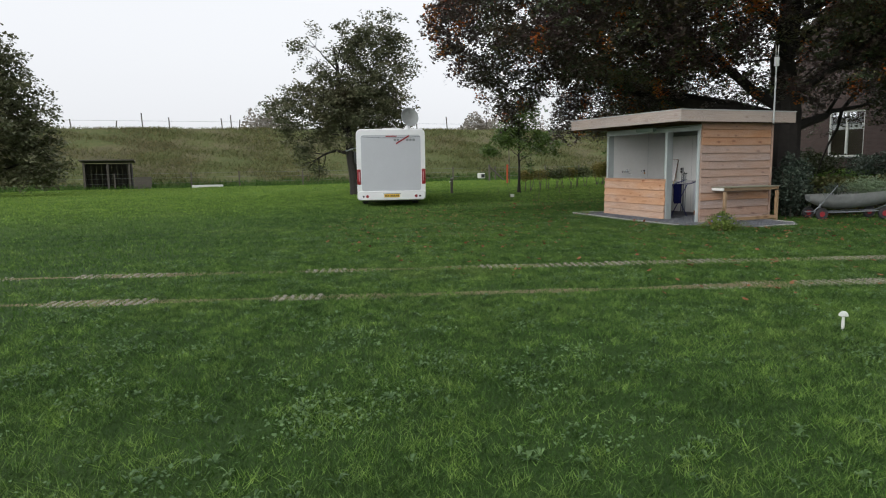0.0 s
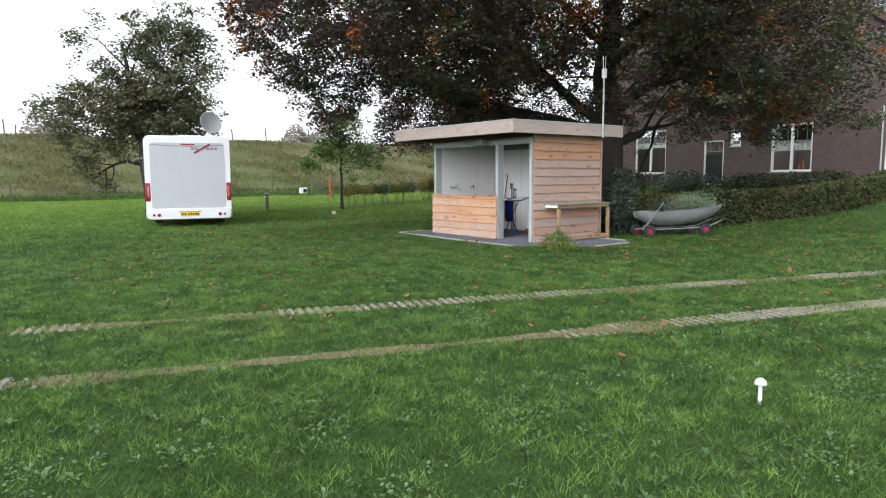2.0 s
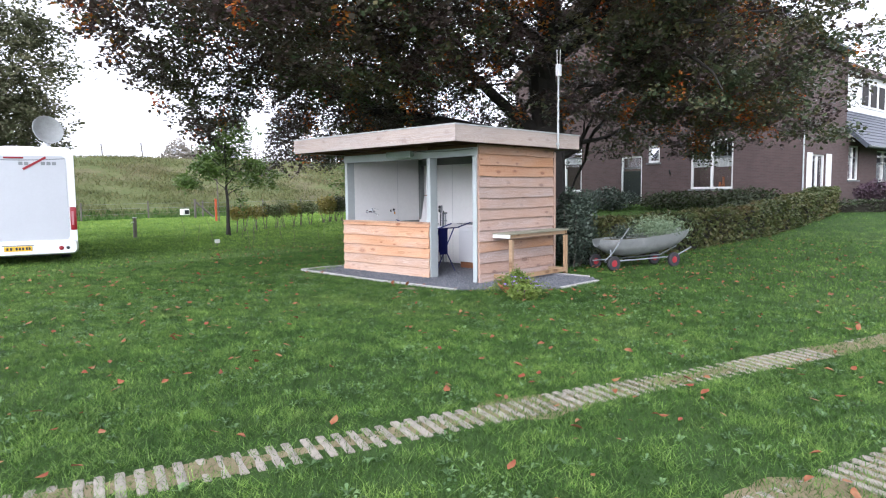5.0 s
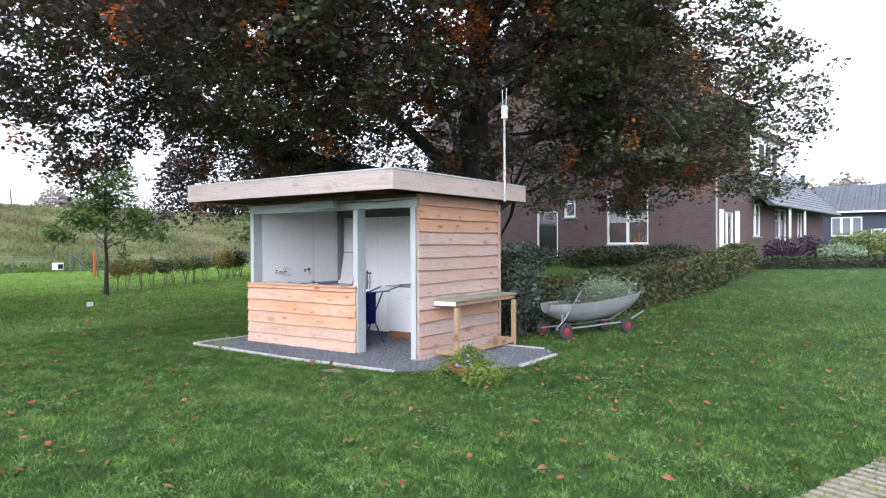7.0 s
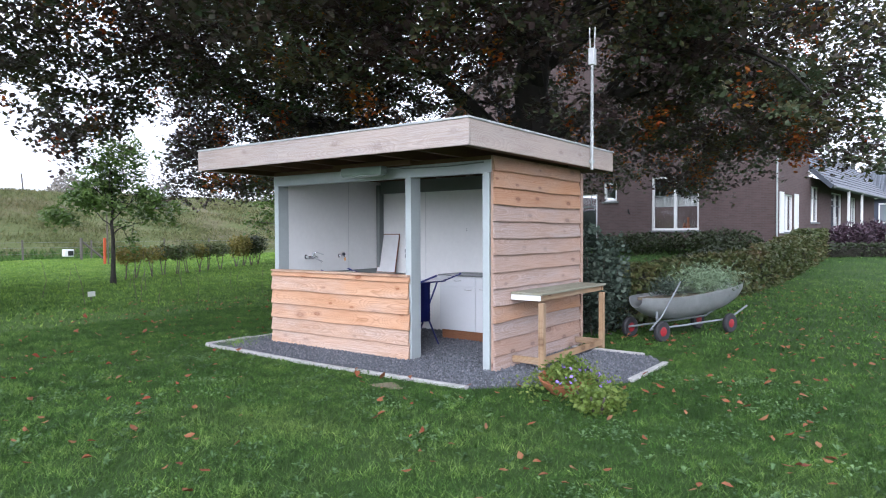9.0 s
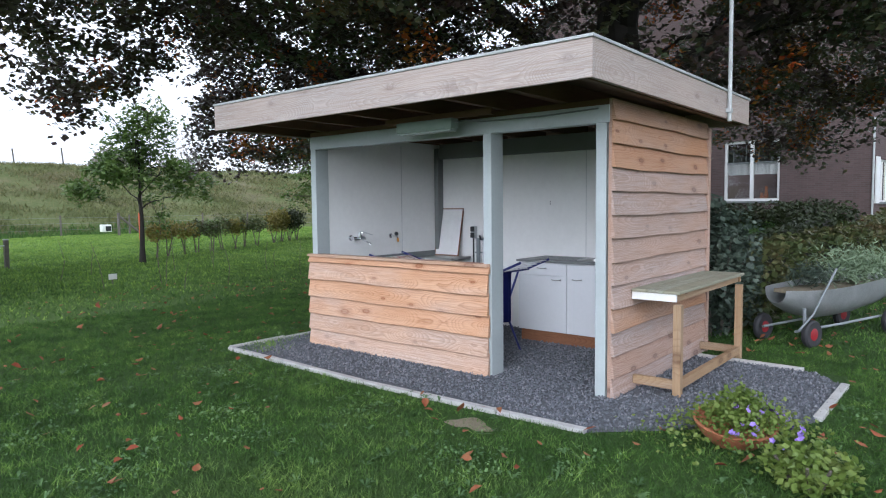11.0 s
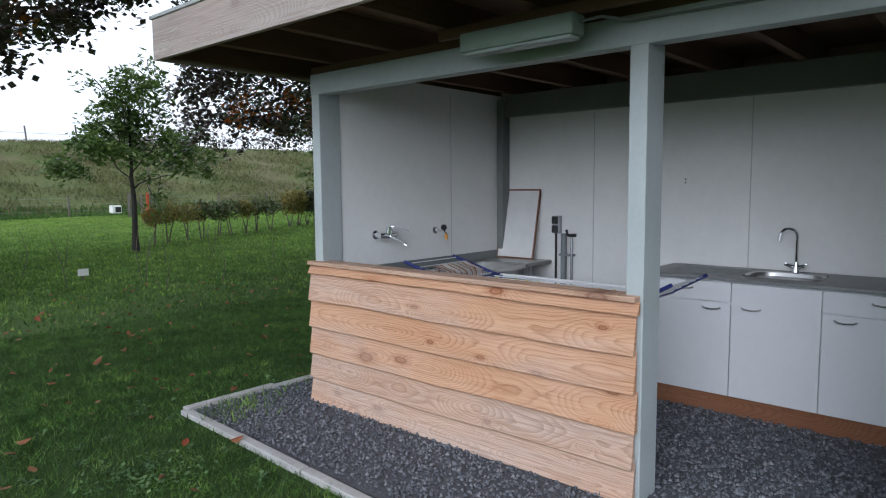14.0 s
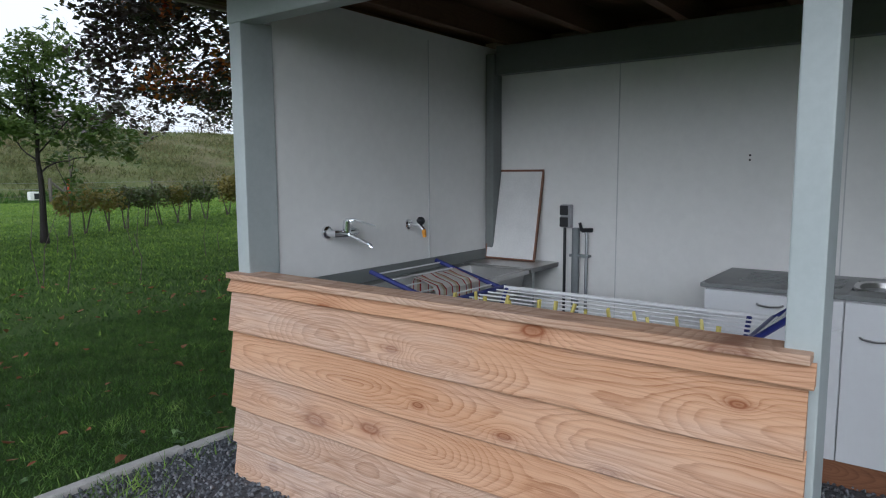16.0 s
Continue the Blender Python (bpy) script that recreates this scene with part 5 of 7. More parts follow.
for i in range(9):
    r = np.random.default_rng(430 + i)
    x, y = 112 + 6 * (i % 3), -2 + 5.5 * i + r.uniform(-2, 2)
    t = thing("far_tree", (x, y, lz(x, y)), label="hazy tree far behind the barn", category="tree", group="far trees")
    bmf = bm_tube([(x, y, lz(x, y) - 0.2), (x, y, 6)], [0.4, 0.2], 6)
    # trunk takes the same haze-pale colour as the leaves
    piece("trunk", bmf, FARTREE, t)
    o = r.normal(0, 1, (1500, 3))
    o /= np.linalg.norm(o, axis=1)[:, None]
    o *= (r.uniform(0.3, 1, 1500)[:, None] ** 0.6) * (1 + 0.25 * np.sin(o[:, :1] * 5 + i) * np.cos(o[:, 2:] * 6))
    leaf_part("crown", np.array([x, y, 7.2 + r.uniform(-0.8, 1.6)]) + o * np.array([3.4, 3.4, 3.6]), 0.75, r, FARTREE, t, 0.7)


# ---- gravel bed, kerbs ----
bed_bm = bmesh.new()
outline = [(11.22, 16.53), (11.2, 12.45), (12.05, 11.5), (12.3, 11.34), (13.4, 11.33), (13.72, 11.6), (13.76, 12.64), (14.3, 12.66), (14.3, 16.53)]
bed_bm.faces.new([bed_bm.verts.new((x, y, HUT_Z + 0.012)) for x, y in outline])
r_ = bmesh.ops.extrude_face_region(bed_bm, geom=list(bed_bm.faces))
for v_ in [g for g in r_["geom"] if isinstance(g, bmesh.types.BMVert)]:
    v_.co.z -= 0.15
gravel_bed = part("gravel_bed", bed_bm, GRAVEL_BED)
tagged(gravel_bed, "bed of dark slate gravel round the hut", "gravel", kind="structure")


def inside(x, y, poly):
    k = np.zeros(len(x), bool)
    for (x0, y0), (x1, y1) in zip(poly, poly[1:] + poly[:1]):
        c = ((y0 > y) != (y1 > y)) & (x < (x1 - x0) * (y - y0) / (y1 - y0 + 1e-12) + x0)
        k ^= c
    return k


rg = np.random.default_rng(5)
n = 38000
X, Y = rg.uniform(11.24, 15.1, n), rg.uniform(11.3, 16.7, n)
k = inside(X, Y, outline) & ~((X > 14.2) & (Y > 12.7)) & ~((X > 12.3) & (Y > 14.6) & (rg.uniform(0, 1, n) < 0.5))
X, Y = X[k], Y[k]
n = len(X)
sz = rg.uniform(0.006, 0.015, n)
base_t = np.array([(1, 0, 0), (-0.6, 0.9, 0), (-0.6, -0.9, 0), (0.1, 0, 1.0), (0, 0, -0.7)])
ang = rg.uniform(0, 6.28, n)
loc = base_t[None] * rg.uniform(0.6, 1.3, (n, 5, 1)) * sz[:, None, None]
ca, sa = np.cos(ang)[:, None], np.sin(ang)[:, None]
v = np.stack([loc[..., 0] * ca - loc[..., 1] * sa + X[:, None], loc[..., 0] * sa + loc[..., 1] * ca + Y[:, None], loc[..., 2] + HUT_Z + 0.016 + rg.uniform(0, 0.006, n)[:, None]], -1)
tri = np.array([(0, 1, 3), (1, 2, 3), (2, 0, 3), (1, 0, 4), (2, 1, 4), (0, 2, 4)])
f = (tri[None] + 5 * np.arange(n)[:, None, None]).reshape(-1, 3)
bulk("slate_gravel", v.reshape(-1, 3), f, GRAVEL, kind="stuff", label="loose dark slate chippings", category="gravel")

kerbs = thing("kerb", (11.2, 14.5, HUT_Z), label="pale narrow concrete kerb round the gravel", category="kerb", kind="structure")


def kerb_line(p0, p1, pieces, seed):
    r = random.Random(seed)
    p0, p1 = Vector((*p0, 0)), Vector((*p1, 0))
    L = (p1 - p0).length / pieces
    a = math.degrees(math.atan2(p1.y - p0.y, p1.x - p0.x))
    for i in range(pieces):
        q = p0.lerp(p1, i / pieces)
        piece("kerbstone", bm_box(0.004, -0.03, -0.1, L - 0.004, 0.03, 0.03 + r.uniform(-0.006, 0.006), bevel=0.006), KERB, kerbs, m=pose(q.x, q.y, HUT_Z + 0.005, 0, 0, a + r.uniform(-0.7, 0.7)))


kerb_line((11.21, 16.56), (11.13, 14.5), 3, 1)
kerb_line((11.13, 14.5), (11.19, 12.45), 3, 4)
kerb_line((11.21, 16.56), (13.3, 16.56), 3, 2)
kerb_line((12.35, 11.33), (13.42, 11.32), 2, 3)
kerb_line((13.75, 11.68), (13.78, 12.6), 1, 5)

bare = bmesh.new()
ring = [bare.verts.new((10.86 + 0.10 * (1 + 0.25 * math.sin(3 * a + 1) + 0.12 * math.sin(7 * a)) * math.cos(a), 13.15 + 0.17 * (1 + 0.25 * math.sin(3 * a + 1)) * math.sin(a), lz(10.86, 13.15) + 0.004)) for a in np.linspace(0, 2 * math.pi, 40)[:-1]]
mid_v = bare.verts.new((10.86, 13.15, lz(10.86, 13.15) + 0.012))
for j in range(len(ring)):
    bare.faces.new((ring[j], ring[(j + 1) % len(ring)], mid_v))
tagged(part("bare_soil", bare, SOIL), "worn patch of bare sandy soil beside the kerb", "soil", kind="structure")

# ---- concrete grid pavers in the two wheel tracks ----
for i in range(2):
    trk = thing("wheel_track", (6.0, strip_y(i, 6.0), HUT_Z), label="wheel track of concrete grid pavers half grown over", category="track", kind="structure")
    sb = bmesh.new()
    prev = None
    for j in range(241):
        x = -4 + 22 * j / 240
        y = strip_y(i, x)
        w = 0.19 + 0.05 * math.sin(x * 1.9 + i) + 0.035 * math.sin(x * 6.1 + 2 * i) + 0.03 * math.sin(x * 17.3)
        w *= 0.7 * min(1, max(0.62, (x - 3) / 5)) + 0.35 * max(0, math.sin(x * 2.7 + i) + 0.3 * math.sin(x * 7.1))
        z = lz(x, y)
        cur = [sb.verts.new((x, y - w, z + 0.003)), sb.verts.new((x, y - w * 0.4, z + 0.006)), sb.verts.new((x, y + w * 0.4, z + 0.006)), sb.verts.new((x, y + w, z + 0.003))]
        if prev and w > 0.03:
            for q in range(3):
                sb.faces.new((prev[q], cur[q], cur[q + 1], prev[q + 1]))
        prev = cur
    piece("bare_soil", sb, TRACK_SOIL, trk, "trodden sandy soil")
    bar = bmesh.new()
    for q in range(6):
        t0 = 0.012 + q * 0.0965
        box(bar, t0, -0.17, -0.06, t0 + 0.056, 0.17, 0.017, bevel=0.014)
    for w_ in (-0.1, 0.02, 0.12):
        box(bar, 0.014, w_ - 0.02, -0.06, 0.57, w_ + 0.02, 0.004)
    mesh = finish(bar, "grid_paver", CONCRETE)
    rr = random.Random(i)
    x = -2.6 if i == 0 else -1.0
    while x < 17:
        y = strip_y(i, x)
        a = math.atan2(strip_y(i, x + 0.3) - y, 0.3)
        if rr.random() < ((0.05 if x > 3.0 else 0.4) if i == 0 else (0.08 if x > 6.0 else 0.55)):
            x += 0.6 * math.cos(a)
            continue
        o = new("grid_paver", mesh)
        under(o, trk, pose(x, y, lz(x, y) + rr.uniform(-0.013, 0.003) - 0.012 * min(0.7, max(0, 1 - (x - 3) / 4)), rr.uniform(-1.0, 1.0), rr.uniform(-0.8, 0.8), math.degrees(a) + rr.uniform(-1.2, 1.2)))
        x += 0.6 * math.cos(a)

# ---- fallen leaves, clover ----
def curled_leaves(centres, size, r):
    """Oval leaves of two halves folded along the midrib, with lifted tips."""
    n_ = len(centres)
    a = r.uniform(0, 2 * np.pi, n_)
    d = np.stack([np.cos(a), np.sin(a), r.normal(0, 0.25, n_)], 1)
    w = np.stack([-np.sin(a), np.cos(a), r.normal(0, 0.3, n_)], 1)
    s_ = size * r.uniform(0.55, 1.25, n_)[:, None]
    up = np.zeros((n_, 3))
    up[:, 2] = 1
    curl = r.uniform(-0.12, 0.3, n_)[:, None]
    tip = r.uniform(-0.05, 0.25, n_)[:, None]
    side = s_ * r.uniform(0.22, 0.34, n_)[:, None]
    p = [centres - d * s_ * 0.5 + up * s_ * tip * 0.4, centres - d * s_ * 0.12 + w * side + up * s_ * curl, centres + d * s_ * 0.22 + w * side * 0.8 + up * s_ * curl,
         centres + d * s_ * 0.52 + up * s_ * tip, centres + d * s_ * 0.22 - w * side * 0.8 + up * s_ * curl * 0.7, centres - d * s_ * 0.12 - w * side + up * s_ * curl * 0.7]
    i_ = 6 * np.arange(n_)[:, None]
    return np.stack(p, 1).reshape(-1, 3), np.concatenate([i_ + np.array([[0, 1, 2, 3]]), i_ + np.array([[0, 3, 4, 5]])])


rl = np.random.default_rng(9)
n = 2100
ang, dist = rl.uniform(0, 6.28, n), rl.uniform(0, 1, n) ** 0.6 * 10
X, Y = 13.5 + np.cos(ang) * dist, 12.5 + np.sin(ang) * dist
k = (lawn_mask(X, Y) > 0.5) & (near_path(X, Y) > 0.4)
X, Y = X[k], Y[k]
c = np.stack([X, Y, land(X, Y) + 0.045], 1)
v, f = curled_leaves(c, 0.072, rl)
bulk("fallen_leaves", v, f, LITTER, kind="stuff", label="fallen orange and brown leaves on the lawn", category="leaves")
cl_ = np.stack([rl.uniform(-1, 13, 260), rl.uniform(2, 16, 260)], 1)
cl_ = cl_[(near_path(cl_[:, 0], cl_[:, 1]) < 6) & (lawn_mask(cl_[:, 0], cl_[:, 1]) > 0.9)]
c = np.repeat(cl_, 90, 0) + rl.normal(0, 0.13, (len(cl_) * 90, 2))
c = np.column_stack([c, land(c[:, 0], c[:, 1]) + rl.uniform(0.02, 0.05, len(c))])
v, f = leaf_quads(c, 0.023, rl, 0.35, 0.9)
bulk("clover", v, f, CLOVER, kind="stuff", label="pale clover and broad-leaved weeds in the lawn", category="weeds")

# broad-leaved rosettes (plantain, dandelion) in the lawn
ro = np.stack([rl.uniform(-2, 13, 2600), rl.uniform(2, 17, 2600)], 1)
ro = ro[(near_path(ro[:, 0], ro[:, 1]) < 6.5) & (lawn_mask(ro[:, 0], ro[:, 1]) > 0.9)]
per = 7
aa = rl.uniform(0, 6.28, len(ro) * per)
dd = rl.uniform(0.015, 0.06, len(ro) * per)
c0 = np.repeat(ro, per, 0)
hh = land(c0[:, 0], c0[:, 1])
ln, wd = rl.uniform(0.03, 0.065, len(aa)), rl.uniform(0.005, 0.011, len(aa))
ux, uy = np.cos(aa), np.sin(aa)
rise = rl.uniform(0.02, 0.05, len(aa))
v = np.empty((len(aa), 4, 3))
v[:, 0] = np.column_stack([c0[:, 0], c0[:, 1], hh + 0.012])
v[:, 1] = np.column_stack([c0[:, 0] + ux * ln * 0.55 - uy * wd, c0[:, 1] + uy * ln * 0.55 + ux * wd, hh + rise])
v[:, 2] = np.column_stack([c0[:, 0] + ux * ln, c0[:, 1] + uy * ln, hh + rise * 0.9])
v[:, 3] = np.column_stack([c0[:, 0] + ux * ln * 0.55 + uy * wd, c0[:, 1] + uy * ln * 0.55 - ux * wd, hh + rise])
bulk("broadleaf_weeds", v.reshape(-1, 3), np.arange(4 * len(aa)).reshape(-1, 4), CLOVER, kind="stuff", label="pale broad-leaved weed rosettes in the lawn", category="weeds")

# ---- side table on the clad wall ----
tb = thing("side_table", (13.1, 12.45, HUT_Z), label="narrow weathered wooden table standing against the clad wall", category="table")
TX0, TX1, TY0, TY1 = 12.27, 13.97, 12.245, 12.625
for i in range(3):
    w = (TY1 - TY0) / 3
    piece("top_board", bm_box(0, 0.002, 0, TX1 - TX0, w - 0.002, 0.024, bevel=0.003), TABLE_TOP, tb, "algae-grey table boards", m=pose(TX0, TY0 + i * w, 0.888))
piece("apron", bm_box(TX0 + 0.01, TY0 + 0.03, 0.828, TX0 + 0.035, TY1, 0.887, bevel=0.003), WINWHITE, tb, "white painted end apron")
piece("apron", bm_box(TX1 - 0.035, TY0 + 0.03, 0.828, TX1 - 0.01, TY1, 0.887, bevel=0.003), TABLE_LEG, tb)
piece("apron", bm_box(0, 0, 0, TX1 - TX0 - 0.08, 0.03, 0.062, bevel=0.003), TABLE_LEG, tb, m=pose(TX0 + 0.04, TY0 + 0.045, 0.825))
for x in (TX0 + 0.03, TX1 - 0.09):
    piece("leg", bm_box(-0.828 + 0.058, -0.03, -0.03, 0.0, 0.03, 0.03, bevel=0.004), TABLE_LEG, tb, "pressure-treated timber leg", m=pose(x + 0.03, TY0 + 0.03, 0.825, 0, 90, 0) @ pose(0.8 - 0.03 + 0.02, 0, 0))
    piece("stretcher", bm_box(0, -0.022, 0, TY1 - TY0 - 0.06, 0.022, 0.07, bevel=0.004), TABLE_LEG, tb, m=pose(x + 0.03, TY0 + 0.06, HUT_Z + 0.06, 0, 0, 90))
piece("foot_rail", bm_box(0, -0.022, 0, TX1 - TX0 - 0.18, 0.022, 0.07, bevel=0.004), TABLE_LEG, tb, m=pose(TX0 + 0.09, TY0 + 0.03, HUT_Z + 0.06))

# ---- tin bath cart planted with herbs ----
RIM = plain("dark_red_rim", (0.27, 0.012, 0.018), 0.5, 0, 0.3, 12)
cart = thing("planted_tub_cart", (15.8, 11.75, lz(15.8, 11.75)), rz=-21, label="old galvanised tub on red wheels planted with herbs", category="planter")
bm = bmesh.new()
rings = []
for i in range(15):
    u = -1 + 2 * i / 14
    w = 0.33 * max(0.12, (1 - abs(u) ** 4.0)) ** 0.5
    zt = 0.62 + 0.045 * u * u + 0.08 * u
    dep = 0.36 * max(0.15, (1 - abs(u) ** 3.0)) ** 0.5
    ring = []
    for j in range(11):
        a = math.pi * j / 10
        ring.append(bm.verts.new((u * 1.12, -math.cos(a) * w, zt - math.sin(a) ** 0.8 * dep)))
    rings.append(ring)
for a_, b_ in zip(rings, rings[1:]):
    for j in range(10):
        bm.faces.new((a_[j], b_[j], b_[j + 1], a_[j + 1]))
bmesh.ops.solidify(bm, geom=list(bm.faces), thickness=0.012)
part("tub", bm, GALV, cart, "dented galvanised tub", True)
bm = bmesh.new()
box(bm, -0.85, -0.2, 0.52, 0.85, 0.2, 0.56)
part("soil", bm, SOIL, cart)
for y in (-0.2, 0.2):
    part("chassis_rail", bm_tube([(-1.05, y * 0.9, 0.17), (-0.3, y, 0.18), (0.66, y, 0.2), (1.08, y, 0.36)], 0.014, 8), PIPE_GREY, cart, smooth=True)
part("axle_strut", bm_tube([(-0.92, -0.2, 0.14), (-0.94, -0.2, 0.40)], 0.018, 8), PIPE_GREY, cart)
part("push_handle", bm_tube([(-1.12, -0.26, 0.2), (-0.98, -0.32, 0.36), (-0.62, -0.33, 0.80)], 0.011, 8), PIPE_GREY, cart, smooth=True)
for x in (-0.92, 0.56):
    for y in (-0.27, 0.27):
        bm = bmesh.new()
        lathe(bm, [(0.068, -0.03), (0.125, -0.034), (0.142, -0.018), (0.145, 0), (0.142, 0.018), (0.125, 0.034), (0.068, 0.03)], 22, pose(x, y, 0.145, 90))
        wheel = part("wheel", bm, RUBBER, cart, "black tyre", True)
        bm = bmesh.new()
        lathe(bm, [(0.02, -0.037), (0.05, -0.034), (0.07, -0.028), (0.07, 0.028), (0.05, 0.034), (0.02, 0.037)], 18, pose(x, y, 0.145, 90))
        part("rim", bm, RIM, wheel, "red wheel rim", True)
rh = np.random.default_rng(51)
hb = rh.normal(0, 1, (2400, 3)) * np.array([0.30, 0.15, 0.10]) + np.array([0.40, 0, 0.76])
hb[:, 2] = np.maximum(hb[:, 2], 0.56)
v, f = leaf_quads(hb, 0.09, rh, 0.9, 0.16)
o = bulk("herb_foliage", v, f, LAVENDER)
o.parent = cart
hb = rh.normal(0, 1, (420, 3)) * np.array([0.12, 0.10, 0.06]) + np.array([-0.45, 0, 0.70])
hb[:, 2] = np.maximum(hb[:, 2], 0.56)
v, f = leaf_quads(hb, 0.10, rh, 1.1, 0.18)
o = bulk("herb_foliage", v, f, SHRUB)
o.parent = cart

# ---- flower bowl by the gravel ----
fb = thing("flower_bowl", (11.6, 11.66, HUT_Z), label="terracotta bowl overflowing with trailing violet-flowered plants", category="flowerpot")
bm = bmesh.new()
lathe(bm, [(0.13, 0.0), (0.20, 0.07), (0.235, 0.12), (0.245, 0.145), (0.23, 0.15), (0.21, 0.12), (0.02, 0.11)], 24, pose(0, 0, 0.0, 6, -8, 0))
part("bowl", bm, TERRA, fb, "tilted terracotta bowl", True)
rf = np.random.default_rng(61)
a = rf.uniform(0, 6.28, 4200)
d_ = np.abs(rf.normal(0, 1, 4200)) * 0.19
c = np.stack([np.cos(a) * d_ * 1.1 + 0.0, np.sin(a) * d_ * 1.25 - 0.05, 0.25 - d_ * 0.5 + rf.normal(0, 0.05, 4200)], 1)
c[:, 2] = np.maximum(c[:, 2], 0.02)
v, f = leaf_quads(c, 0.03, rf, 0.8, 0.75)
o = bulk("foliage", v, f, PETUNIA)
o.parent = fb
for i in range(46):
    a_ = rf.uniform(3.3, 6.2)
    d2 = rf.uniform(0.1, 0.42)
    p = Vector((math.cos(a_) * d2, math.sin(a_) * d2, 0.27 - 0.45 * d2 + rf.uniform(0.0, 0.06)))
    bm = bmesh.new()
    mz = Matrix.Translation(p) @ pose(0, 0, 0, rf.uniform(20, 70), rf.uniform(-40, 20), rf.uniform(0, 360))
    cen = bm.verts.new(mz @ Vector((0, 0, -0.008)))
    ringv = [bm.verts.new(mz @ Vector((0.021 * (1 if j % 2 else 0.72) * math.cos(j * math.pi / 5), 0.021 * (1 if j % 2 else 0.72) * math.sin(j * math.pi / 5), 0.004))) for j in range(10)]
    for j in range(10):
        bm.faces.new((cen, ringv[j], ringv[(j + 1) % 10]))
    part("flower", bm, FLOWER_DK if i % 11 == 0 else FLOWER, fb)
hedge_shrub("trailing_weeds", (11.15, 11.15), 0.5, -0.02, 0.22, 900, 0.045, PETUNIA, "yellow-green trailing plants spilling onto the grass", 62, "plant", 3)

# ---- garden light on the lawn ----
ml = thing("mushroom_light", (6.03, 4.79, lz(6.03, 4.79)), label="small pale mushroom-shaped garden light on a stem", category="garden light")
bm = bmesh.new()
lathe(bm, [(0.014, -0.03), (0.012, 0.08), (0.011, 0.13)], 12)
part("stem", bm, WINWHITE, ml, smooth=True)
bm = bmesh.new()
lathe(bm, [(0.012, 0.122), (0.036, 0.124), (0.038, 0.13), (0.031, 0.15), (0.016, 0.163), (0.003, 0.167)], 18)
part("cap", bm, plain("pale_cap", (0.55, 0.58, 0.52), 0.5), ml, smooth=True)

# ---- clothes drying rack inside the hut ----
rack = thing("drying_rack", (12.75, 14.75, HUT_Z), label="blue-framed clothes drying rack with white rods, pegs and laundry", category="drying rack")
CY0, CY1, CX0, CX1 = 14.03, 15.30, 12.42, 12.98
RZ = 0.932
for x in (CX0, CX1):
    part_pts = [(x, CY0, RZ), (x, CY1, RZ)]
    piece("frame_rail", bm_tube(part_pts, 0.011, 8), RODW, rack, smooth=True)
for y in (CY0, CY1):
    piece("end_bar", bm_tube([(CX0 - 0.02, y, RZ), (CX1 + 0.02, y, RZ)], 0.013, 8), BLUE, rack, smooth=True)
for i in range(6):
    x = CX0 + (i + 1) * (CX1 - CX0) / 7
    piece("rod", bm_tube([(x, CY0, RZ), (x, CY1, RZ)], 0.004, 6), RODW, rack)
for y in (CY0 + 0.06, CY1 - 0.06):
    piece("leg", bm_tube([(CX0 + 0.02, y, RZ), (CX1 - 0.02, y + 0.01, HUT_Z + 0.012)], 0.011, 8), BLUE, rack, smooth=True)
    piece("leg", bm_tube([(CX1 - 0.02, y + 0.025, RZ), (CX0 + 0.02, y + 0.025, HUT_Z + 0.012)], 0.011, 8), BLUE, rack, smooth=True)
# raised wing at the far end and lowered wing at the near end
for x in (CX0 + 0.02, CX1 - 0.02):
    piece("wing_arm", bm_tube([(x, CY1, RZ), (x, CY1 + 0.42, RZ + 0.11)], 0.012, 8), BLUE, rack, smooth=True)
    piece("wing_arm", bm_tube([(x, CY0, RZ), (x + 0.22, CY0 - 0.13, RZ + 0.09)], 0.012, 8), BLUE, rack, smooth=True)
for i in range(5):
    k = (i + 0.6) / 5
    piece("rod", bm_tube([(CX0 + 0.02, CY1 + 0.42 * k, RZ + 0.11 * k), (CX1 - 0.02, CY1 + 0.42 * k, RZ + 0.11 * k)], 0.004, 6), RODW, rack)
    piece("rod", bm_tube([(CX0 + 0.02 + 0.22 * k, CY0 - 0.13 * k, RZ + 0.09 * k), (CX1 - 0.02 + 0.22 * k, CY0 - 0.13 * k, RZ + 0.09 * k)], 0.004, 6), RODW, rack)


def cloth(name, x0, x1, y0, y1, z, drop0, drop1, mat, label, seed, rack_axis="x"):
    """A cloth folded over a rod: hangs drop0 on one side and drop1 on the other, with soft folds."""
    r = random.Random(seed)
    bm = bmesh.new()
    n_, m_ = 14, 12
    grid = []
    for i in range(n_ + 1):
        s_ = -drop0 + (drop0 + drop1) * i / n_
        row = []
        for j in range(m_ + 1):
            q = j / m_
            fold = 0.012 * math.sin(q * 9 + seed) + 0.006 * math.sin(q * 21 + seed * 2)
            off = (0.014 if s_ > 0 else -0.014) * min(1, abs(s_) / 0.02)
            zz = z + 0.008 - abs(s_)
            p = (x0 + (x1 - x0) * q, y0 + off + fold * min(1, abs(s_) / 0.1), zz) if rack_axis == "x" else (x0 + off + fold * min(1, abs(s_) / 0.1), y0 + (y1 - y0) * q, zz)
            row.append(bm.verts.new(p))
        grid.append(row)
    for a_, b_ in zip(grid, grid[1:]):
        for j in range(m_):
            bm.faces.new((a_[j], a_[j + 1], b_[j + 1], b_[j]))
    bmesh.ops.solidify(bm, geom=list(bm.faces), thickness=0.004)
    o = part(name, bm, mat, None, "", True)
    return tagged(o, label, "laundry")


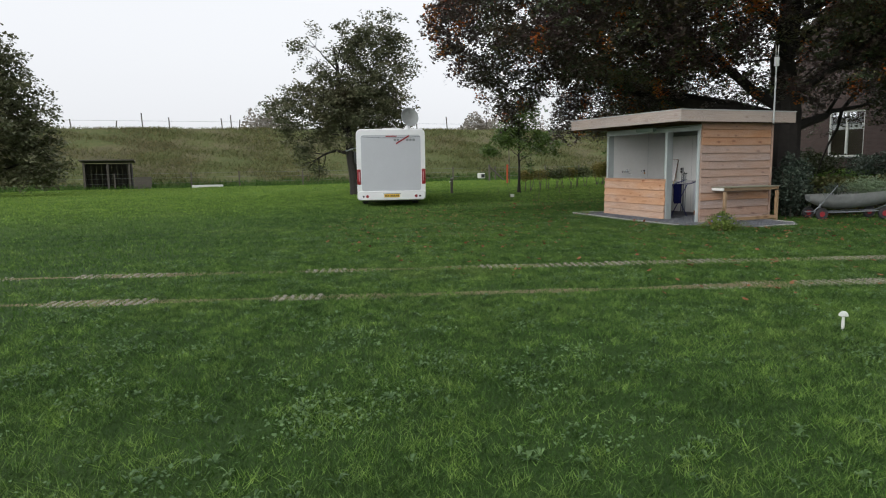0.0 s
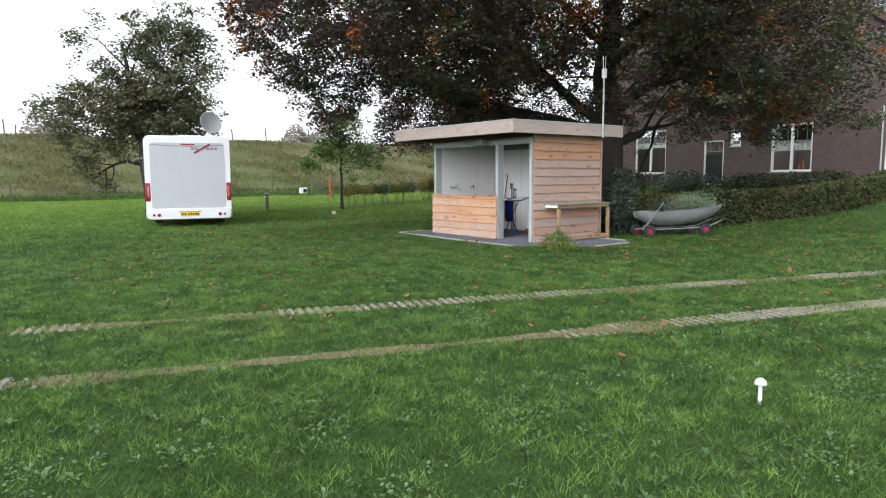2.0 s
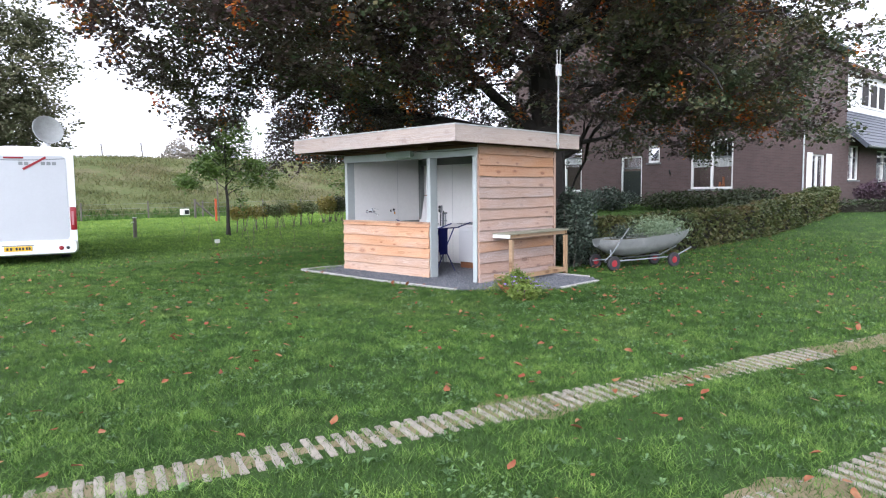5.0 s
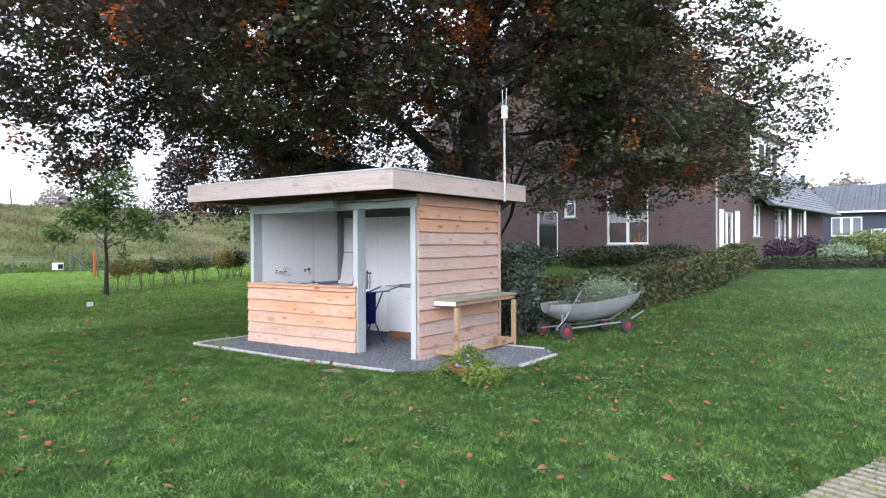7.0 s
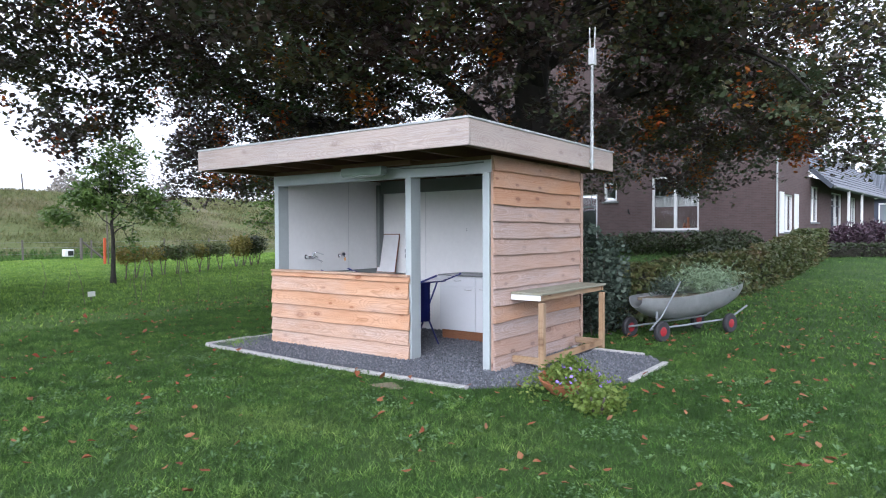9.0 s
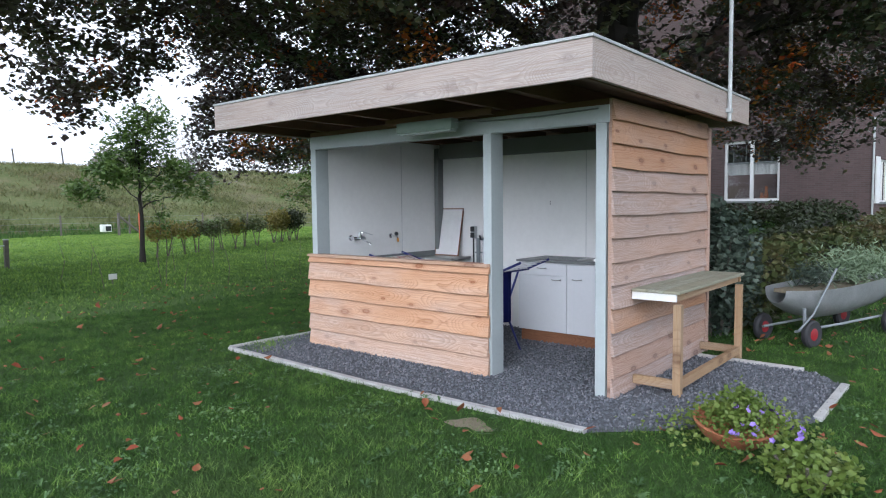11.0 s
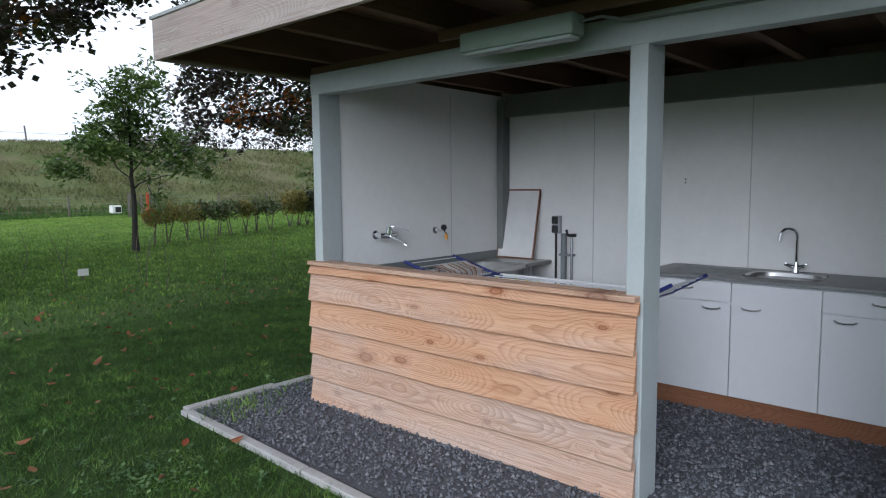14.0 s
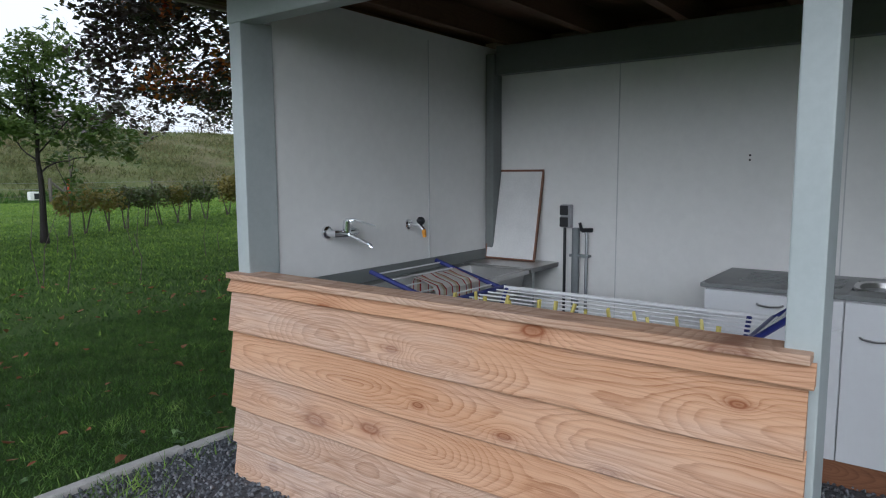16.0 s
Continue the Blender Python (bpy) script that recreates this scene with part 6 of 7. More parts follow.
def striped(name, axis_i, freq, stops):
    k = Mat(name)
    sep = k.n.new("ShaderNodeSeparateXYZ")
    k.link(k.coords(space="Object"), sep.inputs[0])
    m = k.n.new("ShaderNodeMath")
    m.operation = "MULTIPLY"
    m.inputs[1].default_value = freq
    k.link(sep.outputs[axis_i], m.inputs[0])
    fr = k.n.new("ShaderNodeMath")
    fr.operation = "FRACT"
    k.link(m.outputs[0], fr.inputs[0])
    c = k.ramp(fr.outputs[0], stops)
    c.node.color_ramp.interpolation = "CONSTANT"
    k.bump(k.noise(k.coords(), 400, 2, 0.6), 0.3, 0.002)
    return k.done(c, 0.95, 0, 0.1)


TOWEL = striped("striped_towel_cloth", 0, 9.0, [(0.0, (0.75, 0.70, 0.66)), (0.22, (0.40, 0.05, 0.06)), (0.3, (0.76, 0.72, 0.68)), (0.5, (0.62, 0.52, 0.38)), (0.66, (0.42, 0.07, 0.07)), (0.74, (0.78, 0.74, 0.70))])
NAVY = striped("navy_yellow_cloth", 1, 3.0, [(0.0, (0.02, 0.025, 0.14)), (0.42, (0.02, 0.025, 0.14)), (0.62, (0.55, 0.48, 0.09)), (0.8, (0.03, 0.035, 0.18))])
PALECLOTH = plain("pale_laundry", (0.70, 0.68, 0.67), 0.95, 0, 0.15, 20, 0.3)
bm = bmesh.new()
path_ = [(CY1 + 0.10, RZ - 0.3), (CY1 + 0.105, RZ - 0.1), (CY1 + 0.11, RZ + 0.03), (CY1 + 0.13, RZ + 0.05), (CY1 + 0.2, RZ + 0.068), (CY1 + 0.255, RZ + 0.084), (CY1 + 0.265, RZ + 0.06), (CY1 + 0.268, RZ - 0.05), (CY1 + 0.265, RZ - 0.2)]
grid = [[bm.verts.new((CX0 + 0.14 + 0.36 * j / 12, y + 0.006 * math.sin(j * 1.3 + i), z + 0.004 * math.sin(j * 0.9 + 2 * i))) for j in range(13)] for i, (y, z) in enumerate(path_)]
for a_, b_ in zip(grid, grid[1:]):
    for j in range(12):
        bm.faces.new((a_[j], a_[j + 1], b_[j + 1], b_[j]))
bmesh.ops.solidify(bm, geom=list(bm.faces), thickness=0.005)
tagged(part("striped_towel", bm, TOWEL, None, "", True), "white, red and tan striped towel draped over the drying rack", "laundry")
cloth("navy_towel", 12.44, 12.68, CY0, 0, RZ + 0.012, 0.50, 0.46, NAVY, "navy blue and yellow towel hung from the drying rack", 5)
cloth("white_laundry", CX0 + 0.163, 0, CY0 + 0.15, CY0 + 0.75, RZ, 0.3, 0.3, PALECLOTH, "pale laundry hung low on the drying rack", 7, "y")
rp = random.Random(4)
peg_bm = bmesh.new()
box(peg_bm, -0.006, -0.008, -0.03, 0.006, -0.001, 0.042, bevel=0.002)
box(peg_bm, -0.006, 0.001, -0.03, 0.006, 0.008, 0.042, bevel=0.002)
peg_mesh = finish(peg_bm, "clothes_peg", PEG)
for i in range(15):
    y = CY0 + 0.1 + 1.15 * i / 14 + rp.uniform(-0.02, 0.02)
    o = new("clothes_peg", peg_mesh)
    o.matrix_world = pose(CX0 + 0.08 * rp.choice((1, 2, 2)), y, RZ + 0.006, rp.uniform(-18, 18), rp.uniform(-15, 15), 90 + rp.uniform(-20, 20))
    tagged(o, "pale yellow clothes peg clipped on the drying rack", "peg", "clothes pegs")


# ---- motorhome ----
MH = pose(7.8, 22.15, lz(7.83, 22.2), 0, 0, -16.5) @ Matrix.Diagonal((0.985, 1, 0.945, 1))
mh = thing("motorhome", label="white motorhome with a grey rear panel and a roof dish", category="motorhome")
mh.matrix_world = MH


def section(y, w, z0, z1, r, n=5):
    pts = []
    for cx, cz, a0 in ((w - r, z1 - r, 0), (-w + r, z1 - r, 90), (-w + r, z0 + r, 180), (w - r, z0 + r, 270)):
        for i in range(n + 1):
            a = radians(a0 + 90 * i / n)
            pts.append((cx + r * math.cos(a), y, cz + r * math.sin(a)))
    return pts


def loft(bm, secs):
    rings_ = [[bm.verts.new(p) for p in s_] for s_ in secs]
    for a_, b_ in zip(rings_, rings_[1:]):
        for j in range(len(a_)):
            k = (j + 1) % len(a_)
            bm.faces.new((a_[j], a_[k], b_[k], b_[j]))
    bm.faces.new(rings_[0])
    bm.faces.new(rings_[-1][::-1])


bm = bmesh.new()
loft(bm, [section(0.04, 1.11, 0.42, 2.66, 0.16), section(0.10, 1.15, 0.38, 2.72, 0.2), section(0.5, 1.15, 0.38, 2.74, 0.2), section(5.6, 1.15, 0.38, 2.74, 0.2), section(6.4, 1.12, 0.38, 2.5, 0.3), section(7.0, 1.05, 0.38, 1.5, 0.3)])
part("body", bm, WHITE, mh, smooth=True)
bm = bmesh.new()
loft(bm, [section(0.0, 1.15, 0.42, 2.70, 0.15), section(0.06, 1.155, 0.40, 2.73, 0.17)])
fr = part("rear_surround", bm, WHITE, mh, "white moulded rear surround", True)
bm = bmesh.new()
loft(bm, [section(-0.012, 0.995, 0.575, 2.52, 0.09), section(0.02, 1.0, 0.57, 2.525, 0.09)])
rp_ = part("rear_panel", bm, REAR_GREY, mh, "pale grey rear panel")
bm = bmesh.new()
for i in range(12):
    u0, u1 = -0.98 + 1.96 * i / 12, -0.98 + 1.96 * (i + 1) / 12
    z0_, z1_ = 2.455 - 0.045 * (1 - u0 * u0), 2.455 - 0.045 * (1 - u1 * u1)
    q = [bm.verts.new(p) for p in ((u0, -0.016, z0_), (u1, -0.016, z1_), (u1, -0.016, z1_ + 0.022), (u0, -0.016, z0_ + 0.022), (u0, -0.012, z0_), (u1, -0.012, z1_), (u1, -0.012, z1_ + 0.022), (u0, -0.012, z0_ + 0.022))]
    for f_ in ((0, 1, 2, 3), (4, 7, 6, 5), (0, 4, 5, 1), (3, 2, 6, 7)):
        bm.faces.new([q[j] for j in f_])
part("trim_line", bm, PIPE_GREY, rp_)
part("brake_light", bm_box(-0.17, -0.026, 2.455, 0.20, -0.011, 2.495, bevel=0.006), RED, rp_, "high red brake light")
# emblem: plain bars and a red slash
for i in range(7):
    x = 0.10 + 0.105 * i
    if i in (2, 3):
        continue
    part("emblem_bar", bm_box(x, -0.022, 2.31, x + 0.08, -0.011, 2.385, bevel=0.004), PIPE_GREY, rp_)
sl = bmesh.new()
box(sl, -0.26, -0.026, -0.02, 0.26, -0.0115, 0.028, m=pose(0.40, 0, 2.35, 0, -32, 0))
part("emblem_slash", sl, RED, rp_, "red slash of the emblem")
# lower bumper with plate and lamps
bm = bmesh.new()
loft(bm, [section(-0.05, 1.12, 0.27, 0.56, 0.1), section(0.03, 1.16, 0.24, 0.60, 0.12), section(0.3, 1.155, 0.24, 0.58, 0.1)])
bp = part("bumper", bm, WHITE, mh, "white rear bumper", True)
part("plate", bm_box(-0.26, -0.066, 0.35, 0.26, -0.049, 0.46, bevel=0.004), YELLOW, bp, "yellow number plate")
for x in (-0.2, -0.13, -0.03, 0.03, 0.09, 0.16, 0.21):
    part("plate_mark", bm_box(x - 0.02, -0.069, 0.375, x + 0.02, -0.0655, 0.435), BLACK, bp)
part("plate_lamp", bm_box(-0.3, -0.064, 0.465, 0.3, -0.049, 0.487, bevel=0.004), PIPE_GREY, bp)
for x in (-0.82, 0.82):
    for dx, r_l, mt in ((0, 0.05, RED), (-0.13 if x < 0 else 0.13, 0.035, BLACK)):
        bm = bmesh.new()
        lathe(bm, [(r_l, 0), (r_l, 0.02), (r_l * 0.6, 0.03)], 16, pose(x + dx, -0.04, 0.39, 90))
        part("fog_lamp", bm, mt, bp, smooth=True)
for s_ in (-1, 1):
    bm = bmesh.new()
    box(bm, -0.065 + 1.09 * s_, -0.03, 0.80, 0.065 + 1.09 * s_, 0.12, 1.34, bevel=0.03)
    tl = part("tail_light", bm, RED, mh, "tall red tail light", True)
    part("reverse_lens", bm_box(-0.022 + 1.075 * s_, -0.036, 0.92, 0.022 + 1.075 * s_, -0.028, 1.24, bevel=0.003), plain("clear_red_lens", (0.5, 0.22, 0.24), 0.2), tl)
part("underbody", bm_box(-1.0, 0.25, 0.2, 1.0, 6.6, 0.4), BLACK, mh)
for x in (-1.0, 0.82):
    for y in (1.9, 5.9):
        bm = bmesh.new()
        lathe(bm, [(0.2, -0.1), (0.31, -0.11), (0.34, -0.08), (0.34, 0.08), (0.31, 0.11), (0.2, 0.1)], 24, pose(x + 0.09, y, 0.34, 0, 90, 0))
        wl_ = part("wheel", bm, RUBBER, mh, "black tyre", True)
        bm = bmesh.new()
        lathe(bm, [(0.05, -0.112), (0.2, -0.1), (0.2, 0.1), (0.05, 0.112)], 16, pose(x + 0.09, y, 0.34, 0, 90, 0))
        part("rim", bm, GALV, wl_, smooth=True)
part("side_window", bm_box(1.146, 1.2, 1.55, 1.162, 2.2, 2.1, bevel=0.006), BLACK, mh, "dark side window")
part("side_window", bm_box(-1.162, 1.2, 1.55, -1.146, 2.2, 2.1, bevel=0.006), BLACK, mh, "dark side window")
part("window_flap", bm_box(-0.0, 0, 0, 0.42, 0.9, 0.02, m=pose(-1.56, 1.2, 2.0, 0, -18, 0)), PIPE_GREY, mh, "hinged open window flap")
part("side_locker", bm_box(-1.24, 0.5, 1.55, -1.15, 0.95, 1.98, bevel=0.02), BLACK, mh)
part("roof_light", bm_box(-0.25, 1.2, 2.735, 0.4, 1.9, 2.82, bevel=0.03), WHITE, mh, "low white roof light", True)
dish = part("dish_mount", bm_tube([(0.62, 0.8, 2.72), (0.62, 0.8, 2.86), (0.66, 0.7, 3.05)], [0.16, 0.06, 0.03], 12), WHITE, mh, smooth=True)
bm = bmesh.new()
prof_ = [(0.002, 0.0), (0.12, 0.008), (0.24, 0.035), (0.33, 0.07), (0.34, 0.078)]
lathe(bm, prof_ + [(0.335, 0.085), (0.24, 0.048), (0.12, 0.02), (0.002, 0.012)], 26, pose(0.66, 0.62, 3.16, 78, 0, 25))
part("dish", bm, GALV, dish, "grey satellite dish", True)
part("feed_arm", bm_tube([(0.66, 0.6, 2.9), (0.5, 0.95, 2.98)], 0.018, 6), WHITE, dish)

# ---- brick house on its mound ----
HZ = 0.90
HOUSE = pose(32.16, 13.35, HZ, 0, 0, -5.0)
house = thing("brick_house", label="brown brick farmhouse with white window frames and slate roof", category="house")
house.matrix_world = HOUSE


def wall_with_holes(length, height, holes, thick, m, name, material, gable=None, label=""):
    """A wall along +x of its own frame, outer face at y=0, with real openings (x0, x1, z0, z1)."""
    bm = bmesh.new()
    xs = sorted({0, length} | {h[0] for h in holes} | {h[1] for h in holes})
    zs = sorted({0, height} | {h[2] for h in holes} | {h[3] for h in holes})
    for xa, xb in zip(xs, xs[1:]):
        for za, zb in zip(zs, zs[1:]):
            if not any(h[0] <= xa and xb <= h[1] and h[2] <= za and zb <= h[3] for h in holes):
                box(bm, xa, 0, za, xb, thick, zb)
    if gable:
        pts = [(0, height), (length, height)] + gable
        f0 = [bm.verts.new((x, 0, z)) for x, z in pts]
        f1 = [bm.verts.new((x, thick, z)) for x, z in pts]
        bm.faces.new(f0)
        bm.faces.new(f1[::-1])
        for j in range(len(pts)):
            k = (j + 1) % len(pts)
            bm.faces.new((f0[j], f1[j], f1[k], f0[k]))
    bmesh.ops.remove_doubles(bm, verts=list(bm.verts), dist=1e-5)
    for v_ in bm.verts:
        v_.co = m @ v_.co
    return part(name, bm, material, house, label)


def brick_material():
    k = Mat("brown_brickwork")
    geo = k.coords(space="Object")
    sep = k.n.new("ShaderNodeSeparateXYZ")
    k.link(geo, sep.inputs[0])
    add = k.n.new("ShaderNodeMath")
    add.operation = "ADD"
    k.link(sep.outputs["X"], add.inputs[0])
    k.link(sep.outputs["Y"], add.inputs[1])
    cb = k.n.new("ShaderNodeCombineXYZ")
    k.link(add.outputs[0], cb.inputs[0])
    k.link(sep.outputs["Z"], cb.inputs[1])
    br = k.n.new("ShaderNodeTexBrick")
    br.inputs["Scale"].default_value = 1.0
    br.inputs["Brick Width"].default_value, br.inputs["Row Height"].default_value, br.inputs["Mortar Size"].default_value = 0.22, 0.062, 0.007
    br.inputs["Color1"].default_value, br.inputs["Color2"].default_value = (0.088, 0.06, 0.056, 1), (0.125, 0.086, 0.08, 1)
    br.inputs["Mortar"].default_value = (0.125, 0.112, 0.105, 1)
    k.link(cb.outputs[0], br.inputs["Vector"])
    c = k.mix(0.35, br.outputs["Color"], k.ramp(k.noise(geo, 1.3, 5, 0.7), [(0.3, (0.07, 0.048, 0.045)), (0.7, (0.13, 0.092, 0.086))]))
    k.bump(br.outputs["Fac"], -0.4, 0.008)
    return k.done(c, 0.9, 0, 0.2)


BRICKWORK = brick_material()
# frame of the gable wall: x runs north along the wall, outer face to the west
GW = Matrix(((0, 1, 0, 0), (1, 0, 0, 0), (0, 0, 1, 0), (0, 0, 0, 1)))
gable_holes = [(2.75, 4.65, 0.72, 2.86), (7.05, 8.2, 0.1, 2.3), (6.15, 6.75, 1.95, 2.75), (10.5, 12.6, 0.66, 3.0)]
GH = 3.4
wall_with_holes(15.0, GH, gable_holes, 0.3, GW, "wall", BRICKWORK, gable=[(15.0, 6.55), (7.5, 12.2), (-0.0, 6.55)], label="brown brick gable wall")
SH = 2.9
side_holes = [(0.55, 2.0, 0.65, 2.05), (4.7, 6.1, 1.05, 2.55), (8.6, 11.0, 0.15, 2.45), (13.2, 14.6, 0.9, 2.4)]
SIDE = Matrix(((1, 0, 0, 0.302), (0, 1, 0, 0), (0, 0, 1, 0), (0, 0, 0, 1)))
wall_with_holes(20.2, SH, side_holes, 0.3, SIDE, "wall", BRICKWORK, label="brown brick side wall")
part("wall", bm_box(20.2, 0.31, 0, 20.5, 14.9, SH), BRICKWORK, house)
part("wall", bm_box(0.31, 14.7, 0, 20.2, 15.0, SH), BRICKWORK, house)
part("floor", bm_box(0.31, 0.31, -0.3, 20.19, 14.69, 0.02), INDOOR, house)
part("footing", bm_box(-0.02, -0.02, -0.9, 20.5, 15.0, -0.001), BRICK, house)


def window(x0, x1, z0, z1, m, cols=2, upper=0.0, curtain=0.0, name="window", door=False, t=0.09):
    """A white-framed window in a wall frame m; casements, glass, sill and a dim room behind."""
    def go(bm_):
        for v_ in bm_.verts:
            v_.co = m @ v_.co
        return bm_
    fr_ = bmesh.new()
    box(fr_, x0, 0.06, z0, x0 + t, 0.16, z1)
    box(fr_, x1 - t, 0.06, z0, x1, 0.16, z1)
    box(fr_, x0 + t, 0.06, z0, x1 - t, 0.16, z0 + t)
    box(fr_, x0 + t, 0.06, z1 - t, x1 - t, 0.16, z1)
    w = part(name, go(fr_), WINWHITE, house, "white painted frame")
    for i in range(1, cols):
        xm = x0 + (x1 - x0) * i / cols
        part("mullion", go(bm_box(xm - t * 0.6, 0.055, z0 + t, xm + t * 0.6, 0.155, z1 - t)), WINWHITE, w)
    if upper:
        part("transom", go(bm_box(x0 + t, 0.075, z1 - upper - 0.025, x1 - t, 0.145, z1 - upper + 0.025)), POST_DK, w)
        for i in range(cols * 2):
            xm = x0 + t + (x1 - x0 - 2 * t) * (i + 0.5) / (cols * 2)
            part("glazing_bar", go(bm_box(xm - 0.012, 0.09, z1 - upper + 0.026, xm + 0.012, 0.12, z1 - t)), POST_DK, w)
    g = part("pane", go(bm_box(x0 + t, 0.1, z0 + t, x1 - t, 0.108, z1 - t)), GLASS, w, "dark reflecting glass")
    g.visible_shadow = False
    if not door:
        part("sill", go(bm_box(x0 - 0.08, -0.05, z0 - 0.07, x1 + 0.08, 0.058, z0 - 0.003)), POST_DK, w)
    if curtain:
        cb_ = bmesh.new()
        n_ = 40
        prev_ = None
        for i in range(n_ + 1):
            xx = x0 + t + (x1 - x0 - 2 * t) * i / n_
            yy = 0.19 + 0.012 * math.sin(i * 1.7)
            cur_ = [cb_.verts.new((xx, yy, z1 - upper - 0.03)), cb_.verts.new((xx, yy, z1 - upper - curtain))]
            if prev_:
                cb_.faces.new((prev_[0], cur_[0], cur_[1], prev_[1]))
            prev_ = cur_
        part("curtain", go(cb_), CURTAIN, w, "short white lace curtain")
    return w


w1 = window(*gable_holes[0], GW, 2, 0.78, 0.42)
for x, h_ in ((3.25, 0.42), (3.4, 0.2)):
    bm = bmesh.new()
    lathe(bm, [(0.05, 0), (0.075, 0.08), (0.04, h_ * 0.6), (0.05, h_)], 12, GW @ pose(x, 0.22, gable_holes[0][2] + 0.09))
    part("vase", bm, TERRA, w1, "terracotta vase on the window ledge", True)
window(*gable_holes[2], GW, 1)
window(*gable_holes[3], GW, 2, 0.65, 0.3)
dr = window(*gable_holes[1], GW, 1, 0.55, 0.0, "door", True)
part("door_leaf", bm_box(0.1, 7.14, 0.1, 0.14, 8.11, 1.6), plain("dark_green_door_paint", (0.03, 0.04, 0.034), 0.4), dr, "dark green panelled door")
window(*side_holes[0], SIDE, 2, t=0.05)
for x0, x1 in ((-0.0, 0.5), (2.05, 2.6)):
    part("shutter", bm_box(x0 + 0.305, -0.045, 0.6, x1 + 0.302, -0.004, 2.1, bevel=0.006), WINWHITE, house, "white painted shutter")
window(*side_holes[1], SIDE, 2, 0.5, t=0.05)
window(*side_holes[2], SIDE, 2, 0.6, 0, "door", True, 0.05)
window(*side_holes[3], SIDE, 2, 0.5, t=0.05)
part("downpipe", bm_tube([(-0.05, -0.02, -0.2), (-0.05, -0.02, 3.3)], 0.032, 8), GALV, house, "white corner downpipe")


def slab(pts, thick, mat, name, label="", lap=0):
    """A roof plane through four corners, its upper face stepped into tile courses when lap is given."""
    bm = bmesh.new()
    a_, b_, c_, d_ = [Vector(p) for p in pts]       # eave start, eave end, ridge end, ridge start
    nrm = (b_ - a_).cross(d_ - a_).normalized()
    n_ = max(1, lap)
    top_ = []
    for i in range(n_):
        for k, off in ((i / n_, 0.025 if lap else 0.0), ((i + 1) / n_, 0.0)):
            top_.append((bm.verts.new(a_.lerp(d_, k) + nrm * off), bm.verts.new(b_.lerp(c_, k) + nrm * off)))
    low_ = [(bm.verts.new(p - nrm * thick), bm.verts.new(q - nrm * thick)) for p, q in ((a_, b_), (d_, c_))]
    for (p, q), (p2, q2) in zip(top_, top_[1:]):
        bm.faces.new((p, q, q2, p2))
    bm.faces.new((low_[1][0], low_[1][1], low_[0][1], low_[0][0]))
    bm.faces.new((low_[0][0], low_[0][1], top_[0][1], top_[0][0]))
    bm.faces.new((top_[-1][0], top_[-1][1], low_[1][1], low_[1][0]))
    bm.faces.new([t_[0] for t_ in top_] + [low_[1][0], low_[0][0]])
    bm.faces.new([t_[1] for t_ in top_][::-1] + [low_[0][1], low_[1][1]])
    return part(name, bm, mat, house, label)


# front block roof, then the long roof over the side wall with its flat dormer
slab([(-0.25, -0.35, 6.42), (4.6, -0.35, 6.42), (4.6, 7.5, 12.4), (-0.25, 7.5, 12.4)], 0.16, SLATE, "roof", "dark slate roof", 26)
slab([(4.6, 15.35, 6.42), (-0.25, 15.35, 6.42), (-0.25, 7.5, 12.4), (4.6, 7.5, 12.4)], 0.16, SLATE, "roof", "", 26)
slab([(4.61, -0.9, 2.5), (20.7, -0.9, 2.5), (20.7, 4.2, 7.45), (4.61, 4.2, 7.45)], 0.16, SLATE, "roof", "long dark slate roof over the side wall", 28)
slab([(20.7, 9.3, 2.5), (4.61, 9.3, 2.5), (4.61, 4.2, 7.45), (20.7, 4.2, 7.45)], 0.16, SLATE, "roof", "", 24)
bm = bmesh.new()
for p0, p1 in (((-0.3, -0.4, 6.3), (-0.3, 7.5, 12.3)), ((-0.3, 15.4, 6.3), (-0.3, 7.5, 12.3))):
    p0, p1 = Vector(p0), Vector(p1)
    q = [bm.verts.new(p + d) for p in (p0, p1) for d in (Vector((0, 0, -0.12)), Vector((0.04, 0, -0.12)), Vector((0.04, 0, 0.22)), Vector((0, 0, 0.22)))]
    for f_ in ((0, 1, 5, 4), (1, 2, 6, 5), (2, 3, 7, 6), (3, 0, 4, 7), (3, 2, 1, 0), (4, 5, 6, 7)):
        bm.faces.new([q[j] for j in f_])
part("verge_board", bm, VERGE, house, "brown verge board")
part("wall", bm_box(0.302, 0.0, 2.902, 4.6, 0.3, 6.55), BRICKWORK, house, "upper brick side wall")
part("wall", bm_box(4.3, 0.302, 2.902, 4.6, 14.7, 6.55), BRICKWORK, house, "upper brick rear wall")
dm = part("dormer", bm_box(4.7, 1.0, 4.15, 14.4, 3.9, 6.25), WINWHITE, house, "white boarded dormer")
part("dormer_roof", bm_box(4.62, 0.7, 6.252, 14.85, 4.1, 6.47, bevel=0.02), VERGE, dm, "brown dormer roof edge")
part("dormer_cheek", bm_box(4.62, 0.98, 4.1, 4.698, 3.9, 6.25), SLATE, dm, "slate dormer cheek")
for x in (5.6, 9.6, 10.9, 12.2):
    fr2 = part("dormer_window", bm_box(x, 0.955, 4.65, x + 1.15, 0.998, 5.95, bevel=0.01), WINWHITE, dm, "white dormer window")
    fr2.parent = house
    # opaque sheet coloured dark for the dim room behind the glass
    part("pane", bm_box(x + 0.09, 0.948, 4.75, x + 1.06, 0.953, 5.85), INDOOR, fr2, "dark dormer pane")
part("gutter", bm_tube([(4.6, -0.95, 2.45), (20.6, -0.95, 2.45)], 0.05, 8), POST_DK, house)
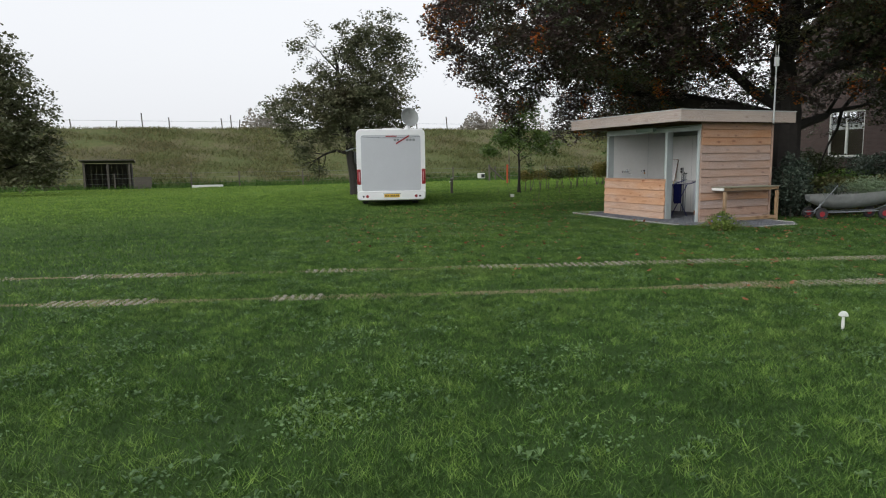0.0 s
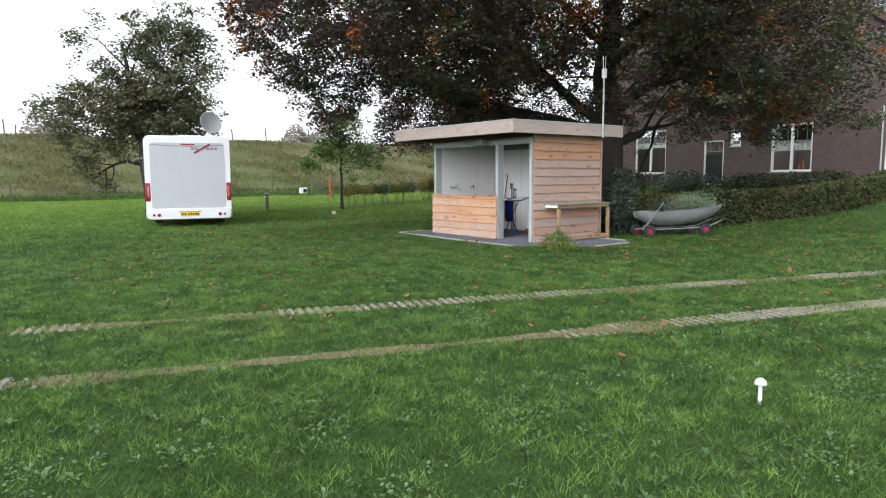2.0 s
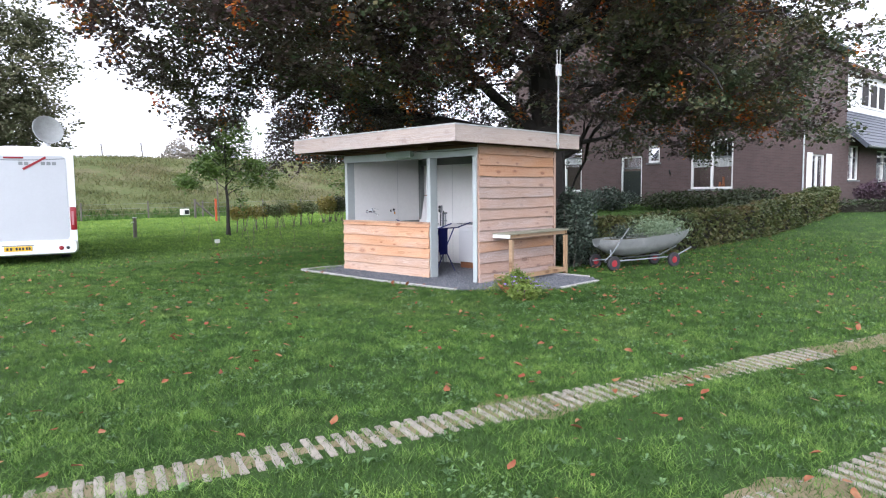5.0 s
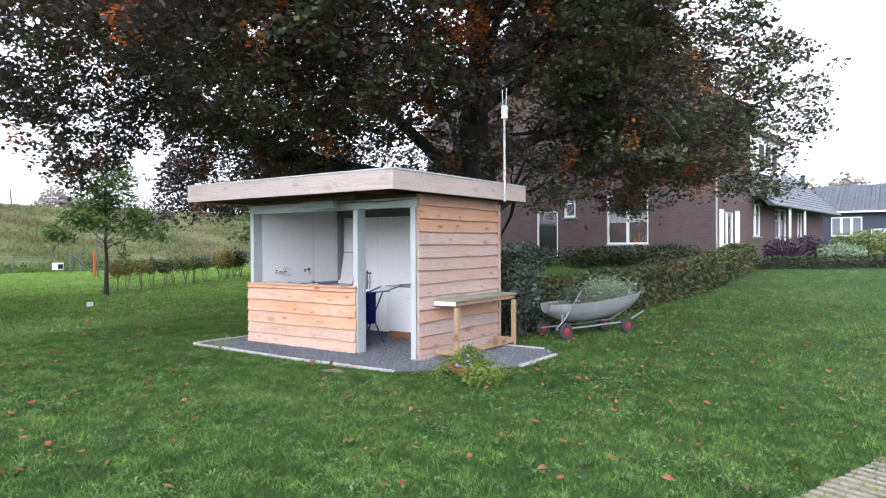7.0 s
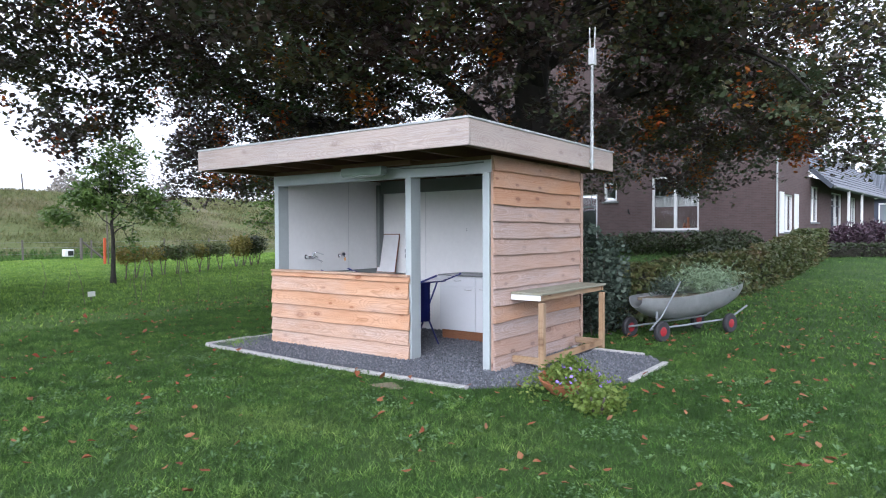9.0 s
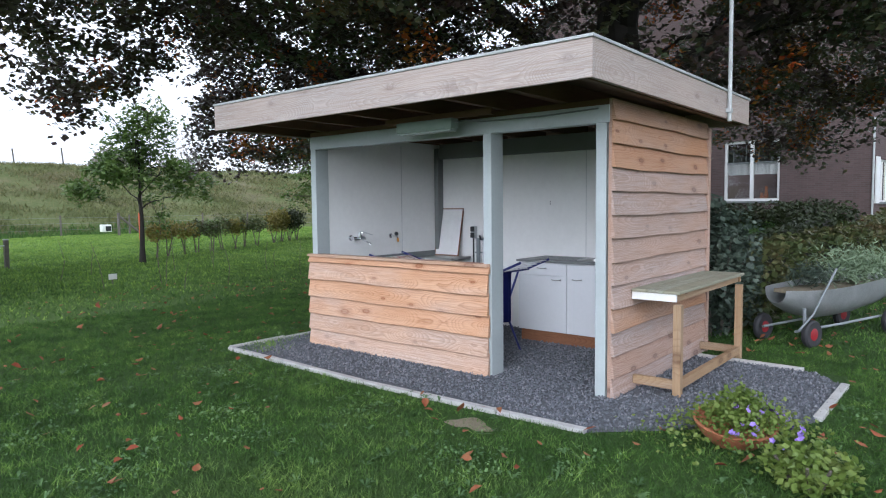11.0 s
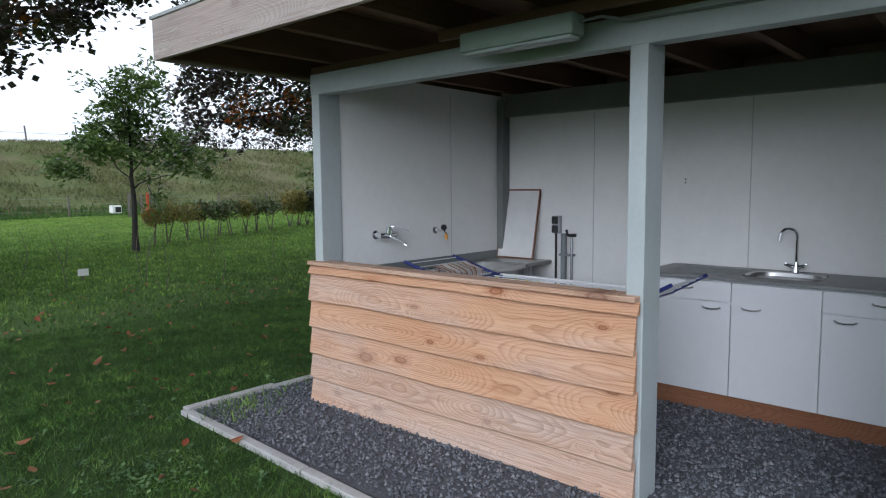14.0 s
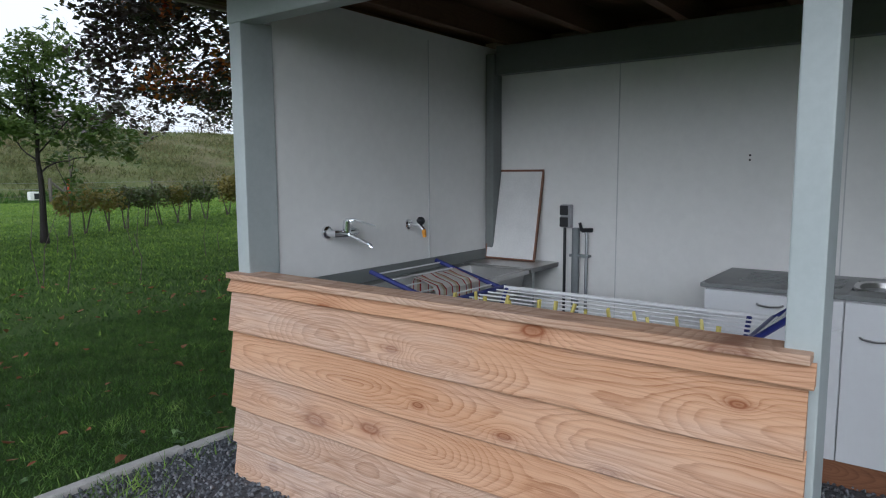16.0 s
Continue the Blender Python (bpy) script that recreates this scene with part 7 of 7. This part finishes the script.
for x in (8.2, 11.4):
    part("porch_post", bm_box(x, -0.85, -0.3, x + 0.10, -0.75, 2.5, bevel=0.01), WINWHITE, house, "white porch post")
part("skylight", bm_box(0, 0, 0, 0.5, 1.3, 0.06, m=pose(18.1, 1.25, 4.62, 44, 0, 0)), WINWHITE, house, "pale roof skylight")
bm = bmesh.new()
lathe(bm, [(0.11, -0.2), (0.11, 0.5), (0.16, 0.52), (0.16, 0.62), (0.02, 0.7)], 12, pose(19.9, 1.0, 4.35))
part("flue", bm, BLACK, house, "black roof flue", True)
for i in range(5):
    part("picket", bm_box(16.2 + 0.55 * i, -3.4, -0.1, 16.36 + 0.55 * i, -3.36, 0.85, bevel=0.01), WINWHITE, house, "white picket")
part("picket_rail", bm_box(16.1, -3.36, 0.3, 18.7, -3.32, 0.4), WINWHITE, house)
part("facade_lamp", bm_tube([(-0.02, 5.6, 1.4), (-0.12, 5.6, 1.6)], 0.03, 6), BLACK, house)

# ---- barn beyond the house ----
BX_ = 60.0
bz = lz(BX_, 10)
barn = thing("barn", (BX_, 8, bz), label="blue-black boarded barn with white windows and a grey corrugated roof", category="barn")
piece("wall", bm_box(BX_, -6, bz - 0.5, BX_ + 0.3, 12.4, 3.95), BARNWALL, barn)
piece("wall", bm_box(BX_ + 0.3, 12.1, bz - 0.5, BX_ + 9.0, 12.4, 3.95), BARNWALL, barn)
for i in range(24):
    y = -5.6 + i * 0.75
    piece("cover_strip", bm_box(BX_ - 0.025, y, bz - 0.3, BX_ - 0.001, y + 0.06, 3.9), BARNWALL, barn)


def corrugated():
    bm = bmesh.new()
    n_ = 220
    prev_ = None
    for i in range(n_ + 1):
        y = -6.5 + 19.6 * i / n_
        dz = 0.045 * math.sin(i * 2.2)
        cur_ = [bm.verts.new((BX_ - 0.6, y, 3.85 + dz)), bm.verts.new((BX_ + 6.0, y, 6.15 + dz)), bm.verts.new((BX_ + 12, y, 3.85 + dz))]
        if prev_:
            bm.faces.new((prev_[0], cur_[0], cur_[1], prev_[1]))
            bm.faces.new((prev_[1], cur_[1], cur_[2], prev_[2]))
        prev_ = cur_
    bmesh.ops.solidify(bm, geom=list(bm.faces), thickness=0.03)
    return bm


piece("roof", corrugated(), CORR, barn, "grey corrugated roof")
piece("gutter", bm_tube([(BX_ - 0.65, -6.5, 3.8), (BX_ - 0.65, 13, 3.8)], 0.07, 8), WINWHITE, barn)
for y0, y1, z0, z1, c_ in ((9.82, 11.72, 2.1, 3.47, 3), (7.7, 9.3, 1.3, 2.6, 2), (4.0, 7.0, 2.0, 3.4, 3)):
    w = piece("window", bm_box(BX_ - 0.07, y0, z0, BX_ - 0.028, y1, z1), WINWHITE, barn, "white barn window")
    for i in range(c_):
        a_ = y0 + (y1 - y0) * i / c_ + 0.08
        b_ = y0 + (y1 - y0) * (i + 1) / c_ - 0.08
        piece("pane", bm_box(BX_ - 0.09, a_, z0 + 0.1, BX_ - 0.069, b_, z1 - 0.1), plain("grey_pane", (0.20, 0.22, 0.24), 0.1), w)

# ---- fences, posts and small things in the orchard ----
fence = thing("wire_fence", (10, 50.5, lz(10, 50.5)), label="wire fence of grey wooden posts at the foot of the dike", category="fence")
rq = random.Random(8)
fx = [-22 + 4.0 * i + rq.uniform(-0.5, 0.5) for i in range(17)]
for x in fx:
    y = 50.3 - 0.03 * x
    piece("fence_post", bm_tube([(x, y, lz(x, y) - 0.2), (x + rq.uniform(-0.03, 0.03), y, lz(x, y) + 1.15)], 0.05, 7), POSTWOOD, fence)
for h_ in (0.45, 0.8, 1.1):
    piece("wire", bm_tube([(x, 50.3 - 0.03 * x, lz(x, 50.3) + h_) for x in fx], 0.005, 4), PIPE_GREY, fence)
fence = thing("crest_fence", (10, 66, lz(10, 66)), label="row of thin fence posts along the crest of the dike", category="fence")
x = -24.0
while x < 46:
    y = 66.5 + rq.uniform(-1.2, 1.2)
    h_ = rq.uniform(0.7, 1.5)
    piece("fence_post", bm_tube([(x, y, lz(x, y) - 0.2), (x + rq.uniform(-0.15, 0.15), y, lz(x, y) + h_)], 0.055, 6), POSTWOOD, fence)
    x += rq.choice((0.8, 2.2, 3.4, 4.5))
piece("wire", bm_tube([(-24 + 5 * i, 66.5, lz(0, 66.5) + 0.75) for i in range(15)], 0.012, 4), GALV, fence)

def water_post(x, y, label):
    t = thing("water_post", (x, y, lz(x, y)), label=label, category="post")
    z = lz(x, y)
    piece("post", bm_box(x - 0.05, y - 0.05, z - 0.1, x + 0.05, y + 0.05, z + 0.72, bevel=0.008), POSTWOOD, t)
    piece("tap", bm_tube([(x - 0.05, y - 0.04, z + 0.58), (x - 0.14, y - 0.06, z + 0.58), (x - 0.15, y - 0.06, z + 0.52)], 0.018, 8), GALV, t, smooth=True)
    piece("cap", bm_box(x - 0.06, y - 0.06, z + 0.72, x + 0.06, y + 0.06, z + 0.75, bevel=0.006), GALV, t)


water_post(13.2, 29.6, "short wooden post with a tap in the lawn")
sg = thing("plot_marker", (13.2, 23.7, lz(13.2, 23.7)), label="small white pitch marker on a peg in the grass", category="sign")
z = lz(13.2, 23.7)
piece("peg", bm_box(13.19, 23.72, z - 0.05, 13.21, 23.74, z + 0.16), POSTWOOD, sg)
piece("plate", bm_box(13.12, 23.70, z + 0.10, 13.28, 23.715, z + 0.21, bevel=0.003), WINWHITE, sg)

bx = thing("trough_box", (23.4, 47.6, lz(23.4, 47.6)), label="white box on a braced post by the fence", category="box")
z = lz(23.4, 47.6)
piece("box_body", bm_box(23.25, 47.4, z + 0.22, 23.72, 47.8, z + 0.62, bevel=0.03), WINWHITE, bx)
# black plate paints the shaded inside of the opening
piece("dark_opening_plate", bm_box(23.40, 47.385, z + 0.27, 23.68, 47.402, z + 0.54), BLACK, bx)
piece("post", bm_tube([(24.2, 47.6, z - 0.1), (24.2, 47.6, z + 1.25)], 0.08, 8), POSTWOOD, bx)
piece("brace", bm_tube([(24.2, 47.6, z + 1.1), (25.5, 47.6, z + 0.0)], 0.06, 8), POSTWOOD, bx)
ORX = 21.7
mk = thing("marker_post", (ORX, 40.0, lz(ORX, 40)), label="bright orange marker post in the grass", category="post")
piece("post", bm_box(ORX - 0.045, 39.95, lz(ORX, 40) - 0.05, ORX + 0.045, 40.05, lz(ORX, 40) + 1.25, bevel=0.01), ORANGE, mk)
piece("pole", bm_tube([(ORX + 0.02, 39.7, lz(ORX, 40) - 0.05), (ORX - 0.05, 39.7, lz(ORX, 40) + 2.6)], 0.03, 6), BARK_LT, mk)

# open field shed under the dike
shd = thing("field_shed", (-2.6, 51.0, lz(-2.6, 51.0)), label="small dark open-fronted field shed with a leaning panel", category="shed")
z = 0.05
SHEDW = plain("tarred_boards", (0.045, 0.04, 0.036), 0.9, 0, 0.4, 6, 0.4)
for i in range(9):
    piece("back_board", bm_box(-4.1 + 0.32 * i, 52.3, z - 0.1, -3.79 + 0.32 * i, 52.34, z + 1.75, bevel=0.006), SHEDW, shd)
for x in (-4.12, -1.24):
    piece("side_wall", bm_box(x, 50.5, z - 0.1, x + 0.04, 52.29, z + 1.75), SHEDW, shd)
for x in (-4.1, -2.7, -1.4):
    piece("post", bm_box(x, 50.4, z - 0.1, x + 0.12, 50.52, z + 1.8, bevel=0.01), POSTWOOD, shd)
piece("roof", bm_box(-1.65, -1.15, 0, 1.65, 1.15, 0.07, m=pose(-2.65, 51.35, z + 1.86, -4, 0, 0)), POSTWOOD, shd, "grey weathered board roof")
for i in range(3):
    piece("leaning_board", bm_box(-1.1 + 0.02 * i, 50.0, z + 0.28 * i, 0.0, 50.06, z + 0.27 + 0.28 * i, bevel=0.006), POSTWOOD, shd, "grey boards leaning beside the shed")
lt = thing("low_trough", (3.5, 49.2, lz(3.5, 49.2)), label="long low white water trough in the grass", category="trough")
z = lz(3.5, 49.2)
bm = bmesh.new()
box(bm, 2.5, 49.0, z - 0.02, 4.5, 49.5, z + 0.17, bevel=0.04)
piece("basin", bm, WINWHITE, lt)
piece("water", bm_box(2.6, 49.08, z + 0.166, 4.4, 49.42, z + 0.1725), POST_DK, lt)
